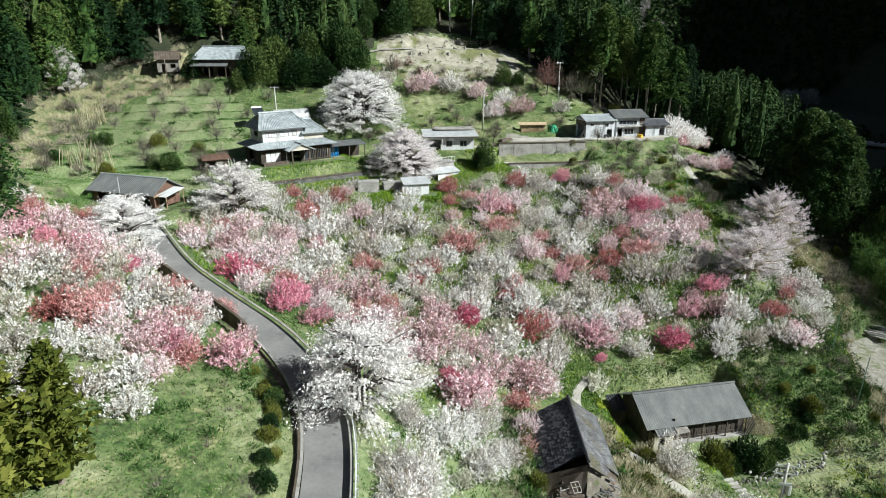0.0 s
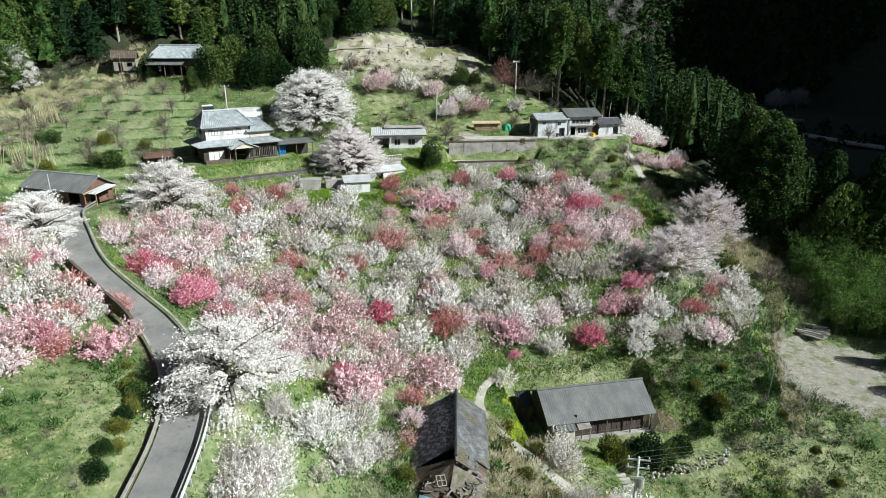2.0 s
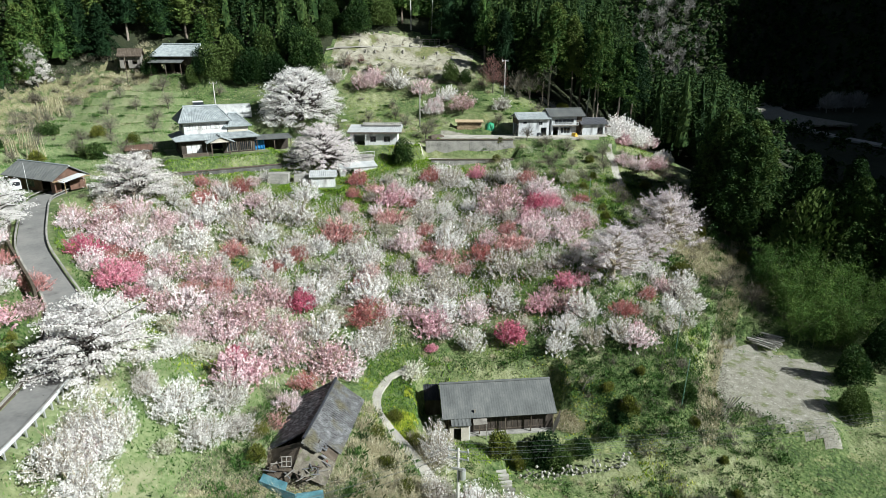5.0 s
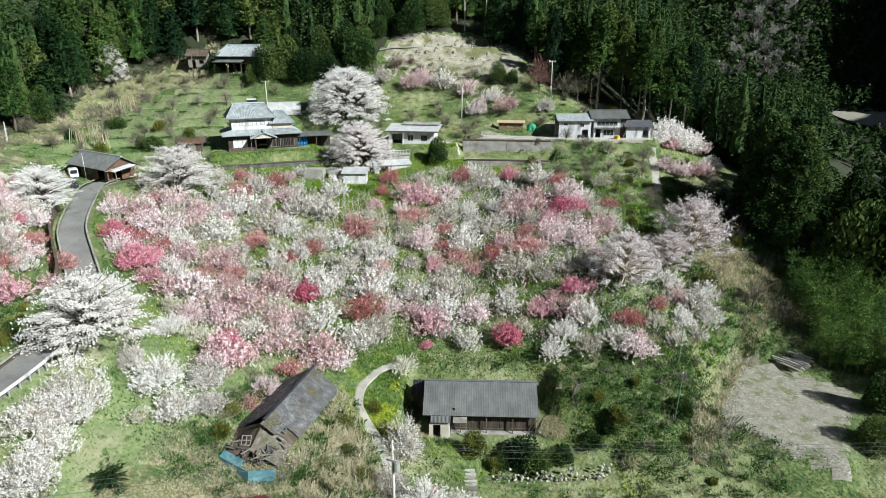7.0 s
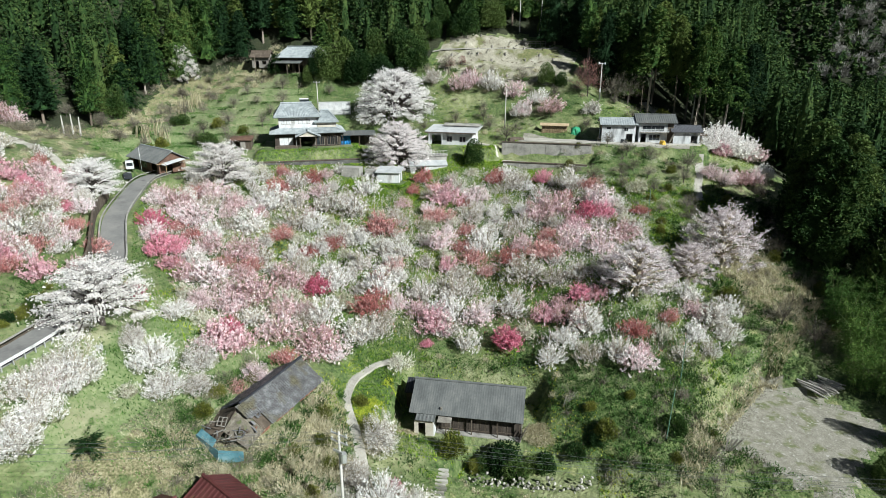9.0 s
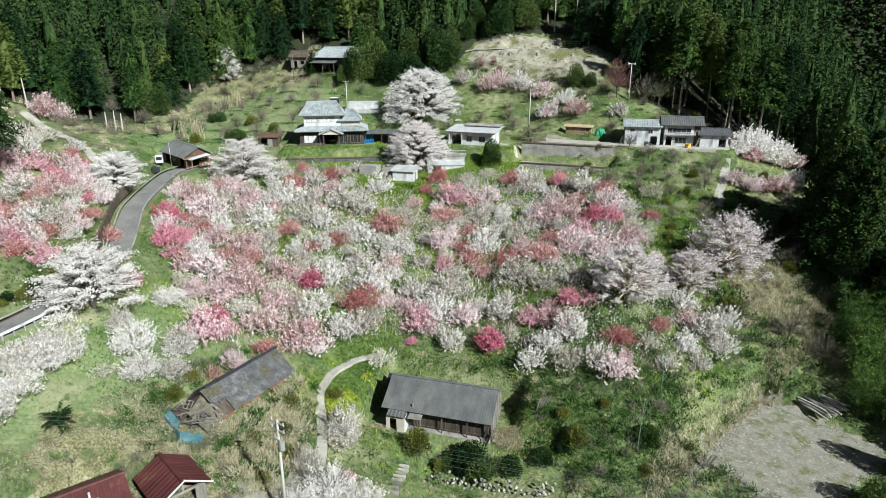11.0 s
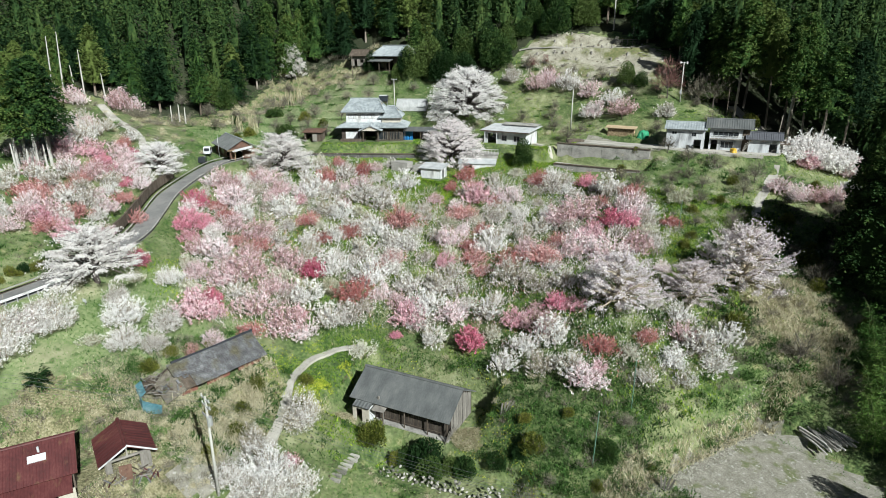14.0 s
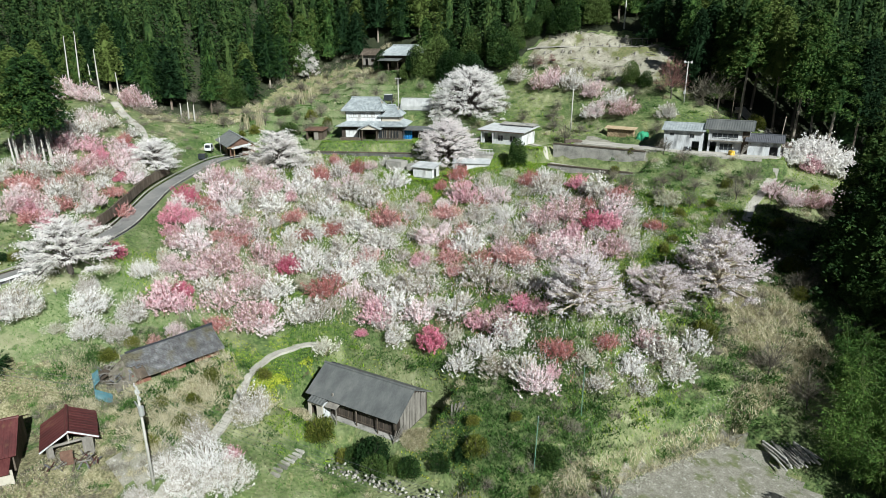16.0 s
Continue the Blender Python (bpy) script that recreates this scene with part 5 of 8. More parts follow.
def grey_farmhouse():
    ob = thing("farmhouse", pose(30.4, 67.9, 3.7, rz=11.6), "old wooden farmhouse with a long grey ribbed roof", "house")
    L, W = 13.2, 6.4
    # walls in the darker wood: shade under the eaves is put into their colour
    shell(ob, L, W, 3.05, M_DARKSHADEWOOD, front=[(3.4, 6.2, 0.4, 2.3), (6.8, 9.6, 0.4, 2.3), (10.2, 12.2, 0.5, 2.2), (1.0, 2.2, 0.0, 2.1)], right=[(3.6, 4.9, 0.9, 2.0)], rise=1.9)
    gable_roof(ob, -7.2, 6.9, 4.15, 5.2, 2.45, M_GREYROOF, 0.3, 0.008, 0.6, M_GREYROOF)
    part("plinth", boxed(-L / 2 + 2.8, L / 2 + 0.1, -W / 2 - 0.75, -W / 2 - 0.02, -0.4, 0.16), M_CONCRETE, ob, "low pale stone plinth")
    for x0, x1, z0, z1, n in ((3.4, 6.2, 0.4, 2.3, 4), (6.8, 9.6, 0.4, 2.3, 4), (10.2, 12.2, 0.5, 2.2, 3)):
        window(ob, pose(-L / 2 + x0, -W / 2, z0), x1 - x0, z1 - z0, M_WOOD, n, M_DARKSHADEWOOD, "sliding_door")
    for x in (-2.6, 0.6, 3.8, 6.5):
        part("veranda_post", boxed(x - 0.06, x + 0.06, -W / 2 - 0.62, -W / 2 - 0.5, 0.15, 2.6), M_WOOD, ob)
    for i in range(9):
        x = 6.64 + 0.03 * (i % 2)
        y = -3.0 + i * 0.66
        part("gable_board", boxed(x, x + 0.05, y, y + 0.56, 0.2, 3.0 + 1.7 * (1 - abs(y + 0.28) / 3.3)), M_GREYWOOD, ob)
    # entrance lean-to
    part("porch_roof", roof_slope(bmesh.new(), (-6.2, -5.0, 2.3), (-3.8, -5.0, 2.3), (-3.8, -3.4, 2.9), (-6.2, -3.4, 2.9), 0.1, 0.4, 0.04), M_GREYROOF, ob)
    part("porch_wall", wall(bmesh.new(), 2.4, 2.1, 0.1, [(0.5, 1.4, 0, 1.8)]), M_PLASTER, ob, m=pose(-6.4, -4.7, 0))
    part("porch_wall", wall(bmesh.new(), 1.3, 2.2, 0.1), M_WHITE, ob, m=pose(-3.9, -4.6, 0, rz=90))
    part("porch_wall", wall(bmesh.new(), 1.3, 2.2, 0.1), M_WOOD, ob, m=pose(-6.3, -4.6, 0, rz=90))
    part("awning", slab(bmesh.new(), (-3.5, -4.9, 2.25), (-1.8, -4.7, 2.2), (-1.8, -3.5, 2.6), (-3.5, -3.5, 2.6), 0.05), M_GREYWOOD, ob, "small grey awning sheet")
    part("awning_post", boxed(-1.95, -1.85, -4.65, -4.55, 0.0, 2.15), M_GREYWOOD, ob)
    # little black-tiled annexe at the back corner
    part("annexe_roof", roof_slope(bmesh.new(), (-9.0, 1.0, 2.3), (-7.0, 1.0, 2.3), (-7.0, 3.4, 3.2), (-9.0, 3.4, 3.2), 0.12, 0.3, 0.05), M_DARKTILE, ob)
    part("annexe_wall", wall(bmesh.new(), 1.8, 2.25, 0.1), M_WOOD, ob, m=pose(-8.8, 1.2, 0))
    part("annexe_wall", wall(bmesh.new(), 2.0, 2.25, 0.1), M_WOOD, ob, m=pose(-8.8, 3.2, 0, rz=-90))
    part("chimney", boxed(-3.3, -3.1, -3.6, -3.4, 2.6, 3.5), M_GREYWOOD, ob)


def ruined_shed():
    ob = thing("shed", pose(13.0, 50.4, 10.7, rz=-1), "half-collapsed tiled shed with weathered grey roof boards", "shed")
    L, W = 10.6, 4.6
    z = Matrix.Rotation(radians(90), 4, "Z")
    inner = [(0.8, 1.9, 0.0, 1.9)]
    for nm, length, m, holes, mat in (("side_wall", L, pose(2.3, -5.0, 0, rz=90), [(2.0, 3.2, 0.6, 1.6), (6.2, 7.4, 0.6, 1.6)], M_REDWALL), ("side_wall", L, pose(-2.3, 5.6, 0, rz=-90), (), M_WOOD), ("end_wall", W - 0.3, pose(2.15, 5.6, 0, rz=180), (), M_WOOD), ("end_wall", W - 0.3, pose(-2.15, -4.4, 0), inner, M_WOOD)):
        part(nm, wall(bmesh.new(), length, 2.1, 0.14, holes), mat, ob, m=m)
    # the western slope keeps its black tiles, the other is grey and broken
    part("tile_bed", slab(bmesh.new(), (-4.2, 6.1, 1.45), (-4.2, -3.2, 1.45), (0, -3.2, 4.0), (0, 6.1, 4.0), 0.12), M_DARKTILE, ob)
    tiles = bmesh.new()
    tr = random.Random(5)
    for i in range(33):
        for j in range(17):
            k0, k1 = j / 17, (j + 1.12) / 17
            y0 = 6.1 - i * 0.282
            lift = 0.05 + tr.uniform(-0.012, 0.03)
            slab(tiles, (-4.2 + 4.2 * k0, y0, 1.45 + 2.55 * k0 + lift + 0.05), (-4.2 + 4.2 * k0, y0 - 0.25, 1.45 + 2.55 * k0 + lift + 0.05), (-4.2 + 4.2 * k1, y0 - 0.25, 1.45 + 2.55 * k1 + lift), (-4.2 + 4.2 * k1, y0, 1.45 + 2.55 * k1 + lift), 0.05)
    tagged(part("tile_field", tiles, M_DARKTILE, ob, "black clay tiles"), kind="stuff")
    r = random.Random(3)
    n, m, made, rest = 40, 17, 0, bmesh.new()
    for i in range(n):
        y0 = -5.2 + 11.3 * i / n
        y1 = y0 + 11.3 / n - 0.02
        sag = 0.2 * math.sin(i * 0.27 + 0.5)
        for q in range(m):
            k0, k1 = q / m, (q + 1.15) / m
            if y0 < -3.6 and k1 < 0.4 + r.uniform(-0.1, 0.3):
                continue
            e = 0.03 + r.uniform(0, 0.05)
            skew = r.uniform(-0.05, 0.05)
            dip = sag * 0.6 * math.sin(3.1 * (k0 + 0.1))
            x0, x1, z0, z1 = 3.1 * (1 - k0), 3.1 * (1 - min(1, k1)), 1.75 + 2.28 * k0, 1.75 + 2.28 * min(1, k1)
            bm = bmesh.new() if made < 300 else rest
            slab(bm, (x0 + 0.06, y0 + skew, z0 + e + dip), (x0 + 0.06, y1 + skew, z0 + e + dip + r.uniform(-0.02, 0.02)), (x1, y1, z1 + 0.02 + dip), (x1, y0, z1 + 0.02 + dip), 0.035)
            if made < 300:
                part("roof_board", bm, M_SHAKE, ob)
            made += 1
    tagged(part("roof_board_rest", rest, M_SHAKE, ob, "weathered grey roof boards"), kind="stuff")
    part("roof_frame", slab(bmesh.new(), (2.9, -4.6, 1.72), (2.9, 6.0, 1.72), (0.05, 6.0, 3.9), (0.05, -4.6, 3.9), 0.08), M_WOOD, ob)
    part("ridge_cap", tube(bmesh.new(), [(0, -4.6, 4.1), (0, 1.0, 4.02), (0, 6.2, 4.15)], [0.15, 0.15, 0.17], 7), M_DARKTILE, ob)
    # fallen end
    part("fallen_slope", slab(bmesh.new(), (-0.5, -6.7, 2.0), (2.6, -6.9, 0.9), (3.0, -4.7, 1.75), (0, -4.6, 3.75), 0.1), M_DEBRIS, ob, "sunken roof slope under brown debris")
    part("fallen_sheet", slab(bmesh.new(), (-2.9, -7.3, 1.5), (-0.6, -7.9, 1.3), (-0.4, -6.4, 2.1), (-2.6, -5.9, 2.0), 0.06), M_WOOD, ob)
    for i in range(46):
        a = pose(r.uniform(-2.8, 2.4), -4.9 - r.uniform(0, 2.4), r.uniform(1.7, 2.3), r.uniform(-12, 12), r.uniform(-14, 14), r.uniform(0, 180))
        part("fallen_beam", boxed(-r.uniform(0.3, 0.8), r.uniform(0.3, 0.8), -0.06, 0.06, -0.03, 0.03), r.choice((M_WOOD, M_GREYWOOD, M_SHAKE)), ob, m=a)
    part("fallen_slope", slab(bmesh.new(), (-4.1, -3.3, 1.45), (-3.4, -6.0, 0.9), (-0.6, -6.4, 2.0), (0, -4.7, 3.9), 0.1), M_WOOD, ob)
    at = pose(-0.9, -6.2, 2.1, -55, 10, 25)
    for i in range(4):
        part("window_bar", boxed(-0.7 + i * 0.42, -0.62 + i * 0.42, -0.03, 0.03, 0, 1.0), M_GREYWOOD, ob, m=at)
    for z0, z1 in ((0, 0.08), (0.48, 0.54), (0.92, 1.0)):
        part("window_bar", boxed(-0.71, 0.65, -0.026, 0.026, z0, z1), M_GREYWOOD, ob, m=at)
    part("blue_sheet", slab(bmesh.new(), (-3.3, -7.5, 1.35), (-0.6, -8.25, 1.1), (-0.6, -7.6, 1.55), (-3.1, -6.9, 1.75), 0.05), M_TEAL, ob, "torn faded blue-green sheet")
    part("blue_sheet", slab(bmesh.new(), (0.5, -8.75, -0.6), (2.7, -7.7, -0.3), (2.6, -7.5, 1.0), (0.5, -8.5, 1.2), 0.05), M_TEAL, ob, "torn faded blue-green sheet")
    part("end_panel", slab(bmesh.new(), (-3.4, -7.75, -0.6), (0.44, -8.8, -0.8), (0.44, -8.55, 1.15), (-3.3, -7.55, 1.45), 0.06), M_TEAL, ob)


def rust_house():
    ob = thing("house", pose(14.0, 29.4, 9.2, rz=-113.5), "low house with a rust-red sheet metal roof", "house")
    shell(ob, 9.0, 6.4, 2.6, M_WOOD, front=[(1, 2.6, 0.8, 2.0), (5.5, 7.5, 0.2, 2.1)], rise=1.5)
    # the ridge runs along local x; the slope towards -y is hidden from the lane
    gable_roof(ob, -4.9, 4.9, 3.9, 4.25, 2.0, M_RUST, 0.5, 0.03, 0.0, M_RUST, 0.06)
    part("lower_roof", roof_slope(bmesh.new(), (4.9, 5.6, 1.45), (-4.4, 5.6, 1.45), (-4.4, 3.75, 2.1), (4.9, 3.75, 2.1), 0.06, 0.5, 0.03), M_RUST, ob)
    part("lower_wall", wall(bmesh.new(), 9.0, 1.5, 0.12, [(1, 2, 0.3, 1.2), (6, 7.6, 0.1, 1.3)]), M_PLASTER, ob, m=pose(4.4, 5.1, 0, rz=180))
    part("skylight", slab(bmesh.new(), (-1.0, 2.0, 3.36), (-2.5, 2.0, 3.36), (-2.5, 1.35, 3.70), (-1.0, 1.35, 3.70), 0.12), M_WHITE, ob, "white skylight panel")
    part("vent_pipe", cylinder(bmesh.new(), -1.9, 1.0, 3.6, 4.25, 0.1), M_WHITE, ob)


def rust_barn():
    ob = thing("barn", pose(17.2, 37.6, 8.4, rz=-18) @ Matrix.Scale(1.15, 4), "small tumbledown barn with a rust-red sheet roof", "barn")
    shell(ob, 4.2, 3.6, 1.9, M_GREYWOOD, front=[(0.8, 2.8, 0.0, 1.6)], right=[(0.4, 2.6, 0.2, 1.7)], rise=0.0)
    gable_roof(ob, -2.5, 2.4, 2.3, 3.0, 1.3, M_RUST, 0.45, 0.03, 0.0, M_RUST, 0.05)
    for s in (-1, 1):
        part("verge_board", slab(bmesh.new(), (2.42, s * 2.3, 1.75), (2.5, s * 2.3, 1.75), (2.5, 0, 3.08), (2.42, 0, 3.08), 0.12), M_WHITE, ob)
    r = random.Random(8)
    for i in range(34):
        part("fallen_board", boxed(-0.5, 0.5, -0.06, 0.06, -0.02, 0.02), r.choice((M_GREYWOOD, M_WOOD, M_RUST, M_SHAKE)), ob, m=pose(2.4 + r.uniform(0, 1.6), r.uniform(-2.2, 2.0), r.uniform(0.1, 1.1), r.uniform(-60, 60), r.uniform(-60, 60), r.uniform(0, 180)))
    part("door_panel", boxed(-0.5, 0.5, -0.03, 0.03, 0, 1.3), M_BROWNWALL, ob, m=pose(2.9, -0.4, 0.1, -18, 0, 80))
    part("gable_frame", box(boxed(2.05, 2.15, -1.7, 1.7, 1.8, 1.92), 2.05, 2.15, -0.06, 0.06, 1.92, 2.9), M_GREYWOOD, ob)


def long_barn():
    ob = thing("barn", pose(-50.8, 99.8, 24.9, rz=-19), "long low barn with a grey tiled roof and brown end", "barn")
    shell(ob, 12.6, 5.6, 2.4, M_BROWNWALL, front=[(1.2, 3.4, 0.0, 2.0), (5.0, 7.2, 0.6, 1.8), (9.2, 11.6, 0.0, 2.1)], right=[(1.0, 2.6, 0.0, 1.9)], rise=1.6)
    gable_roof(ob, -6.9, 6.9, 3.6, 4.35, 2.1, M_GREYROOF, 0.35, 0.05, 0.0, M_TILE)
    window(ob, pose(-6.3 + 5.0, -2.8, 0.6), 2.2, 1.2, M_WOOD, 3)
    part("end_roof", roof_slope(bmesh.new(), (6.3, -2.6, 2.0), (8.4, -2.6, 2.0), (8.4, 1.8, 2.7), (6.3, 1.8, 2.7), 0.08, 0.35, 0.04), M_PALEROOF, ob)
    for y in (-2.3, 1.5):
        part("post", boxed(8.1, 8.22, y, y + 0.12, 0, 2.2), M_ORANGEWOOD, ob)
    part("beam", boxed(6.9, 7.0, -3.5, 3.5, 2.0, 2.2), M_ORANGEWOOD, ob)


def tiled_house():
    ob = thing("house", pose(-32.0, 127.4, 27.2, rz=36) @ Matrix.Diagonal((1.18, 1.12, 1.06, 1)), "two-storey traditional house with silver-grey tiled roofs", "house")
    # lower storey
    L, W = 12.6, 8.0
    shell(ob, L, W, 3.0, M_DARKSHADEWOOD, front=[(0.8, 3.4, 0.4, 2.2), (4.9, 6.9, 0.0, 2.3), (7.6, 9.4, 0.3, 2.2), (9.9, 12.0, 0.3, 2.2)], right=[(1.5, 3.5, 0.5, 2.2)], left=[(2, 4, 0.6, 2.1)])
    for x0, x1, z0, z1, n, pane in ((0.8, 3.4, 0.4, 2.2, 3, M_WHITE), (7.6, 9.4, 0.3, 2.2, 2, None), (9.9, 12.0, 0.3, 2.2, 3, None)):
        window(ob, pose(-L / 2 + x0, -W / 2, z0), x1 - x0, z1 - z0, M_GREYWOOD, n, pane)
    hip_skirt(ob, -5.4, 5.4, -3.2, 3.2, 4.0, 1.9, 0.95, M_TILE)
    # upper storey with its hip-and-gable roof
    up = [(0.5, 2.5, 0.9, 1.9), (3.0, 6.0, 0.9, 1.9)]
    for nm, length, m, holes in (("upper_wall", 7.2, pose(-5.4, -3.0, 3.9), up), ("upper_wall", 7.2, pose(1.8, 3.0, 3.9, rz=180), ()), ("upper_wall", 5.7, pose(-5.4, 2.85, 3.9, rz=-90), [(1.5, 3.5, 0.9, 1.9)]), ("upper_wall", 5.7, pose(1.8, -2.85, 3.9, rz=90), ())):
        part(nm, wall(bmesh.new(), length, 2.3, 0.14, holes), M_WHITE, ob, m=m)
    for x0, x1, z0, z1 in up:
        window(ob, pose(-5.4 + x0, -3.0, 3.9 + z0), x1 - x0, z1 - z0, M_GREYWOOD, 4, M_WHITE)
    part("cornice", boxed(-5.7, 2.1, -3.3, 3.3, 6.12, 6.3), M_PLASTER, ob)
    hip_gable_roof(ob, -5.4, 1.8, -3.0, 3.0, 6.35, 0.9, 8.95, 0.8, M_TILE)
    # wing
    part("wing_wall", wall(bmesh.new(), 3.6, 1.2, 0.14), M_PLASTER, ob, m=pose(1.95, -2.9, 3.95))
    part("wing_wall", wall(bmesh.new(), 5.8, 1.2, 0.14), M_PLASTER, ob, m=pose(5.6, -2.75, 3.95, rz=90))
    hip_gable_roof(ob, 1.98, 5.4, -2.9, 2.9, 5.1, 0.7, 7.3, 1.1, M_TILE)
    # entrance porch
    for x in (-1.6, 1.4):
        part("porch_post", boxed(x - 0.1, x + 0.1, -6.0, -5.8, 0, 2.5), M_WOOD, ob)
    for s in (-1, 1):
        e = [(-0.1 + s * 2.4, -6.6, 2.55), (-0.1 + s * 2.4, -3.6, 2.55), (-0.1, -3.6, 3.7), (-0.1, -6.6, 3.7)]
        part("porch_roof", roof_slope(bmesh.new(), *(e if s > 0 else [e[1], e[0], e[3], e[2]]), 0.12, 0.32, 0.05), M_TILE, ob)
    part("porch_gable", prism(bmesh.new(), [(-1.9, 2.5), (1.7, 2.5), (-0.1, 3.45)], -6.3, -6.2), M_PLASTER, ob)
    part("porch_ridge", tube(bmesh.new(), [(-0.1, -6.7, 3.78), (-0.1, -3.6, 3.78)], [0.13, 0.13], 7), M_TILE, ob)
    # raised front edge and lattice
    part("veranda", boxed(-6.4, -2.0, -5.4, -4.02, 0, 0.5), M_WOOD, ob)
    for i in range(12):
        part("lattice_bar", boxed(2.3 + i * 0.32, 2.36 + i * 0.32, -4.16, -4.08, 0.3, 2.3), M_WOOD, ob)


def side_shelter():
    ob = thing("shelter", pose(-20.8, 131.6, 27.0, rz=34), "open dark lean-to shelter beside the tiled house", "shelter")
    part("roof", roof_slope(bmesh.new(), (-4.0, -1.8, 2.6), (4.2, -1.8, 2.5), (4.2, 1.8, 3.1), (-4.0, 1.8, 3.2), 0.1, 0.4, 0.03), M_GREYROOF, ob)
    part("back_wall", wall(bmesh.new(), 7.6, 2.7, 0.1), M_DARKSHADEWOOD, ob, m=pose(-3.7, 1.4, -0.3))
    for x in (-3.6, 0.2, 3.8):
        part("post", boxed(x - 0.07, x + 0.07, -1.5, -1.36, -0.5, 2.5), M_WOOD, ob)


def flat_house():
    ob = thing("house", pose(1.2, 137.5, 27.8, rz=6) @ Matrix.Diagonal((0.84, 1, 1, 1)), "low white house with a pale flat roof and carport", "house")
    shell(ob, 12.4, 6.0, 2.7, M_WHITE, front=[(1.0, 3.8, 0.0, 2.2), (5.2, 6.8, 0.7, 2.0), (8.8, 10.6, 0.7, 2.0)], left=[(1.5, 3.0, 0.8, 2.0)])
    part("roof", roof_slope(bmesh.new(), (-6.9, -4.0, 3.0), (7.4, -4.0, 3.0), (7.4, 3.6, 3.75), (-6.9, 3.6, 3.75), 0.12, 0.5, 0.04), M_PALEROOF, ob)
    part("roof_band", boxed(-6.9, 7.4, -4.06, -4.0, 2.72, 2.98), M_WOOD, ob)
    part("upper_roof", roof_slope(bmesh.new(), (-3.5, 1.2, 3.9), (7.0, 1.2, 3.9), (7.0, 3.6, 4.2), (-3.5, 3.6, 4.2), 0.1, 0.5, 0.03), M_CONCRETE, ob)
    for x0, w in ((5.2, 1.6), (8.8, 1.8)):
        window(ob, pose(-6.2 + x0, -3.0, 0.7), w, 1.3, M_METAL, 2)
    for x in (-5.6, -2.0):
        part("carport_post", boxed(x - 0.08, x + 0.08, -3.9, -3.75, 0, 2.72), M_WHITE, ob)


def concrete_terrace():
    ob = thing("terrace", pose(-2.6, 130.6, 22.6, rz=30), "pale concrete terrace block with a white railing", "terrace")
    part("block", box(boxed(-4.2, 4.2, -2.6, 4.0, -1.0, 3.4), -4.4, 4.4, -2.8, 4.0, 3.404, 3.6), M_CONCRETE, ob)
    part("front_slab", slab(bmesh.new(), (-4.4, -5.6, 1.9), (4.0, -5.6, 1.9), (4.0, -2.82, 2.6), (-4.4, -2.82, 2.6), 0.15), M_PALEROOF, ob, "pale lean-to roof")
    part("front_wall", wall(bmesh.new(), 8.0, 1.8, 0.14, [(1, 3, 0, 1.5)]), M_WHITE, ob, m=pose(-4.2, -5.3, 0.0))
    for i in range(13):
        part("baluster", boxed(-4.2 + i * 0.7, -4.14 + i * 0.7, -2.7, -2.64, 3.6, 4.5), M_WHITE, ob)
    part("handrail", boxed(-4.3, 4.3, -2.72, -2.62, 4.5, 4.58), M_WHITE, ob)


def white_shed():
    ob = thing("shed", pose(-5.3, 117.2, 22.3, rz=14), "small white shed with a grey lean-to roof", "shed")
    shell(ob, 4.6, 3.2, 2.1, M_WHITE, right=[(0.8, 1.8, 0.0, 1.8)])
    part("roof", roof_slope(bmesh.new(), (-2.7, -2.0, 2.15), (2.7, -2.0, 2.15), (2.7, 2.1, 2.75), (-2.7, 2.1, 2.75), 0.08, 0.4, 0.03), M_PALEROOF, ob)
    part("back_wall_top", boxed(-2.3, 2.3, 1.46, 1.6, 2.1, 2.6), M_WHITE, ob)


def water_box(x, y, w, d, h, turn):
    ob = thing("tank", pose(x, y, ground_at(x, y), rz=turn), "open grey concrete tank on the grass", "tank", "concrete tanks")
    part("wall", wall(bmesh.new(), w, h, 0.15), M_CONCRETE, ob, m=pose(-w / 2, -d / 2, -0.5))
    part("wall", wall(bmesh.new(), w, h, 0.15), M_CONCRETE, ob, m=pose(w / 2, d / 2, -0.5, rz=180))
    part("wall", wall(bmesh.new(), d - 0.3, h, 0.15), M_CONCRETE, ob, m=pose(w / 2, -d / 2 + 0.15, -0.5, rz=90))
    part("wall", wall(bmesh.new(), d - 0.3, h, 0.15), M_CONCRETE, ob, m=pose(-w / 2, d / 2 - 0.15, -0.5, rz=-90))
    part("cover", boxed(-w / 2, w / 2, -d / 2, d / 2, h - 0.496, h - 0.42), M_CONCRETE, ob)


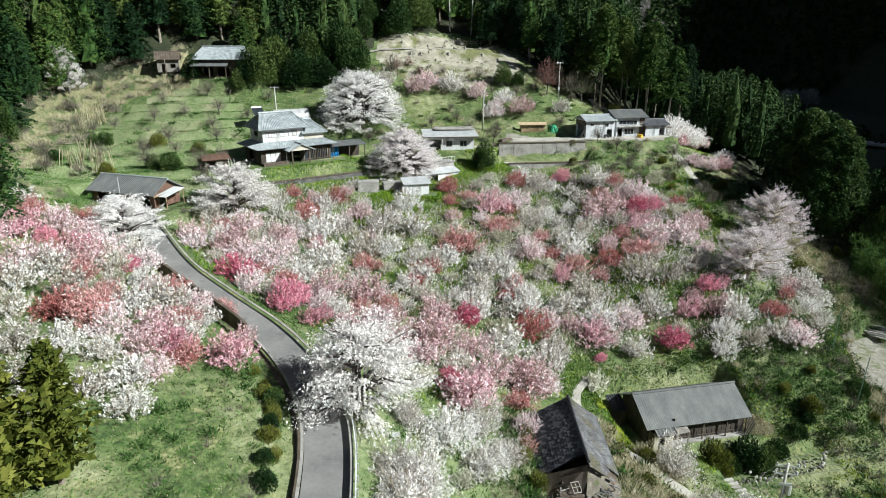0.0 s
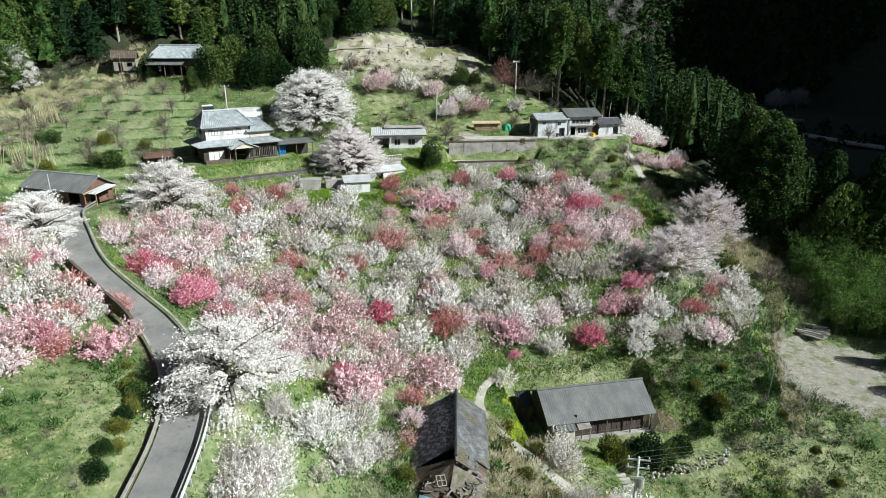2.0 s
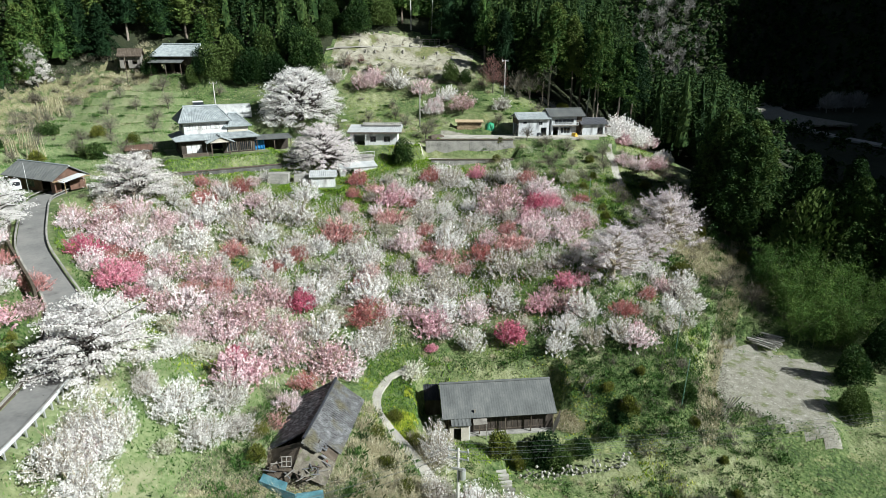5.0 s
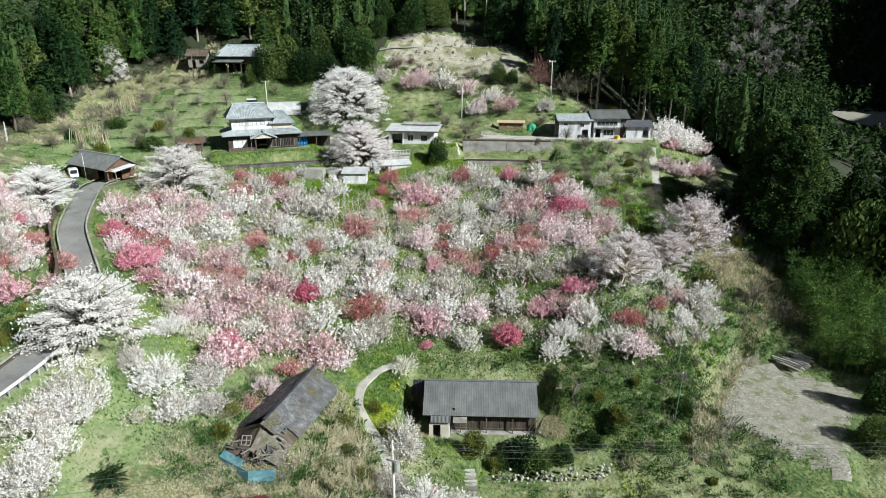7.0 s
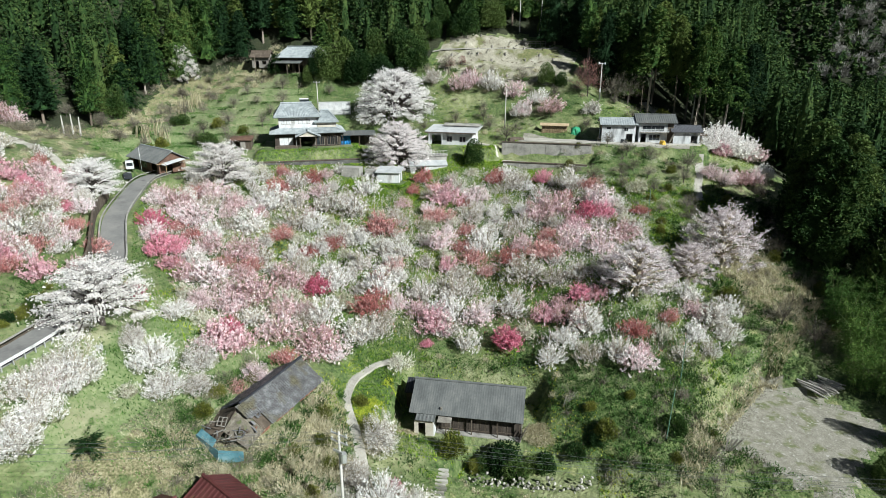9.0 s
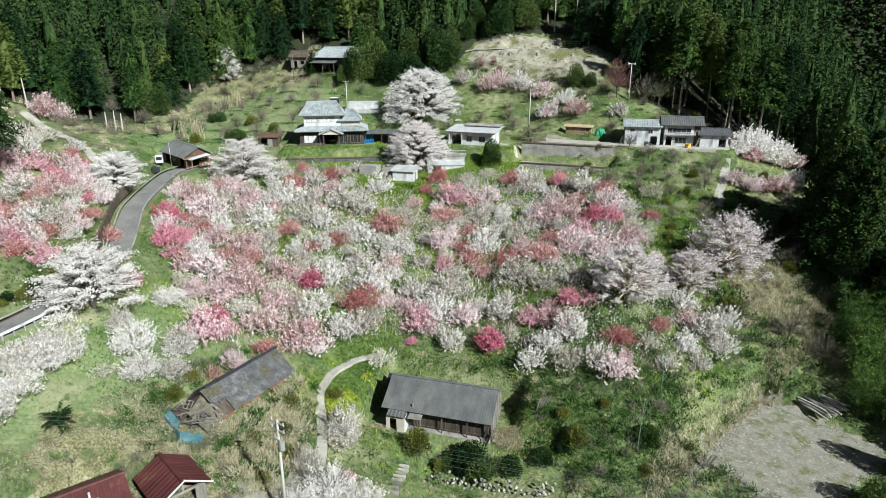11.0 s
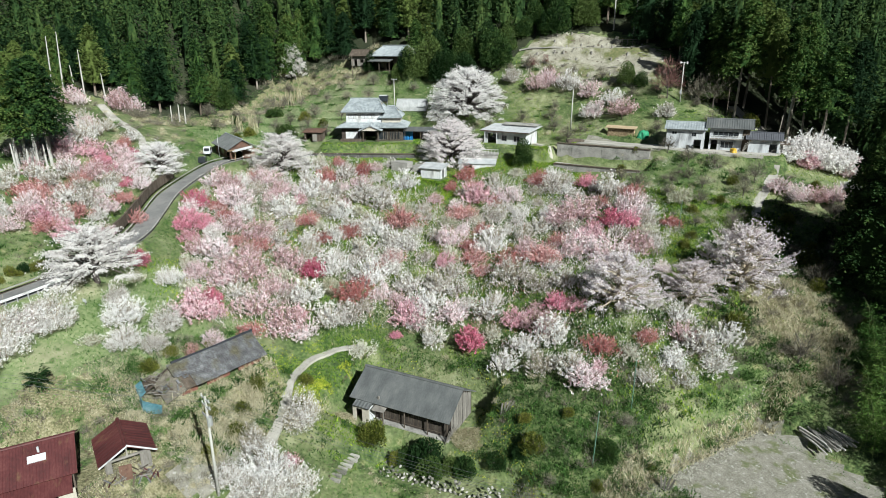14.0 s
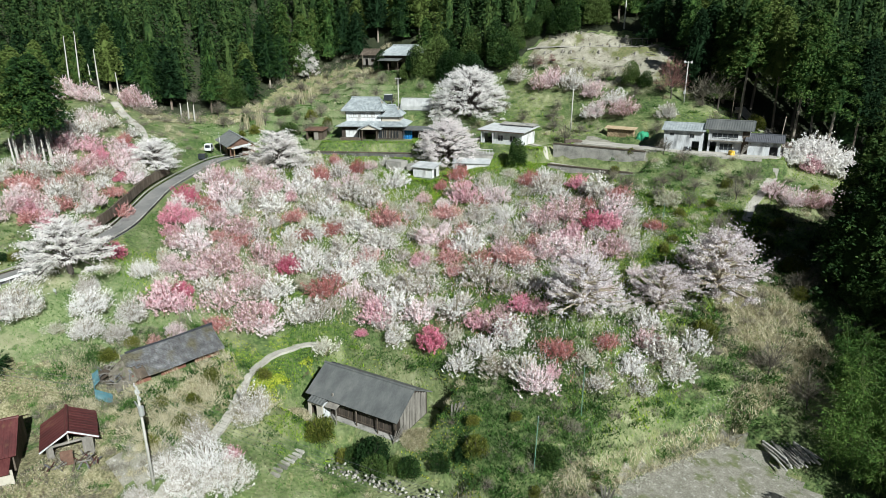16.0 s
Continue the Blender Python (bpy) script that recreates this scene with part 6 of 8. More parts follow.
def vinyl_house():
    ob = thing("greenhouse", pose(-35.6, 146.2, 32.3, rz=30), "silver vinyl tunnel greenhouse behind the tiled house", "greenhouse")
    for i in range(8):
        a0, a1 = math.pi * i / 8, math.pi * (i + 1) / 8
        p0, p1 = (2.3 * math.cos(a0), 3.1 * math.sin(a0)), (2.3 * math.cos(a1), 3.1 * math.sin(a1))
        part("sheet", slab(bmesh.new(), (-4.0, p0[0], p0[1]), (4.0, p0[0], p0[1]), (4.0, p1[0], p1[1]), (-4.0, p1[0], p1[1]), -0.03), M_VINYL, ob)
    for x in (-4.0, -2.0, 0.0, 2.0, 4.0):
        part("hoop", tube(bmesh.new(), [(x, 2.33 * math.cos(math.pi * k / 10), 3.14 * math.sin(math.pi * k / 10)) for k in range(11)], [0.04] * 11, 5), M_METAL, ob)
    for x in (-4.0, 3.97):
        part("end_sheet", prism(bmesh.new(), [(2.3 * math.cos(math.pi * k / 10), 3.1 * math.sin(math.pi * k / 10)) for k in range(11)], 0, 0.03), M_VINYL, ob, m=pose(x, 0, 0, rz=90))


def solar_heater():
    ob = thing("solar_panel", pose(-41.6, 141.2, 32.6, rz=36), "dark solar water heater panel on steel legs", "solar panel")
    part("panel", slab(bmesh.new(), (-1.2, -0.9, 2.2), (1.2, -0.9, 2.2), (1.2, 0.7, 3.5), (-1.2, 0.7, 3.5), 0.12), M_GLASS, ob)
    part("tank", tube(bmesh.new(), [(-1.2, 0.85, 3.6), (1.2, 0.85, 3.6)], [0.22, 0.22], 8), M_METAL, ob)
    for x, y, z in ((-1.1, -0.8, 2.2), (1.1, -0.8, 2.2), (-1.1, 0.7, 3.4), (1.1, 0.7, 3.4)):
        part("leg", boxed(x - 0.05, x + 0.05, y - 0.05, y + 0.05, -0.4, z - 0.1), M_METAL, ob)


def shrine():
    ob = thing("house", pose(-54.8, 161.8, 41.8, rz=2), "old dark house in the shade with a grey roof", "house")
    shell(ob, 12.0, 7.0, 4.2, M_WOOD, front=[(1, 4, 0.5, 2.4), (5, 8, 0.2, 2.4)], left=[(2, 4, 0.8, 2.2)])
    hip_gable_roof(ob, -6.0, 6.0, -3.5, 3.5, 4.3, 1.0, 7.2, 1.0, M_TILE)
    # front roof in the darker sheet, so its colour carries the shade there
    part("front_roof", roof_slope(bmesh.new(), (-6.8, -5.8, 2.8), (2.0, -5.8, 2.8), (2.0, -3.6, 3.6), (-6.8, -3.6, 3.6), 0.1, 0.35, 0.04), M_GREYROOF, ob)
    for x in (-6.4, -2.4, 1.6):
        part("post", boxed(x - 0.08, x + 0.08, -5.5, -5.35, -0.6, 2.8), M_WOOD, ob)
    ob = thing("hut", pose(-68.5, 160.5, ground_at(-68.5, 160.5), rz=20), "small wooden hut with a dark roof among trees", "hut")
    shell(ob, 5.0, 4.0, 3.2, M_GREYWOOD, front=[(1, 2, 0, 2), (3, 4.2, 1, 2)], rise=1.3)
    gable_roof(ob, -3.0, 3.0, 2.8, 4.8, 1.8, M_WOOD, 0.4, 0.03)


def white_sheds():
    ob = thing("shed", pose(36.6, 150.0, 28.5, rz=14), "white-walled shed with a pale ribbed metal roof", "shed")
    shell(ob, 7.4, 5.4, 4.0, M_GREYWHITE, front=[(1.0, 2.0, 2.9, 3.5), (4.8, 5.8, 2.6, 3.4), (5.4, 6.8, 0, 2.0)], left=[(0.8, 4.2, 0.0, 2.8)], rise=1.0)
    gable_roof(ob, -4.2, 4.1, 3.4, 5.2, 1.15, M_TILE, 0.5, 0.04, thick=0.08)
    window(ob, pose(-2.7, -2.7, 2.9), 1.0, 0.6, M_METAL, 2), window(ob, pose(1.1, -2.7, 2.6), 1.0, 0.8, M_METAL, 2)
    # dark sheet above the side opening: shade of the sunless side as colour
    part("dark_side", boxed(-3.78, -3.72, -2.6, 2.6, 2.81, 3.98), M_WOOD, ob)
    ob = thing("shed", pose(44.4, 153.0, 28.5, rz=14), "taller shed with a dark ribbed roof and balcony", "shed")
    shell(ob, 7.4, 6.0, 4.5, M_GREYWHITE, front=[(0.4, 1.6, 0, 2.0), (2.2, 4.6, 0.5, 1.9), (0.6, 5.4, 2.7, 3.8)], rise=1.2)
    gable_roof(ob, -4.6, 4.4, 3.8, 6.0, 1.5, M_GREYROOF, 0.45, 0.04, thick=0.08)
    window(ob, pose(-1.5, -3.0, 0.5), 2.4, 1.4, M_METAL, 3), window(ob, pose(-3.1, -3.0, 2.7), 4.8, 1.1, M_METAL, 5)
    part("balcony_floor", boxed(-3.5, 2.6, -3.9, -3.02, 2.3, 2.42), M_GREYWOOD, ob)
    part("balcony_rail", box(boxed(-3.5, 2.6, -3.92, -3.86, 3.0, 3.1), -3.5, 2.6, -3.92, -3.86, 2.62, 2.7), M_WHITE, ob)
    for i in range(9):
        part("baluster", boxed(-3.5 + i * 0.75, -3.44 + i * 0.75, -3.91, -3.87, 2.42, 3.0), M_WHITE, ob)
    # dark sheet on the wall, standing in for the shade of an open bay
    part("dark_bay", boxed(2.4, 3.68, -3.06, -3.004, 0, 4.4), M_WOOD, ob)
    ob = thing("shed", pose(51.0, 153.0, 28.4, rz=14), "small shed with white front and black tiled roof", "shed")
    shell(ob, 5.6, 4.6, 2.7, M_GREYWHITE, front=[(3.8, 5.2, 0, 1.9)], rise=0.9)
    gable_roof(ob, -3.4, 3.4, 3.0, 3.9, 1.1, M_DARKTILE, 0.3, 0.05)
    part("side_boards", boxed(-2.86, -2.803, -2.3, 2.3, 0, 2.7), M_WOOD, ob)
    part("lean_to", roof_slope(bmesh.new(), (2.9, -1.8, 1.9), (4.8, -1.8, 1.9), (4.8, 2.0, 2.4), (2.9, 2.0, 2.4), 0.06, 0.4, 0.03), M_WOOD, ob)


def brown_shed():
    ob = thing("shed", pose(-44.0, 118.4, ground_at(-44, 118.4) - 0.2, rz=30), "small brown wooden shed with a lean-to roof beside the house", "shed")
    shell(ob, 4.4, 3.0, 2.2, M_WOOD, front=[(0.4, 2.0, 0.0, 1.8)])
    part("roof", roof_slope(bmesh.new(), (-2.6, -2.0, 2.25), (2.6, -2.0, 2.25), (2.6, 1.9, 2.8), (-2.6, 1.9, 2.8), 0.08, 0.4, 0.03), M_BROWNWALL, ob)
    part("door", boxed(-0.1, 1.0, -1.56, -1.503, 0.0, 1.8), M_GREYWOOD, ob)


brown_shed()
grey_farmhouse()
ruined_shed()
rust_house()
rust_barn()
long_barn()
tiled_house()
side_shelter()
flat_house()
concrete_terrace()
white_shed()
for args in ((-14.5, 117.5, 4.0, 2.6, 2.2, 10), (-10.0, 119.0, 3.6, 2.2, 1.8, 16)):
    water_box(*args)
vinyl_house()
solar_heater()
shrine()
white_sheds()


# ---- walls and yards ----
def retaining(name, a, b, top, deep, mat, label, thick=0.35, panels=0):
    a, b = Vector((*a, 0)), Vector((*b, 0))
    length = (b - a).length
    m = pose(a.x, a.y, top - deep, rz=math.degrees(math.atan2(b.y - a.y, b.x - a.x)))
    ob = tagged(part(name, box(bmesh.new(), 0, length, 0, thick, 0, deep), mat, m=m), label, "wall", kind="structure")
    for i in range(panels):
        part("panel", boxed(length * i / panels + 0.04, length * (i + 1) / panels - 0.04, -0.05, -0.003, 0.1, deep - 0.3), mat, ob)
    if panels:
        part("coping", boxed(-0.05, length + 0.05, -0.12, thick + 0.1, deep + 0.004, deep + 0.2), M_WOOD, ob)
    return ob


retaining("wall_lane", (12.6, 138.6), (32.4, 141.0), 28.5, 4.4, M_CONCRETE, "stained grey concrete retaining wall below the lane", panels=6)
retaining("wall_lower", (14.5, 133.6), (32.5, 135.8), 24.9, 2.8, M_CONCRETE, "lower grey concrete retaining wall", panels=4)
retaining("wall_house", (-37.5, 109.6), (-16.2, 124.0), 25.1, 2.0, M_DARKCONC, "dark concrete wall below the tiled house", panels=7)
path("path", [(6.5, 139.0), (10.5, 137.4), (15.0, 136.4), (20.0, 136.2)], 1.2, M_PATH, "pale concrete ramp down the bank")
tagged(part("yard", ribbon(bmesh.new(), [Vector((15, 145.2, 28.42)), Vector((24, 145.6, 28.44)), Vector((33, 147.0, 28.5)), Vector((38, 145.8, 28.52)), Vector((52, 149.0, 28.5))], 2.6, -2.2, 0.5, 0.06), M_PATH), "pale gravel yard in front of the white sheds", "yard", kind="structure")


def stone_wall(line, high, label):
    """A dry stone wall: each stone a lumpy block of its own."""
    r = random.Random(len(line) * 7 + int(high * 10))
    meshes = []
    for i in range(6):
        bm = bmesh.new()
        bmesh.ops.create_icosphere(bm, subdivisions=1, radius=0.5)
        for v in bm.verts:
            v.co *= r.uniform(0.8, 1.15)
        data = bpy.data.meshes.new("stone")
        bm.to_mesh(data)
        bm.free()
        data.materials.append(M_STONE)
        meshes.append(data)
    p0 = line[0]
    ob = thing("stone_wall", pose(p0[0], p0[1], 0), label, "wall", kind="structure")
    pts = along([(x, y, 0) for x, y in line], 0.36)
    for row in range(max(1, int(high / 0.42))):
        for p, w in pts:
            if r.random() < 0.25 + 0.12 * row:
                continue
            g = ground_at(p.x + 0.3, p.y - 0.6)
            s = new("stone", r.choice(meshes))
            s.parent = ob
            s.matrix_basis = Matrix.Translation((p.x - p0[0] + r.uniform(-0.2, 0.2), p.y - p0[1] + row * 0.12 + r.uniform(-0.25, 0.25), g - 0.05 + row * 0.34)) @ Euler((r.uniform(0, 6), r.uniform(0, 6), r.uniform(0, 6))).to_matrix().to_4x4() @ Matrix.Diagonal((r.uniform(0.22, 0.6), r.uniform(0.22, 0.5), r.uniform(0.2, 0.42), 1))


M_STONE = material("field_stone", [(0.14, 0.14, 0.115), (0.27, 0.26, 0.225), (0.42, 0.41, 0.37)], 1.2, 0.9, by_object=0.7, bump=0.03, bump_scale=9)
stone_wall([(33.5, 58.2), (37, 59.2), (41, 60.2), (45, 61.4), (46.5, 63)], 2.4, "rough pale dry stone terrace wall below the farmhouse")


def garden_steps():
    ob = thing("steps", pose(31.6, 54.0, 0, rz=15), "mossy stone garden steps set in the grass", "steps")
    for i in range(8):
        y = -2.4 + i * 0.62
        c, s = math.cos(radians(15)), math.sin(radians(15))
        z = ground_at(31.6 - y * s, 54.0 + y * c)
        part("step", boxed(-0.9 + 0.1 * math.sin(i * 5), 0.9 + 0.1 * math.cos(i * 3), y, y + 0.34, z - 0.2, z + 0.10), M_STONE, ob)


garden_steps()

def rubble(n, label, seed):
    """Loose pale stones and clods at the foot of the bank above the yard."""
    r = np.random.default_rng(seed)
    k = r.uniform(0, 1, n)
    x = 59.8 + 6.5 * k + r.normal(scale=0.7, size=n)
    y = 71.0 + 24.0 * k + r.normal(scale=0.9, size=n)
    p = np.stack([x, y, height(x, y) + 0.05], axis=1)
    c = np.array([(1, 0, 0), (-0.5, 0.87, 0), (-0.5, -0.87, 0), (0.1, 0.1, 0.9)])
    size = r.uniform(0.05, 0.17, n)[:, None, None]
    v = p[:, None, :] + c[None] * size * r.uniform(0.6, 1.3, (n, 4, 3))
    f = (np.arange(n)[:, None, None] * 4 + np.array([(0, 1, 3), (1, 2, 3), (2, 0, 3)])[None]).reshape(-1, 3)
    return tagged(part_np("rubble", v.reshape(-1, 3), f, M_RUBBLE), label, "stones", kind="stuff")


M_RUBBLE = material("pale_rubble", [(0.15, 0.145, 0.115), (0.25, 0.24, 0.20), (0.38, 0.37, 0.32)], 1.5, 0.9, by_island=0.5)
rubble(2600, "pale stones and clods along the foot of the bank", 88)

# ---- poles, cables, rails and loose things ----
def utility_pole(x, y, high, label, arms=2, lean=(0, 0), base=None, mat=None, thick=0.17, extra=""):
    z = ground_at(x, y) if base is None else base
    ob = thing("utility_pole", pose(x, y, z, lean[0], lean[1], plant_rng.uniform(-20, 20)), label, "utility pole", "utility poles")
    part("pole", cylinder(bmesh.new(), 0, 0, -0.8, high, thick, 10, thick * 0.6), mat or M_POLE, ob, smooth=True)
    for i in range(arms):
        h = high - 0.25 - i * 0.75
        part("crossarm", boxed(-0.9, 0.9, -0.06, 0.06, h - 0.05, h + 0.05), M_METAL, ob)
        for dx in (-0.8, 0.0, 0.8):
            part("insulator", cylinder(bmesh.new(), dx, 0, h + 0.05, h + 0.28, 0.06, 6), M_WHITE, ob)
    if extra == "can":
        part("transformer", cylinder(bmesh.new(), 0.38, 0, high - 2.9, high - 2.0, 0.26, 10), M_METAL, ob)
        part("bracket", boxed(-0.5, 0.5, -0.3, -0.2, high - 1.9, high - 1.7), M_METAL, ob)
    if extra == "horns":
        for s in (-1, 1):
            part("loudspeaker", tube(bmesh.new(), [(s * 0.15, 0, high - 0.2), (s * 0.5, 0, high - 0.2), (s * 0.8, 0, high - 0.18)], [0.06, 0.14, 0.34], 10), M_WHITE, ob)
        part("control_box", boxed(-0.2, 0.2, -0.32, -0.16, high - 7.0, high - 6.2), M_WHITE, ob)
    return ob


utility_pole(27.6, 41.3, 11.0, "tall concrete utility pole with crossarms and cables", 2, base=7.1, extra="can")
utility_pole(-37.4, 141.0, 8.6, "concrete utility pole behind the tiled house", 1)
utility_pole(9.6, 150.8, 9.6, "pale concrete utility pole by the lane", 0, (0, 1.0))
utility_pole(30.0, 164.8, 8.8, "pale pole with two loudspeaker horns", 0, extra="horns")
utility_pole(52.6, 157.0, 7.0, "thin wooden pole beside the white sheds", 0, (0, 4), mat=M_CEDARBARK, thick=0.1)
utility_pole(-67.0, 155.0, 7.5, "thin pole near the old house", 0, mat=M_CEDARBARK, thick=0.11)
utility_pole(40.0, 167.0, 6.0, "thin pole beside the farm track", 0, mat=M_CEDARBARK, thick=0.1)
utility_pole(-12.0, 168.0, 5.0, "thin pole on the upper slope", 0, mat=M_CEDARBARK, thick=0.09)
utility_pole(-51.5, 96.0, 5.0, "thin metal pole beside the barn", 0, mat=M_METAL, thick=0.06)
utility_pole(-30.8, 121.0, 3.5, "thin metal pole below the tiled house", 0, mat=M_METAL, thick=0.05)


def net_pole(x, y, high, lean=0.0):
    ob = thing("net_pole", pose(x, y, ground_at(x, y), 0, lean, 0), "thin faded green pole standing in the grass", "pole", "net poles")
    part("pole", cylinder(bmesh.new(), 0, 0, -0.5, high, 0.055, 6), M_GREENPAINT, ob)
    part("cap", cylinder(bmesh.new(), 0, 0, high, high + 0.12, 0.075, 6), M_METAL, ob)


net_pole(55.0, 78.1, 6.4)
net_pole(54.1, 70.0, 6.8, 2)
net_pole(57.5, 104.5, 5.0)
net_pole(47.0, 116.5, 5.0)


def cable(a, b, sag, label="thin overhead cable sagging between poles"):
    a, b = Vector(a), Vector(b)
    pts = [a.lerp(b, k / 16) - Vector((0, 0, sag * 4 * (k / 16) * (1 - k / 16))) for k in range(17)]
    return tagged(part("cable", tube(bmesh.new(), pts, [0.011] * 17, 4), M_WIRE), label, "cable", "overhead cables")


for i, (dx, dz) in enumerate(((-0.8, 0), (0, 0.05), (0.8, 0), (-0.6, -0.75), (0.6, -0.75))):
    cable((27.6 + dx * 0.4, 41.3 + dx, 18.0 + dz), (96 + dx * 0.4, 66 + dx, 14.0 + dz), 1.6)
    cable((27.6 + dx * 0.4, 41.3 + dx, 18.0 + dz), (-8 + dx * 0.4, 14 + dx, 26.0 + dz), 1.2)
utility_pole(96, 66, 14.5, "tall concrete utility pole in the valley", 2, base=0.0)
utility_pole(-8, 14, 9.0, "concrete utility pole beside the lane", 2, base=17.5)


def guard_rail():
    ob = thing("guard_rail", pose(0, 0, 0), "white steel guard rail along the lane", "guard rail")
    line = [p for p in road_line if 30 < p.y < 51.5]
    for z, h in ((0.42, 0.30),):
        part("rail", ribbon(bmesh.new(), line, -2.12, -2.2, h, z + h), M_WHITE, ob)
    for p, w in along([tuple(p) for p in line], 2.0):
        side = Vector((w.y, -w.x, 0)).normalized() * 2.27
        part("post", boxed(p.x + side.x - 0.06, p.x + side.x + 0.06, p.y + side.y - 0.06, p.y + side.y + 0.06, p.z - 0.5, p.z + 0.5), M_METAL, ob)


guard_rail()


def lane_sign(x, y):
    ob = thing("sign", pose(x, y, ground_at(x, y), rz=10), "small blank white board on a stake", "sign")
    part("stake", boxed(-0.04, 0.04, -0.04, 0.04, -0.3, 0.9), M_GREYWOOD, ob)
    part("board", boxed(-0.35, 0.35, -0.07, -0.045, 0.45, 0.9), M_WHITE, ob)


lane_sign(-4.0, 44.5)


def wood_stack():
    ob = thing("wood_stack", pose(21.8, 151.6, 29.3, rz=8), "stack of split yellow-brown firewood under a board roof", "firewood")
    r = random.Random(4)
    log = bmesh.new()
    tube(log, [(0, -0.45, 0), (0, 0.45, 0)], [0.12, 0.12], 7)
    data = bpy.data.meshes.new("log")
    log.to_mesh(data)
    log.free()
    data.materials.append(M_ORANGEWOOD)
    for row in range(8):
        for i in range(25):
            s = new("log", data)
            s.parent = ob
            k = r.uniform(0.8, 1.1)
            s.matrix_basis = Matrix.Translation((-2.9 + i * 0.24 + r.uniform(-0.03, 0.03), r.uniform(-0.06, 0.06), 0.12 + row * 0.22)) @ Matrix.Diagonal((k, 1, k, 1))
    part("core", boxed(-2.9, 2.9, 0.1, 0.6, 0, 1.8), M_WOOD, ob)
    part("cover", slab(bmesh.new(), (-3.5, -1.0, 1.95), (3.4, -1.0, 1.9), (3.4, 1.0, 2.3), (-3.5, 1.0, 2.35), 0.08), M_ORANGEWOOD, ob, "board cover")


def draped(name, x, y, z, sx, sy, sz, mat, label, category, seed=1):
    """A cover thrown over a heap: a sagging, creased hood down to the ground."""
    r = np.random.default_rng(seed)
    bm = bmesh.new()
    bmesh.ops.create_icosphere(bm, subdivisions=3, radius=1.0)
    for v in bm.verts:
        k = 1 + 0.12 * math.sin(v.co.x * 5 + seed) * math.cos(v.co.y * 4.3) + r.normal() * 0.03
        q = max(abs(v.co.x), abs(v.co.y), abs(v.co.z)) ** 0.5
        v.co = Vector((v.co.x * sx * k / q, v.co.y * sy * k / q, max(0.0, v.co.z / q * sz * k)))
    return tagged(part(name, bm, mat, m=pose(x, y, z, rz=seed * 31)), label, category)


wood_stack()
draped("tarpaulin", 26.8, 151.8, 29.2, 1.5, 1.1, 1.8, M_GREENTARP, "bright green tarpaulin over a heap", "tarpaulin", 3)
def hung_sheet(x, y, z, wide, high, turn, label):
    """A creased sheet hung upright, its top folded back over a stack."""
    bm = bmesh.new()
    rows = []
    for j in range(11):
        k = j / 10
        up, back = min(1.0, k / 0.75) * high, max(0.0, k - 0.75) * 4 * 0.9
        rows.append([bm.verts.new((wide * (i / 16 - 0.5), back + 0.07 * math.sin(i * 1.9 + j * 0.3) * (1 - 0.6 * k) + 0.04 * math.sin(j * 2.1), up + 0.04 * math.sin(i * 1.1))) for i in range(17)])
    for r0, r1 in zip(rows, rows[1:]):
        for i in range(16):
            bm.faces.new((r0[i], r0[i + 1], r1[i + 1], r1[i]))
    bmesh.ops.solidify(bm, geom=bm.faces[:], thickness=0.03)
    return tagged(part("tarpaulin", bm, M_BLUE, m=pose(x, y, z, rz=turn)), label, "tarpaulin")


hung_sheet(-23.4, 129.6, 27.0, 3.0, 2.4, 30, "bright blue tarpaulin hung beside the tiled house")
draped("crate_cover", 46.8, 147.6, 28.5, 0.8, 0.6, 1.0, M_YELLOW, "yellow-orange plastic cover by the shed", "cover", 4)


def straw_heap(x, y, wide, high, label, seed):
    """A loose heap of straw, stalk by stalk."""
    r = np.random.default_rng(seed)
    p, w = dome(r, 4200, wide, high, 0.05, 7, 0.3)
    v, f = flakes(p, 0.42, 0.04, w * np.array([1, 1, 0.3]), 0.9, r)
    return tagged(part_np("straw_heap", v + np.array([x, y, ground_at(x, y)]), f, M_STRAW), label, "straw heap", kind="stuff")


straw_heap(24.0, 60.6, 2.5, 0.9, "low heap of dry straw beside the farmhouse", 5)
straw_heap(39.9, 67.2, 2.4, 1.0, "heap of dry straw beside the farmhouse gable", 6)
draped("earth_heap", 14.5, 143.6, 28.3, 2.0, 0.9, 0.8, M_WOOD, "dark heap of brush at the yard edge", "heap", 7)


def log_pile():
    ob = thing("log_pile", pose(73.6, 93.4, 3.5, rz=-40), "pile of long bleached logs at the yard edge", "log pile")
    r = random.Random(6)
    log = tube(bmesh.new(), [(-1.9, 0, 0), (0, 0.05, 0.03), (1.9, 0, 0)], [0.15, 0.13, 0.10], 7)
    data = bpy.data.meshes.new("log")
    log.to_mesh(data)
    log.free()
    data.materials.append(M_PALELOG)
    for i in range(34):
        row = i // 12
        s = new("log", data)
        s.parent = ob
        s.matrix_basis = pose(r.uniform(-0.6, 0.6), -1.8 + (i % 12) * 0.38 + row * 0.2, 0.15 + row * 0.26, 0, r.uniform(-4, 4), r.uniform(-12, 12))


log_pile()


def plank_lean(x, y, z, turn, label="grey weathered planks leaning in the grass"):
    ob = thing("planks", pose(x, y, z, rz=turn), label, "planks", "leaning planks")
    for i in range(4):
        part("plank", boxed(-0.1, 0.1, -0.02, 0.02, -0.2, 2.2 + 0.15 * i), M_GREYWOOD, ob, m=pose(i * 0.26, 0.02 * i, 0, 18 + 3 * i, -6 + 5 * i, 0))


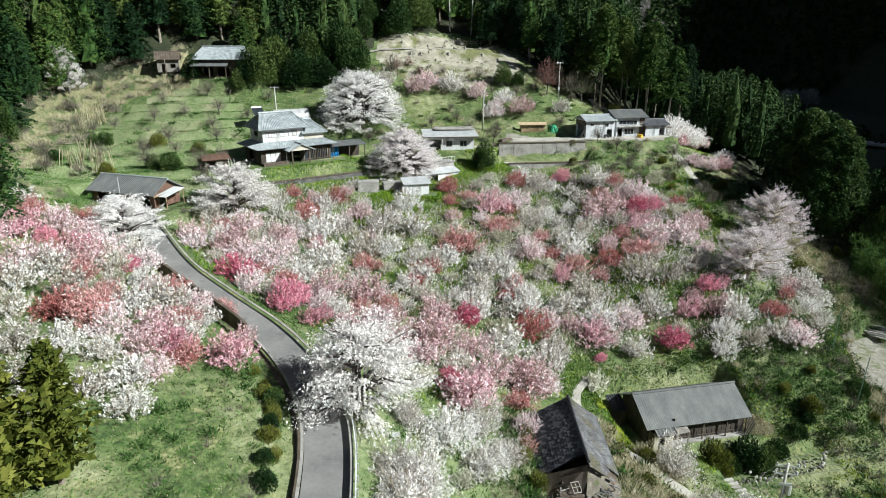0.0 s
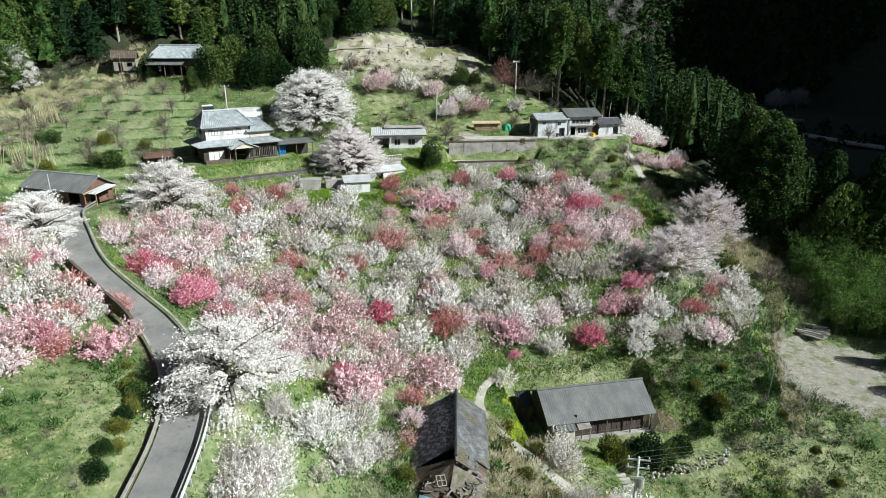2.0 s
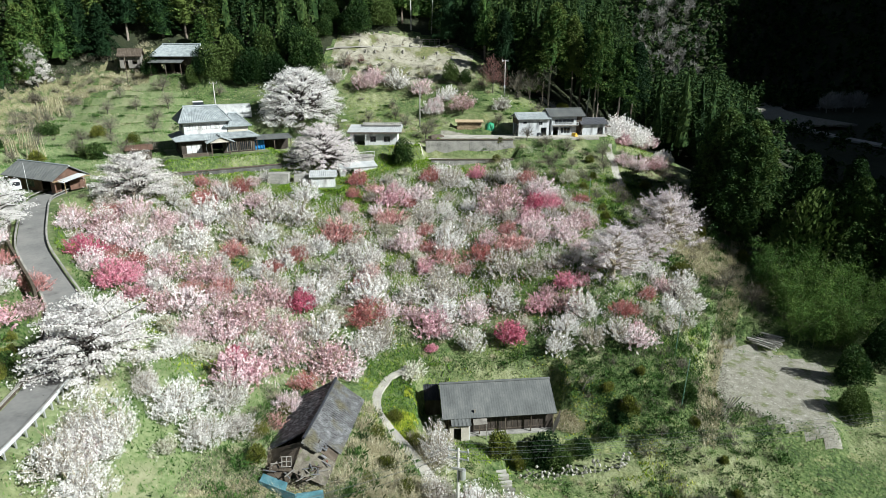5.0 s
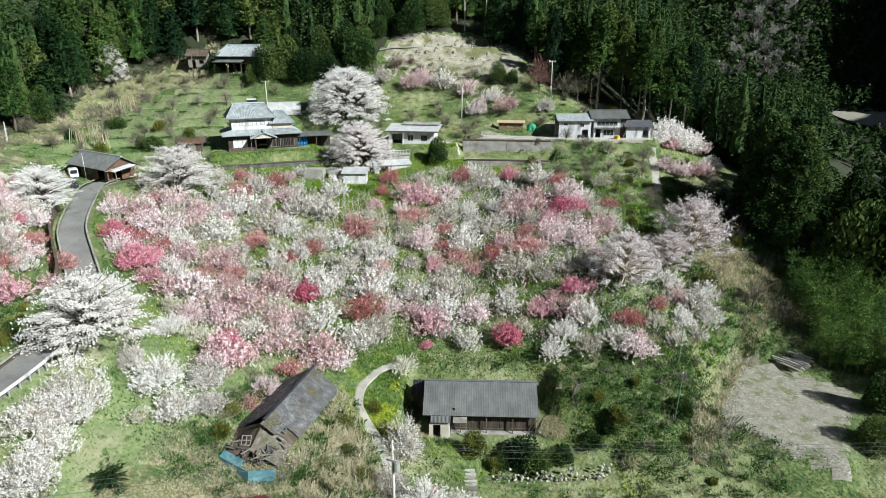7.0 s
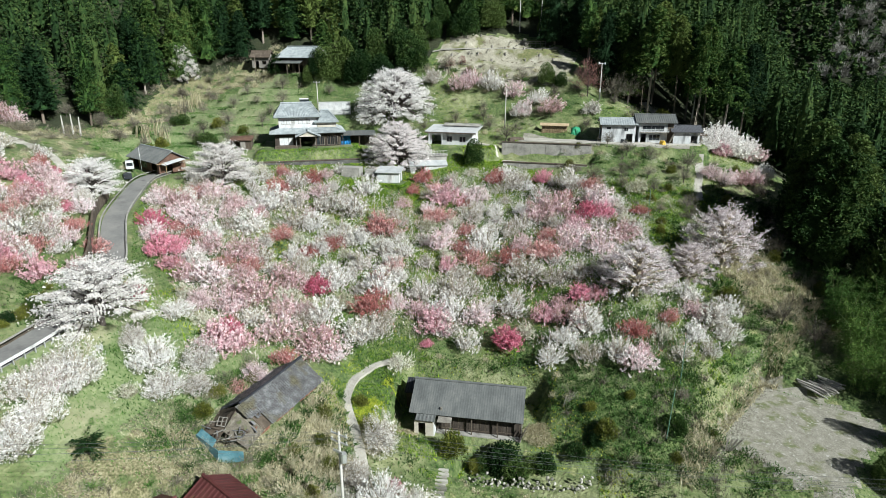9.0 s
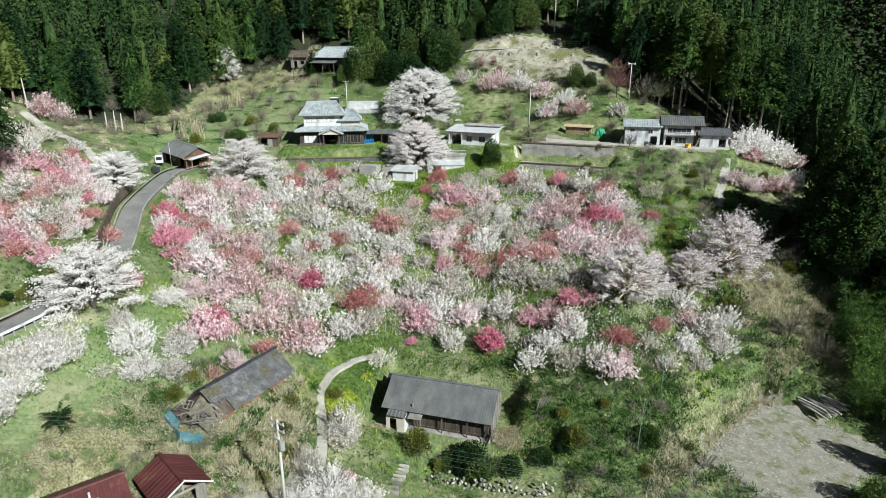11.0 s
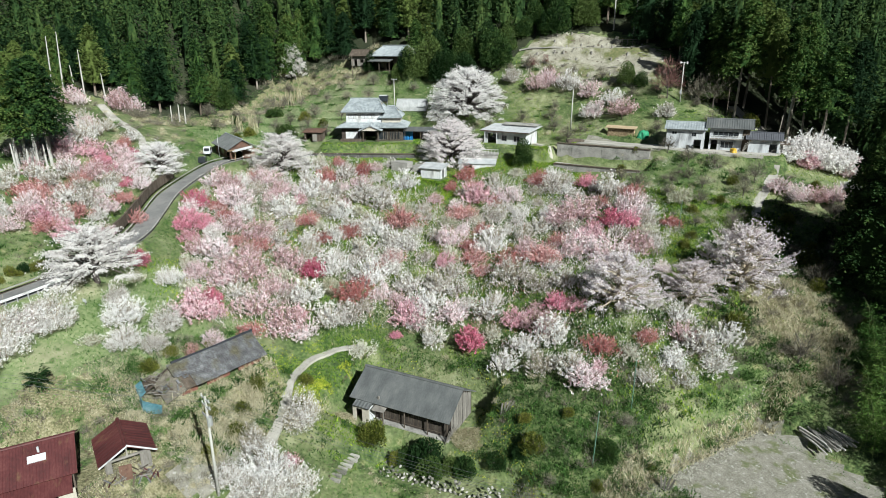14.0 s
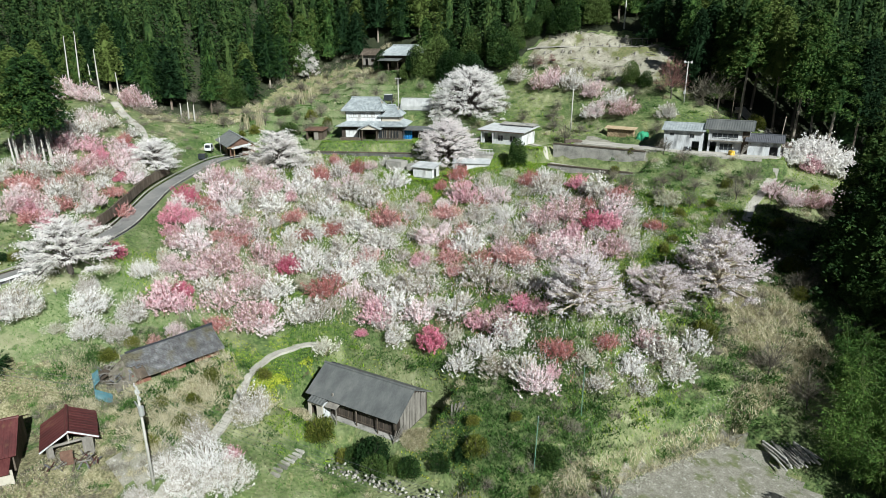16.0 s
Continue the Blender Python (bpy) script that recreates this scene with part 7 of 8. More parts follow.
plank_lean(60.8, 73.0, ground_at(60.8, 73.0), 20)
plank_lean(37.6, 65.0, 3.7, 100, "grey planks leaning on the farmhouse gable")
plank_lean(41.6, 71.0, ground_at(41.6, 71.0), 60)
plank_lean(32.6, 146.6, 28.5, 100, "poles and planks leaning beside the white shed")
plank_lean(48.0, 149.0, 28.5, 80, "poles leaning beside the dark shed")


def motor_scooter(x, y, z, turn):
    ob = thing("motor_scooter", pose(x, y, z, rz=turn), "black motor scooter parked at the white shed", "scooter")
    part("body", prism(bmesh.new(), [(-0.7, 0.4), (0.4, 0.35), (0.6, 1.0), (0.45, 1.0), (0.2, 0.5), (0.0, 0.8), (-0.7, 0.85)], -0.16, 0.16), M_CARPAINT, ob)
    for x0 in (-0.5, 0.6):
        part("wheel", tube(bmesh.new(), [(x0, -0.06, 0.28), (x0, 0.06, 0.28)], [0.28, 0.28], 12), M_BLACK, ob)
    part("seat", boxed(-0.65, 0.05, -0.15, 0.15, 0.85, 0.95), M_BLACK, ob)
    part("handlebar", boxed(0.45, 0.5, -0.35, 0.35, 1.0, 1.05), M_METAL, ob)


motor_scooter(38.6, 146.6, 28.56, 30)


def car(x, y, turn, paint, label, van=False):
    ob = thing("car", pose(x, y, ground_at(x, y) + 0.02, rz=turn), label, "car", "parked vehicles")
    h = 1.85 if van else 1.5
    side = [(-1.7, 0.35), (1.7, 0.35), (1.72, 0.8), (1.0, 0.95), (0.55, h - 0.05), (-1.35, h), (-1.7, 0.95)]
    bm = prism(bmesh.new(), side, -0.72, 0.72)
    bmesh.ops.bevel(bm, geom=bm.edges[:], offset=0.06, segments=2, affect="EDGES")
    part("body", bm, paint, ob)
    for s in (-1, 1):
        part("side_window", boxed(-1.2, 0.35, s * 0.72 - 0.012, s * 0.72 + 0.012, 0.98, h - 0.2), M_GLASS, ob)
        for x0 in (-1.1, 1.1):
            wheel = part("wheel", tube(bmesh.new(), [(x0, s * 0.6, 0.3), (x0, s * 0.76, 0.3)], [0.3, 0.3], 14), M_BLACK, ob)
            part("rim", tube(bmesh.new(), [(x0, s * 0.755, 0.3), (x0, s * 0.775, 0.3)], [0.17, 0.17], 10), M_METAL, wheel)
    part("windscreen", slab(bmesh.new(), (1.02, -0.62, 0.98), (1.02, 0.62, 0.98), (0.62, 0.58, h - 0.12), (0.62, -0.58, h - 0.12), -0.02), M_GLASS, ob)
    part("rear_window", boxed(-1.74, -1.70, -0.55, 0.55, 1.0, h - 0.2), M_GLASS, ob)
    for s in (-1, 1):
        part("headlight", boxed(1.70, 1.76, s * 0.5 - 0.12, s * 0.5 + 0.12, 0.62, 0.78), M_WHITE, ob)
    return ob


car(-49.0, 90.2, 140, M_CARPAINT, "small dark car parked beside the lane")
car(-51.5, 93.2, 140, M_WHITE, "small white van parked behind the dark car", True)


def hill_fence():
    ob = thing("fence", pose(8.0, 185.4, 49.0, rz=12), "wooden post-and-rail fence on the bare hilltop", "fence")
    for i in range(5):
        part("post", boxed(-2.8 + i * 1.4 - 0.06, -2.8 + i * 1.4 + 0.06, -0.06, 0.06, -0.4, 1.5), M_GREYWOOD, ob)
    for z in (0.75, 1.35):
        part("rail", boxed(-3.2, 3.2, -0.1, -0.06, z, z + 0.12), M_GREYWOOD, ob)


hill_fence()
stump_rng = random.Random(12)
stump = tube(bmesh.new(), [(0, 0, -0.3), (0, 0, 0.15), (0, 0, 0.6)], [0.34, 0.26, 0.23], 9)
first = tagged(part("stump", stump, M_GREYWOOD, m=pose(-4, 172, ground_at(-4, 172))), "pale sawn tree stump on the bare hillside", "stump", "stumps on the hill")
for x, y in scatter(120, -14, 22, 168, 186, 2.4, lambda x, y: np.hypot((x - 2) / 19, (y - 177) / 11) < 1, stump_rng)[:22]:
    copy_thing(first, pose(x, y, ground_at(x, y), stump_rng.uniform(-10, 10), stump_rng.uniform(-10, 10), stump_rng.uniform(0, 360)))


def stakes(x, y, n, wide, high, label):
    """A sheaf of dry poles standing together."""
    ob = thing("pole_sheaf", pose(x, y, ground_at(x, y)), label, "poles", "standing sheaves of poles")
    r = random.Random(int(x * 7 + y))
    for i in range(n):
        a = r.uniform(-wide, wide)
        part("stake", tube(bmesh.new(), [(a, r.uniform(-0.5, 0.5), -0.3), (a * 0.8 + r.uniform(-0.5, 0.5), r.uniform(-0.3, 0.3), high * r.uniform(0.7, 1.1))], [0.06, 0.03], 5), M_STRAW, ob)


for x, y, h in ((-101.0, 82.5, 15.0), (-103.5, 86.0, 15.0), (-97.5, 88.5, 12.0), (-94.0, 92.0, 7.0), (-43.2, 52.7, 5.5), (-43.0, 54.3, 4.6), (-43.5, 56.2, 6.0), (-44.0, 57.6, 5.0), (-79.0, 101.0, 4.0), (-78.0, 102.5, 4.5), (-77.0, 103.5, 4.2), (-86.5, 96.6, 4.5), (-107.0, 90.2, 5.0), (8, 189, 12), (12, 190, 13), (2, 189.5, 12), (24, 182, 10), (52, 170, 12)):
    ob = thing("dead_trunk", pose(x, y, ground_at(x, y), stump_rng.uniform(-3, 3), stump_rng.uniform(-3, 3)), "tall bare pale tree trunk without branches", "tree trunk", "bare trunks")
    part("trunk", tube(bmesh.new(), [(0, 0, -0.5), (0.1, 0, h * 0.5), (0, 0.1, h)], [0.22, 0.17, 0.09], 7), M_POLE, ob)
    part("stub", tube(bmesh.new(), [(0, 0, h * 0.6), (0.5, 0.2, h * 0.66)], [0.05, 0.02], 4), M_POLE, ob)


stakes(-64.0, 114.5, 26, 2.2, 4.2, "sheaf of dry straw-coloured bamboo poles standing upright")
stakes(-67.5, 117.5, 24, 2.2, 4.0, "sheaf of dry straw-coloured bamboo poles standing upright")
stakes(-81.0, 140.8, 24, 2.2, 4.2, "sheaf of dry straw-coloured bamboo poles standing upright")
stakes(-69.0, 113.5, 30, 2.4, 3.6, "sheaf of dry straw-coloured bamboo poles standing upright")
stakes(-78.6, 142.4, 24, 2.0, 4.4, "sheaf of dry straw-coloured bamboo poles standing upright")
stakes(-79.5, 136.0, 20, 2.0, 3.2, "sheaf of dry straw-coloured bamboo poles standing upright")


def branch_litter():
    """Sawn branches left lying on the bare hill."""
    r = random.Random(44)
    stick = tube(bmesh.new(), [(-1.2, 0, 0), (0, 0.12, 0.1), (1.2, -0.05, 0)], [0.11, 0.09, 0.05], 5)
    first = tagged(part("branch", stick, M_GREYWOOD, m=pose(-2, 170, ground_at(-2, 170) + 0.1)), "bleached fallen branch on the bare hillside", "branch", "branches on the hill")
    for x, y in scatter(300, -15, 22, 167, 186, 1.3, lambda x, y: np.hypot((x - 2) / 19, (y - 177) / 11) < 1, r)[:60]:
        copy_thing(first, pose(x, y, ground_at(x, y) + 0.08, r.uniform(-8, 8), r.uniform(-12, 12), r.uniform(0, 360)) @ Matrix.Diagonal((r.uniform(0.5, 1.3), 1, 1, 1)))


branch_litter()

# ---- flowering trees ----
FLOWERS = {
    "white": "orchard tree thick with white blossom on thin grey shoots", "pale": "orchard tree in full pale pink blossom",
    "pink": "orchard tree in bright pink blossom", "rose": "orchard tree in deep rose-red blossom", "dusky": "orchard tree with dusky red blossom fading",
    "cream": "small tree with sparse greenish white blossom", "sparse": "orchard tree with thin white blossom and bare twigs",
    "layered": "spreading cherry tree with snowy blossom in layers", "domed": "great domed cherry tree in full white blossom", "blush": "domed cherry tree in faintly pink white blossom", "lilac": "rounded cherry tree in pale lilac-white blossom"}
taken = []
for x, y, s, kind in ((55.6, 153.4, 1.35, "snowy"), (57.6, 158.0, 2.15, "snowy"), (60.6, 159.4, 2.05, "snowy"), (63.8, 160.2, 1.9, "snowy"), (66.6, 161.6, 1.5, "pale"), (59.3, 155.2, 1.2, "pink"), (57.2, 139.6, 1.05, "pale"), (60.4, 138.4, 1.15, "pale"), (63.2, 139.8, 1.15, "pale"), (65.6, 142.8, 1.2, "pale"), (67.4, 146.8, 1.1, "snowy"), (-98.0, 80.5, 1.9, "pale"), (-94.5, 84.0, 1.5, "pale"), (-90.0, 93.5, 1.7, "pale"), (-86.0, 94.5, 1.5, "pale"), (-60.0, 72.5, 1.3, "sparse"), (-56.0, 68.5, 1.3, "sparse"), (-40.5, 54.5, 1.2, "sparse"), (-43.0, 60.5, 1.3, "pale"), (-40.0, 59.0, 1.2, "sparse"), (-54.0, 64.5, 1.2, "sparse"), (-66.0, 68.6, 1.1, "sparse"), (-70.5, 72.0, 1.2, "sparse"), (-75.0, 76.5, 1.2, "sparse"), (-0.3, 34.2, 1.25, "white"), (-2.0, 38.3, 1.25, "white"), (0.9, 30.4, 1.25, "white"), (-2.0, 39.9, 1.25, "white"), (2.2, 164.2, 1.7, "white"), (8.5, 162.2, 1.5, "pale"), (-3.5, 164.6, 1.7, "pale"), (15.5, 160.6, 1.4, "white"), (-50.0, 63.5, 1.3, "pink"), (-41.2, 66.2, 1.2, "pink"), (-37.5, 70.6, 1.2, "white")):
    plant("near_" + kind if kind == "white" and y < 62 and x > -12 else kind, x, y, s, "flowering tree in " + ("pale pink" if kind == "pale" else "pink" if kind == "pink" else "snowy white" if kind == "snowy" else "white") + " blossom on the slope", "tree", "flowering trees beyond the lane", sink=0.1, name="flowering_tree")
    taken.append((x, y, s * 2.4))
for kind, rows in (("rose", ROSE_TREES), ("pink", PINK_TREES), ("dusky", DUSKY_TREES), ("pale", PALE_TREES + PALE_TREES_A), ("white", WHITE_TREES + WHITE_TREES_A + WHITE_TREES_B), ("cream", CREAM_TREES), ("sparse", SPARSE_TREES), ("lilac", LILAC_TREES), ("layered", LAYERED_TREES), ("domed", DOMED_TREES), ("blush", BLUSH_TREES)):
    for x, y, s in rows:
        plant("near_" + kind if kind in ("white", "pale") and y < 62 and x > -12 else kind, x, y, s, FLOWERS[kind], "tree", "flowering trees", sink=0.1, name="cherry_tree" if kind in ("lilac", "layered", "domed", "blush") else "orchard_tree")
        taken.append((x, y, s * (2.4 if kind in ("rose", "pink", "dusky", "pale", "white", "cream", "sparse") else 4.6)))

plant("layered", -88.5, 150.3, 0.8, "upright cherry tree with snowy blossom before the dark wood", "tree", "flowering trees", tall=1.75, sink=0.1, name="cherry_tree")
taken.append((-88.5, 150.3, 3.0))

ORCHARD = [(5, 56), (10.6, 60.5), (13.4, 65.5), (17.5, 73.8), (28, 78), (39.3, 78.2), (49.8, 78), (56, 83), (60, 93), (57, 100), (50, 100), (46, 118), (36, 128), (18, 132), (5, 124), (-3, 109), (-13, 110), (-17, 117), (-28, 113), (-37, 105), (-40, 93), (-33, 80), (-16, 66), (-5, 58)]


def inside(x, y, edge):
    hit = False
    for (x0, y0), (x1, y1) in zip(edge, edge[1:] + edge[:1]):
        if (y0 > y) != (y1 > y) and x < (x1 - x0) * (y - y0) / (y1 - y0) + x0:
            hit = not hit
    return hit


def clear_of_trees(x, y, gap):
    return all((x - a) ** 2 + (y - b) ** 2 > (max(1.6, r * 0.62) + gap) ** 2 for a, b, r in taken)


orchard_rng = random.Random(21)
for x, y in scatter(2600, -40, 62, 52, 134, 3.35, lambda x, y: inside(x, y, ORCHARD) and clear_of_trees(x, y, 0.9) and waves(x * 0.21 + 2, y * 0.21) < 0.5 and math.hypot((x + 5) / 6.5, (y - 112) / 4.5) > 1, orchard_rng):
    warm = float(waves(np.array(x * 0.16), np.array(y * 0.16)))
    kind = orchard_rng.choices(["white", "pale", "sparse", "pink", "dusky", "cream"], [19, 17 + 10 * warm, 38, 3, 15 + 9 * warm, 16])[0]
    plant(kind, x, y, orchard_rng.uniform(0.75, 1.1), FLOWERS[kind], "tree", "flowering trees", sink=0.1, name="orchard_tree")
    taken.append((x, y, 2.0))

WEST = [(-47, 52), (-80, 71), (-79, 81), (-50, 78), (-43, 80), (-33, 67), (-23, 58), (-29, 51), (-28, 46)]
LANE = [(-34, 43), (-30, 36), (-22, 37), (-20, 42), (-17, 49), (-20, 59), (-30, 69), (-38, 72), (-45, 74), (-46, 66), (-35, 53)]
for edge, apart, weights in ((WEST, 3.6, [20, 30, 30, 5, 16, 4]), (LANE, 3.2, [40, 30, 12, 6, 10, 2])):
    for x, y in scatter(900, -100, 0, 30, 110, apart, lambda x, y: inside(x, y, edge) and clear_of_trees(x, y, 0.6) and to_line(np.array([x]), np.array([y]), ROAD)[0][0] > 4.0, orchard_rng):
        kind = orchard_rng.choices(["white", "pale", "sparse", "pink", "dusky", "cream"], weights)[0]
        plant(kind, x, y, orchard_rng.uniform(0.75, 1.15), FLOWERS[kind], "tree", "flowering trees beyond the lane", sink=0.1, name="flowering_tree")
        taken.append((x, y, 2.0))

# ---- other trees and shrubs ----
for x, y, s, kind, label in (
    (8.1, 130.6, 0.74, "broadleaf", "dark round evergreen tree beside the white house"), (16.1, 167.5, 0.7, "broadleaf", "dark evergreen tree on the bare hill"), (19.5, 167.0, 0.45, "broadleaf", "small dark evergreen on the bare hill"),
    (27.0, 164.6, 1.55, "red_bare", "leafless tree with reddish budding twigs"), (33.6, 166.2, 2.0, "bare", "leafless grey tree by the farm track"), (36.6, 167.6, 2.3, "bare", "leafless grey tree by the farm track"), (-12.0, 169.5, 0.6, "red_bare", "low leafless reddish tree on the bare hill"), (-9.0, 171.5, 0.5, "red_bare", "low leafless reddish tree on the bare hill"), (-6.0, 168.5, 0.5, "red_bare", "low leafless reddish tree on the bare hill"), (-45.0, 159.5, 1.1, "broadleaf", "dark evergreen tree beside the old house"), (-41.5, 163.5, 1.45, "broadleaf", "tall dark evergreen tree beside the old house"), (-37.5, 162.0, 1.2, "broadleaf", "dark evergreen tree beside the old house"), (-47.6, 158.0, 0.85, "broadleaf", "dark evergreen tree beside the old house"), (-49.8, 156.4, 0.6, "broadleaf", "dark evergreen bush before the old house"), (-62.0, 157.5, 0.75, "broadleaf", "dark evergreen tree before the hut"),
    (82.3, 83.6, 0.75, "broadleaf", "round dark evergreen bush at the yard edge"), (78.5, 75.5, 0.6, "broadleaf", "dark evergreen bush at the yard edge"), (84, 94, 0.8, "broadleaf", "dark evergreen tree at the yard edge"), (88, 88, 0.9, "broadleaf", "dark evergreen tree at the yard edge")):
    plant(kind, x, y, s, label, "tree")
for x, y, s in ((36.2, 62.4, 1.75), (38.2, 61.6, 1.3), (34.4, 61.4, 0.9), (41.0, 64.0, 1.2), (39.6, 63.4, 0.9), (44.5, 65.9, 1.0), (46.2, 67.5, 0.8), (55.0, 71.5, 1.2)):
    plant("evergreen_bush", x, y, s, "clipped dark evergreen garden bush", "bush", "garden bushes", name="bush")
plant("olive_bush", 45.2, 166.2, 1.9, "olive-green bush at the wood behind the sheds", "bush", name="bush")
plant("olive_bush", 31.0, 59.4, 1.75, "olive-green leafy garden shrub beside the farmhouse", "bush", name="bush")
plant("olive_bush", 33.4, 60.6, 0.95, "low olive-green shrub beside the farmhouse", "bush", name="bush")
plant("olive_bush", 47.4, 68.8, 1.45, "brownish olive shrub on the slope below the orchard", "bush", name="bush")
for x, y, k in ((-23.6, 31.6, 0.72), (-25.6, 29.8, 0.8), (-27.5, 31.5, 0.7)):
    plant("olive_cedar", x, y, k, "olive-brown young cedar near the lane", "tree", "young cedars", name="cedar")
for x, y in ((-44.0, 56.2), (-46.5, 54.0), (-47.0, 59.5), (-49.5, 56.5), (-50.5, 61.0)):
    plant("stand_cedar", x, y, 1.1, "tall dense green cedar with pale bare stem", "tree", "cedars beside the meadow", tall=1.0, name="cedar")
for x, y in scatter(300, 76, 97, 92, 108, 2.2, lambda x, y: x + 0.4 * y > 116, random.Random(31))[:48]:
    plant("bamboo", x, y, plant_rng.uniform(0.8, 1.2), "feathery clump of green bamboo", "bamboo", "bamboo grove", name="bamboo")
for x, y in scatter(160, 150, 235, 640, 735, 11.0, lambda x, y: abs((x - 192) * 0.9 - (y - 685) * 0.4) < 30, random.Random(77))[:24] + [(285, 528), (296, 536), (306, 530), (315, 542), (300, 550)]:
    plant("far_bare", x, y, 5.0, "tall leafless grey tree on the far wooded slope", "tree", "bare trees on the far slope")
for x, y, k in ((-52.0, 116.3, 1.7), (-55.5, 117.0, 1.2), (-69.5, 127.1, 1.4), (-71.2, 126.2, 1.1), (-46.0, 121.0, 1.1)):
    plant("evergreen_bush", x, y, k, "dark green shrub on a terrace bank", "shrub", "dark shrubs on the terrace banks", name="shrub")
plant("palm", 4.6, 35.1, 1.0, "small dark green fan palm in the meadow", "palm", name="palm", sink=1.7)
shrub_rng = random.Random(17)
FOOTPATH = [(18.5, 71.0, 0), (16.4, 67.2, 0), (15.8, 63.1, 0), (17.2, 58.8, 0), (20.8, 54.6, 0), (24.6, 49.6, 0), (27.5, 44.0, 0), (30.0, 38.0, 0)]


def open_ground(x, y):
    d, _ = to_line(np.array([x]), np.array([y]), ROAD)
    if d[0] < 3.4 or not clear_of_trees(x, y, -0.6):
        return False
    if to_line(np.array([x]), np.array([y]), FOOTPATH)[0][0] < 1.5:
        return False
    if to_line(np.array([x]), np.array([y]), [(54.6, 149, 0), (54.9, 145, 0), (55.0, 140, 0), (54.9, 135, 0), (55.4, 130.5, 0)])[0][0] < 1.6:
        return False
    for cx, cy, hx, hy, turn, _, soft in PADS:
        c, s = math.cos(radians(turn)), math.sin(radians(turn))
        u, v = (x - cx) * c + (y - cy) * s, (y - cy) * c - (x - cx) * s
        if abs(u) < hx + 0.3 and abs(v) < hy + 0.3:
            return False
    return True


def shrubs(n, x0, x1, y0, y1, apart, kinds, label, group, big=(0.5, 1.1), want=lambda x, y: True, category="shrub"):
    for x, y in scatter(n, x0, x1, y0, y1, apart, lambda x, y: open_ground(x, y) and want(x, y), shrub_rng):
        kind = shrub_rng.choice(kinds)
        if kind in MODELS and kind not in SHRUB:
            join_plant(kind, x, y, shrub_rng.uniform(*big), 280 if kind == "straw_bush" else 190 if kind == "twigs" else 125)
        else:
            plant(kind, x, y, shrub_rng.uniform(*big), label[kind], category, group, name="shrub")


SHRUB = {"olive_bush": "olive-green leafy shrub in the grass", "evergreen_bush": "dark green leafy shrub in the grass", "bare": "leafless grey-brown bush on the slope"}
shrubs(1500, 52, 67, 66, 104, 1.05, ["scrub", "dry_thicket", "weeds", "thicket", "scrub", "dry_thicket"], SHRUB, "scrub on the bank", (0.5, 1.1))
shrubs(600, 60, 80, 98, 118, 1.5, ["straw_bush", "scrub", "twigs", "straw_bush"], SHRUB, "scrub on the bank", (0.7, 1.3))
shrubs(900, 42, 62, 56, 77, 1.1, ["scrub", "thicket", "weeds", "weeds", "dry_thicket"], SHRUB, "shrubs on the lower slope", (0.5, 1.0))
shrubs(60, 44, 60, 58, 76, 4.0, ["olive_bush", "bare", "olive_bush"], SHRUB, "shrubs on the lower slope", (0.5, 0.9))
shrubs(700, 16.5, 24, 42, 58, 0.9, ["straw_bush", "straw_bush", "straw_bush", "weeds"], SHRUB, "dry grass beside the shed", (0.8, 1.6))
shrubs(40, 17.5, 24, 43, 60, 3.4, ["olive_bush"], SHRUB, "shrubs beside the shed", (0.7, 1.0))
shrubs(700, 42, 68, 54, 104, 1.7, ["thicket", "dry_thicket", "thicket"], SHRUB, "thickets on the lower slope", (0.5, 1.15), lambda x, y: waves(x * 0.42 + 1, y * 0.42) > 0.05)
shrubs(500, 24, 70, 108, 148, 2.0, ["thicket", "dry_thicket", "thicket"], SHRUB, "thickets on the grassy slope", (0.5, 1.0), lambda x, y: waves(x * 0.37 + 3, y * 0.37) > 0.1)
shrubs(500, -95, 54, 120, 172, 2.2, ["thicket", "dry_thicket", "dry_thicket"], SHRUB, "thickets on the upper slope", (0.5, 1.1), lambda x, y: waves(x * 0.33 + 3, y * 0.33) > 0.25)
shrubs(500, -36, 60, 54, 130, 2.0, ["thicket"], SHRUB, "dark undergrowth of the orchard", (0.4, 0.75), lambda x, y: waves(x * 0.45 + 5, y * 0.45 + 2) > 0.05)
shrubs(420, 50, 76, 94, 136, 2.0, ["thicket", "thicket", "weeds"], SHRUB, "thickets above the valley grove", (0.7, 1.4), lambda x, y: math.hypot((x - 65.6) / 6, (y - 108) / 7) > 1 and x > 52 + 0.1 * abs(y - 115))
shrubs(60, 60, 76, 98, 132, 3.4, ["evergreen_bush", "olive_bush", "bare"], SHRUB, "shrubs above the valley grove", (0.9, 1.6), lambda x, y: math.hypot((x - 65.6) / 6, (y - 108) / 7) > 1)
shrubs(1000, 5, 26, 27, 44, 0.95, ["straw_bush", "scrub", "dry_thicket", "twigs", "weeds", "straw_bush"], SHRUB, "weeds in the meadow", (0.35, 0.75), lambda x, y: waves(x * 0.33 + 4, y * 0.33) > -0.15)
shrubs(300, 32.5, 47.5, 55.5, 63, 0.9, ["dry_thicket", "straw_bush", "weeds", "scrub"], SHRUB, "brush over the stone terrace", (0.35, 0.6))
shrubs(200, -6, 12, 44, 58, 1.8, ["scrub", "weeds", "scrub"], SHRUB, "weeds in the meadow", (0.4, 0.8))
shrubs(700, -30, -12, 24, 48, 1.1, ["scrub", "weeds", "weeds", "thicket", "dry_thicket"], SHRUB, "weeds beside the lane", (0.3, 0.75), lambda x, y: waves(x * 0.4 + 2, y * 0.4) > -0.1)
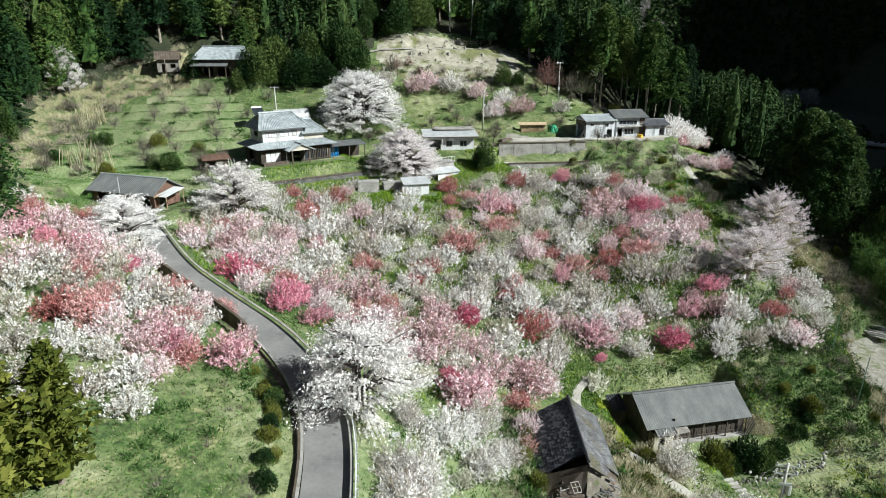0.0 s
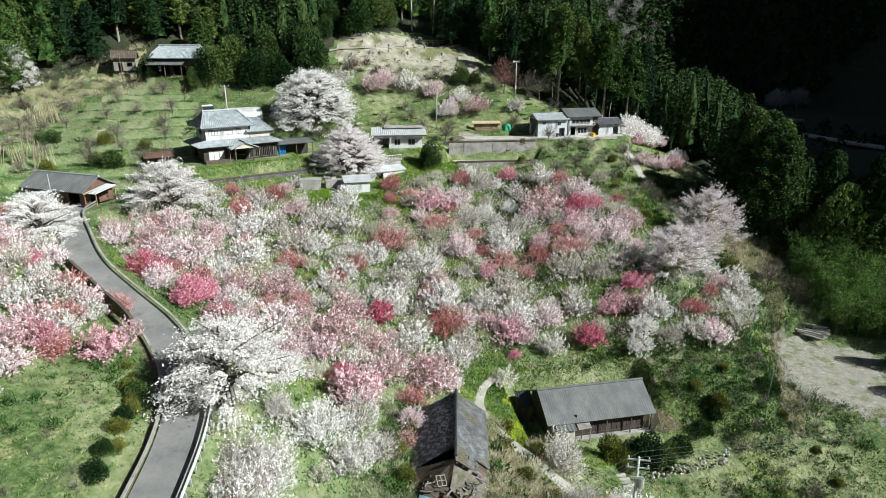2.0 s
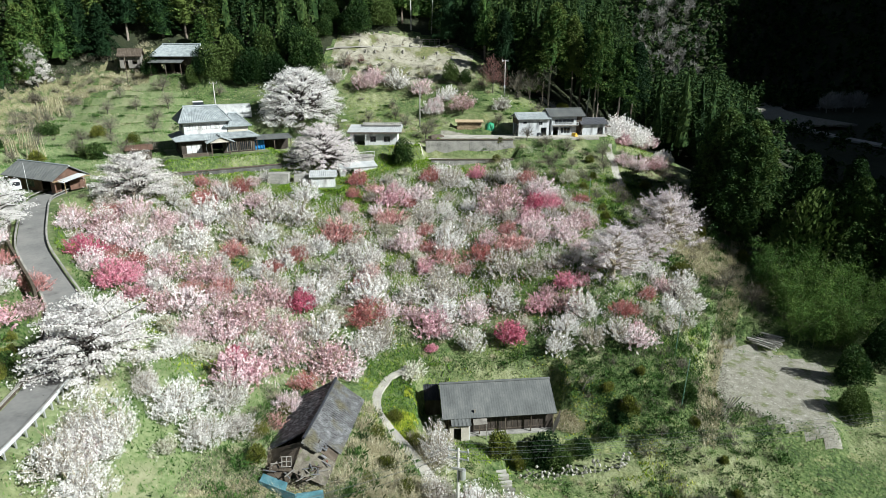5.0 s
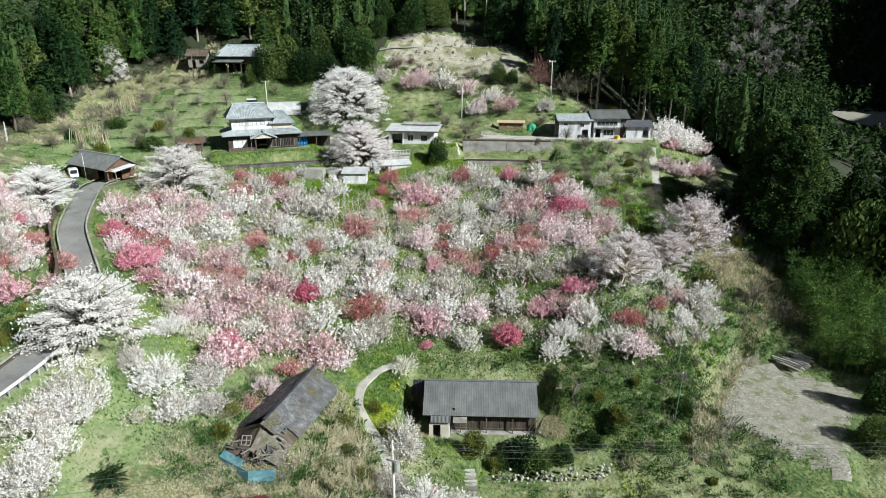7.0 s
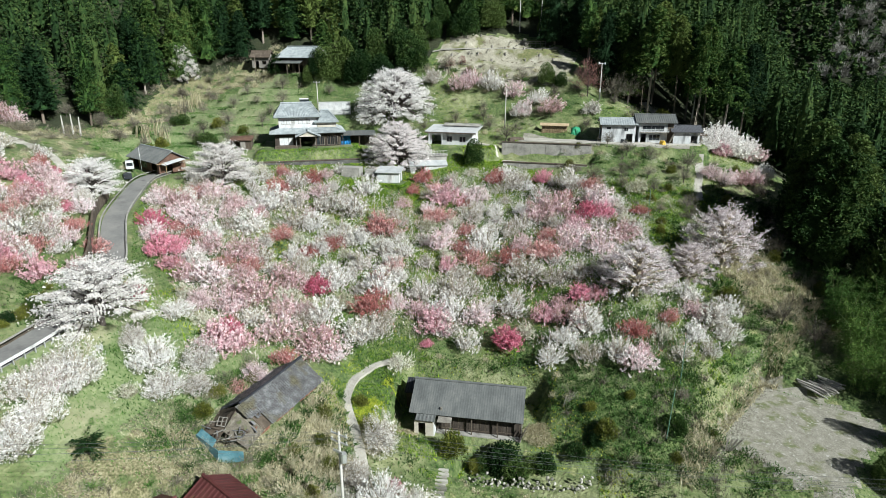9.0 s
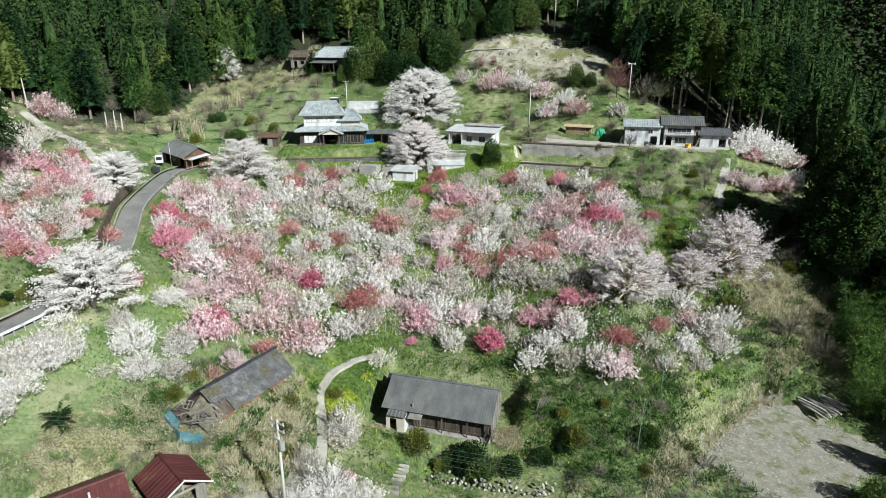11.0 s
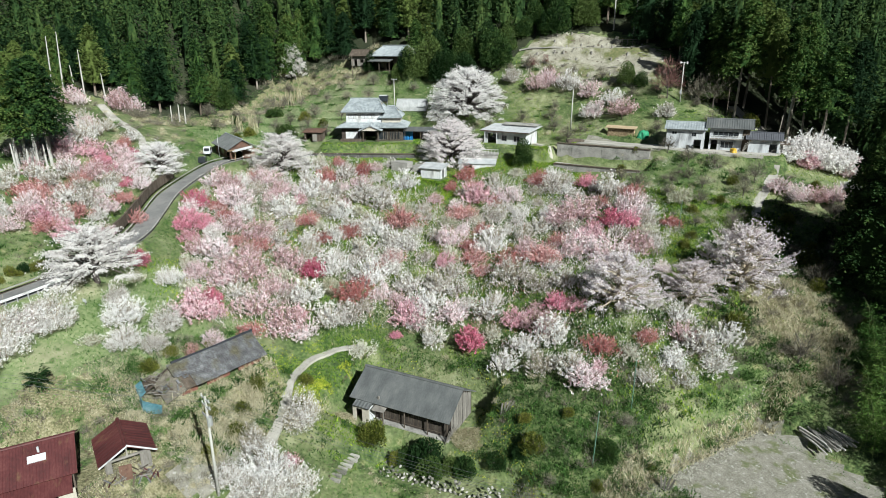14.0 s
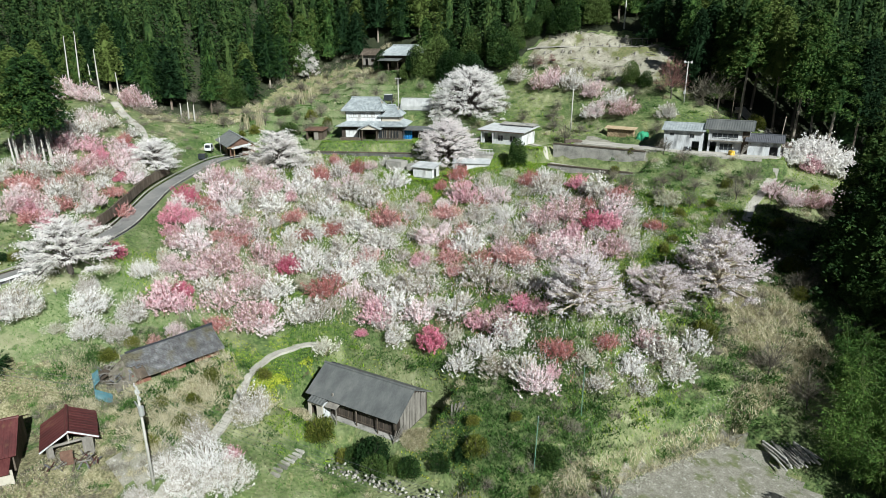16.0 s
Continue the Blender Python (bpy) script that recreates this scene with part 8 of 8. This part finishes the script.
for p, w in along([tuple(p) for p in road_line if 33 < p.y < 52], 2.6):
    if shrub_rng.random() < 0.75:
        plant(shrub_rng.choice(["evergreen_bush", "olive_bush"]), p.x - w.y * 4.2 + shrub_rng.uniform(-0.4, 0.6), p.y + w.x * 4.2, shrub_rng.uniform(0.5, 0.85), "low dark green bush beside the roadside gutter", "bush", "bushes along the gutter", name="bush")
shrubs(150, -94, -40, 102, 158, 2.8, ["weeds", "scrub", "weeds"], SHRUB, "shrubs on the terraced fields", (0.5, 1.2))
shrubs(60, -92, -40, 104, 160, 5.0, ["bare", "bare"], SHRUB, "shrubs on the terraced fields", (0.8, 1.4))
shrubs(520, -104, -50, 92, 168, 1.6, ["straw_bush", "twigs", "dry_thicket", "twigs"], SHRUB, "dry brush at the wood's edge", (0.9, 1.8), lambda x, y: in_woods(x, y, -11, 2))
shrubs(60, -78, -40, 104, 132, 4.0, ["evergreen_bush", "evergreen_bush", "olive_bush"], SHRUB, "dark shrubs on the terrace banks", (0.9, 1.7), lambda x, y: waves(x * 0.3, y * 0.3) > 0.25)
shrubs(400, -24, 54, 140, 172, 2.0, ["scrub", "twigs", "weeds", "straw_bush"], SHRUB, "shrubs on the upper slope", (0.5, 1.2))
shrubs(90, -24, 54, 140, 172, 4.5, ["bare", "bare"], SHRUB, "shrubs on the upper slope", (0.6, 1.3))
shrubs(900, 26, 70, 106, 148, 1.5, ["scrub", "weeds", "scrub", "twigs", "cream", "straw_bush"], SHRUB, "shrubs on the grassy slope", (0.5, 1.1))
shrubs(120, 26, 68, 108, 147, 3.4, ["olive_bush", "bare", "bare"], SHRUB, "shrubs on the grassy slope", (0.7, 1.2))
shrubs(300, -100, -40, 62, 98, 2.2, ["twigs", "straw_bush", "scrub", "twigs"], SHRUB, "shrubs on the western slope", (0.6, 1.2), lambda x, y: in_woods(x, y, -40, -1))
shrubs(260, 2, 46, 70, 80, 1.4, ["scrub", "scrub", "straw_bush", "weeds"], SHRUB, "weeds on the orchard bank", (0.4, 0.8))
shrubs(700, -35, 58, 54, 132, 2.2, ["sparse", "sparse", "scrub", "cream", "weeds", "twigs"], SHRUB, "undergrowth of the orchard", (0.3, 0.6), lambda x, y: inside(x, y, ORCHARD))


for x, y, s in ((8.4, 45.4, 0.95), (7.4, 48.6, 0.8), (8.4, 53.5, 0.9)):
    plant("olive_bush", x, y, s, "tangled green brush against the ruined shed", "shrub", "brush round the shed", name="shrub")
for x, y in scatter(300, 6, 18.5, 39.5, 58.5, 0.9, lambda x, y: not (9.2 < x < 16.4 and 42.5 < y < 56.5), random.Random(61)):
    join_plant(shrub_rng.choice(["scrub", "weeds", "straw_bush"]), x, y, shrub_rng.uniform(0.6, 1.1))


for x, y in scatter(160, 5.6, 10.6, 43.5, 57.0, 0.8, lambda x, y: x < 9.2 or y > 56.2, random.Random(66)):
    join_plant(shrub_rng.choice(["thicket", "thicket", "dry_thicket", "straw_bush"]), x, y, shrub_rng.uniform(0.5, 0.9))


# ---- grass ----
def tufts(name, n, x0, x1, y0, y1, long, thin, mat, label, want, seed, up=0.9):
    """Loose blades over the ground, as one mesh."""
    r = np.random.default_rng(seed)
    x, y = r.uniform(x0, x1, n), r.uniform(y0, y1, n)
    d, _ = to_line(x, y, ROAD)
    keep = (d > 2.6) & want(x, y) & (woods(x, y) < 2)
    for cx, cy, hx, hy, turn, _, soft in PADS:
        c, s = math.cos(radians(turn)), math.sin(radians(turn))
        u, v = (x - cx) * c + (y - cy) * s, (y - cy) * c - (x - cx) * s
        keep &= ~((np.abs(u) < hx * 0.9) & (np.abs(v) < hy * 0.9))
    x, y = x[keep], y[keep]
    p = np.stack([x, y, height(x, y) + long * 0.35], axis=1)
    ways = np.tile((0, 0, up), (len(p), 1))
    v, f = flakes(p, long, thin, ways, 0.75, r)
    return tagged(part_np(name, v, f, mat), label, "grass", kind="stuff")


for kind, mat, label in (("scrub", M_GRASS, "tangled green weeds over the banks"), ("thicket", M_WEED, "dark leafy thickets on the slopes"), ("dry_thicket", M_BARE, "grey leafless thickets on the slopes"), ("straw_bush", M_STRAW, "clumps of dry straw-coloured grass"), ("weeds", M_WEED, "low dark green weeds over the slopes"), ("twigs", M_BARE, "grey-brown leafless brushwood on the banks"),
                         ("sparse", B_WHITE, "low thinly flowering white shoots under the trees"), ("cream", B_CREAM, "low greenish white flowering shoots under the trees")):
    v = np.concatenate(HEAPS[kind])
    tagged(part_np("undergrowth", v, np.arange(len(v)).reshape(-1, 3), mat), label, "undergrowth", kind="stuff")
tufts("grass", 190000, -60, 84, 26, 135, 0.28, 0.08, M_GRASS, "tufts of fresh green grass over the slopes", lambda x, y: waves(x * 0.23, y * 0.23) > -0.35, 41)
tufts("young_grass", 50000, -36, 70, 100, 172, 0.34, 0.11, M_SPRING, "yellowish spring grass on the upper terraces", lambda x, y: waves(x * 0.13 + 3, y * 0.22) > 0.0, 48)
tufts("dry_grass", 36000, -95, 70, 100, 172, 0.3, 0.05, M_STRAW, "pale dry grass on the upper terraces", lambda x, y: waves(x * 0.11 + 8, y * 0.24 + 2) > -0.05, 49)
tufts("grass", 50000, -95, 60, 100, 172, 0.32, 0.10, M_GRASS, "tufts of green grass on the upper fields", lambda x, y: waves(x * 0.2, y * 0.2) > -0.1, 42)
tufts("dry_grass", 60000, -60, 84, 26, 140, 0.28, 0.04, M_STRAW, "dry straw-coloured grass among the green", lambda x, y: waves(x * 0.17 + 9, y * 0.17) > 0.05, 43)
tufts("young_grass", 120000, -36, 62, 53, 133, 0.42, 0.15, M_SPRING, "yellow-green young grass under the orchard trees", lambda x, y: (waves(x * 0.19 + 1, y * 0.19 + 5) > -0.3) & (y > 84 + 8 * waves(x * 0.3, y * 0.3)), 50)
tufts("young_grass", 40000, -36, 62, 53, 133, 0.5, 0.15, M_SPRING, "taller yellow-green weeds between the orchard trees", lambda x, y: waves(x * 0.24 + 9, y * 0.24 + 4) > 0.3, 57)
tufts("grass", 45000, -98, -36, 98, 160, 0.3, 0.09, M_GRASS, "short green grass on the terraced fields", lambda x, y: waves(x * 0.16 + 2, y * 0.2) > -0.3, 63)
tufts("dry_grass", 20000, -100, -36, 98, 165, 0.36, 0.09, M_STRAW, "pale dry grass on the terrace banks", lambda x, y: (height(x, y) / 1.5 - np.floor(height(x, y) / 1.5) > 0.62) & (waves(x * 0.2, y * 0.3) > -0.5), 58)
tufts("young_grass", 16000, -15, 3, 105, 118, 0.45, 0.17, M_SPRING, "bright yellow-green grass below the white shed", lambda x, y: np.hypot((x + 6) / 8, (y - 112) / 5.5) < 1 + 0.3 * waves(x * 0.6, y * 0.6), 59)
tufts("yellow_flowers", 70000, -20, 60, 55, 125, 0.22, 0.13, M_RAPE, "yellow rape flowers scattered under the trees", lambda x, y: waves(x * 0.27 + 4, y * 0.27 + 1) > 0.34, 44)
tufts("yellow_flowers", 6000, 30, 60, 54, 66, 0.22, 0.13, M_RAPE, "yellow rape flowers below the terrace", lambda x, y: waves(x * 0.37 + 4, y * 0.37 + 1) > 0.35, 45)
tufts("young_grass", 9000, 5, 22, 129, 138, 0.4, 0.14, M_SPRING, "bright yellow-green grass on the bank below the lane", lambda x, y: waves(x * 0.5, y * 0.5) > -0.6, 52)
tufts("young_grass", 36000, 8, 34, 54, 80, 0.24, 0.07, M_SPRING, "bright young grass round the farmhouse", lambda x, y: waves(x * 0.4 + 2, y * 0.4) > 0.15, 53)
tufts("dry_grass", 60000, 56, 76, 66, 118, 0.9, 0.08, M_STRAW, "long dry grass over the bank above the yard", lambda x, y: (np.abs((x - 63.0) * 0.927 - (y - 84.0) * 0.375) < 1.6) | (np.hypot((x - 65.6) / 5.5, (y - 108.5) / 6.5) < 1 + 0.25 * waves(x * 0.7, y * 0.7)), 54)
tufts("brown_weeds", 26000, 4, 26, 25, 45, 0.34, 0.05, M_BARE, "trampled brown weeds round the rust-red sheds", lambda x, y: waves(x * 0.55 + 6, y * 0.55) > -0.2, 60)
tufts("dry_grass", 20000, 4, 26, 25, 45, 0.28, 0.04, M_STRAW, "trampled dry grass round the rust-red sheds", lambda x, y: waves(x * 0.4 + 2, y * 0.4) > -0.1, 55)
tufts("dry_grass", 6000, -8, 12, 34, 60, 0.22, 0.04, M_STRAW, "pale dry grass in the meadow", lambda x, y: waves(x * 0.3 + 7, y * 0.3) > 0.1, 56)
tufts("yellow_flowers", 9000, 19, 26.5, 56, 67, 0.24, 0.15, M_RAPE, "thick yellow rape flowers between the footpath and the farmhouse", lambda x, y: waves(x * 0.5 + 1, y * 0.5) > -0.1, 64)
tufts("yellow_flowers", 6000, 14, 27, 58, 75, 0.22, 0.13, M_RAPE, "yellow rape flowers beside the footpath", lambda x, y: waves(x * 0.6, y * 0.6) > 0.3, 47)
tufts("dark_weeds", 26000, 14, 60, 66, 86, 0.34, 0.12, M_WEED, "dark green weeds on the bank before the orchard", lambda x, y: waves(x * 0.25 + 3, y * 0.25) > -0.25, 62)
tufts("dark_weeds", 60000, -25, 70, 40, 128, 0.36, 0.14, M_WEED, "dark green weeds in the hollows", lambda x, y: waves(x * 0.31 + 7, y * 0.31 + 3) > 0.22, 46)


def shoots(name, n, mat, label, want, seed, long=0.24, thin=0.11, top=2.3):
    """Loose flowering shoots between the crowns of the orchard, as one mesh: sprays of a few flakes up a thin stem."""
    r = np.random.default_rng(seed)
    x, y = r.uniform(-38, 62, n), r.uniform(52, 132, n)
    keep = np.array([inside(a, b, ORCHARD) for a, b in zip(x, y)]) & want(x, y)
    d, _ = to_line(x, y, ROAD)
    x, y = x[keep & (d > 3)], y[keep & (d > 3)]
    z = height(x, y)
    h = top * r.uniform(0.35, 1.0, len(x))
    ps = [np.stack([x + r.normal(scale=0.16, size=len(x)), y + r.normal(scale=0.16, size=len(x)), z + h * k], axis=1) for k in (0.3, 0.5, 0.7, 0.85, 1.0)]
    p = np.concatenate(ps)
    v, f = flakes(p, long, thin, np.tile((0, 0, 1.0), (len(p), 1)), 0.7, r)
    return tagged(part_np(name, v, f, mat), label, "undergrowth", kind="stuff")


shoots("flowering_shoots", 20000, B_WHITE, "thin white flowering shoots between the orchard trees", lambda x, y: waves(x * 0.33 + 2, y * 0.33) > -0.25, 71)
shoots("flowering_shoots", 9000, B_PALE, "thin pale pink flowering shoots between the orchard trees", lambda x, y: waves(x * 0.24 + 6, y * 0.24 + 3) > 0.0, 72)
shoots("flowering_shoots", 3500, B_DUSKY, "thin dusky red flowering shoots between the orchard trees", lambda x, y: waves(x * 0.21 + 3, y * 0.21 + 7) > 0.2, 73)
shoots("bare_shoots", 5000, M_BARE, "thin leafless shoots between the orchard trees", lambda x, y: waves(x * 0.3, y * 0.3 + 4) > -0.1, 74, 0.34, 0.04, 2.0)
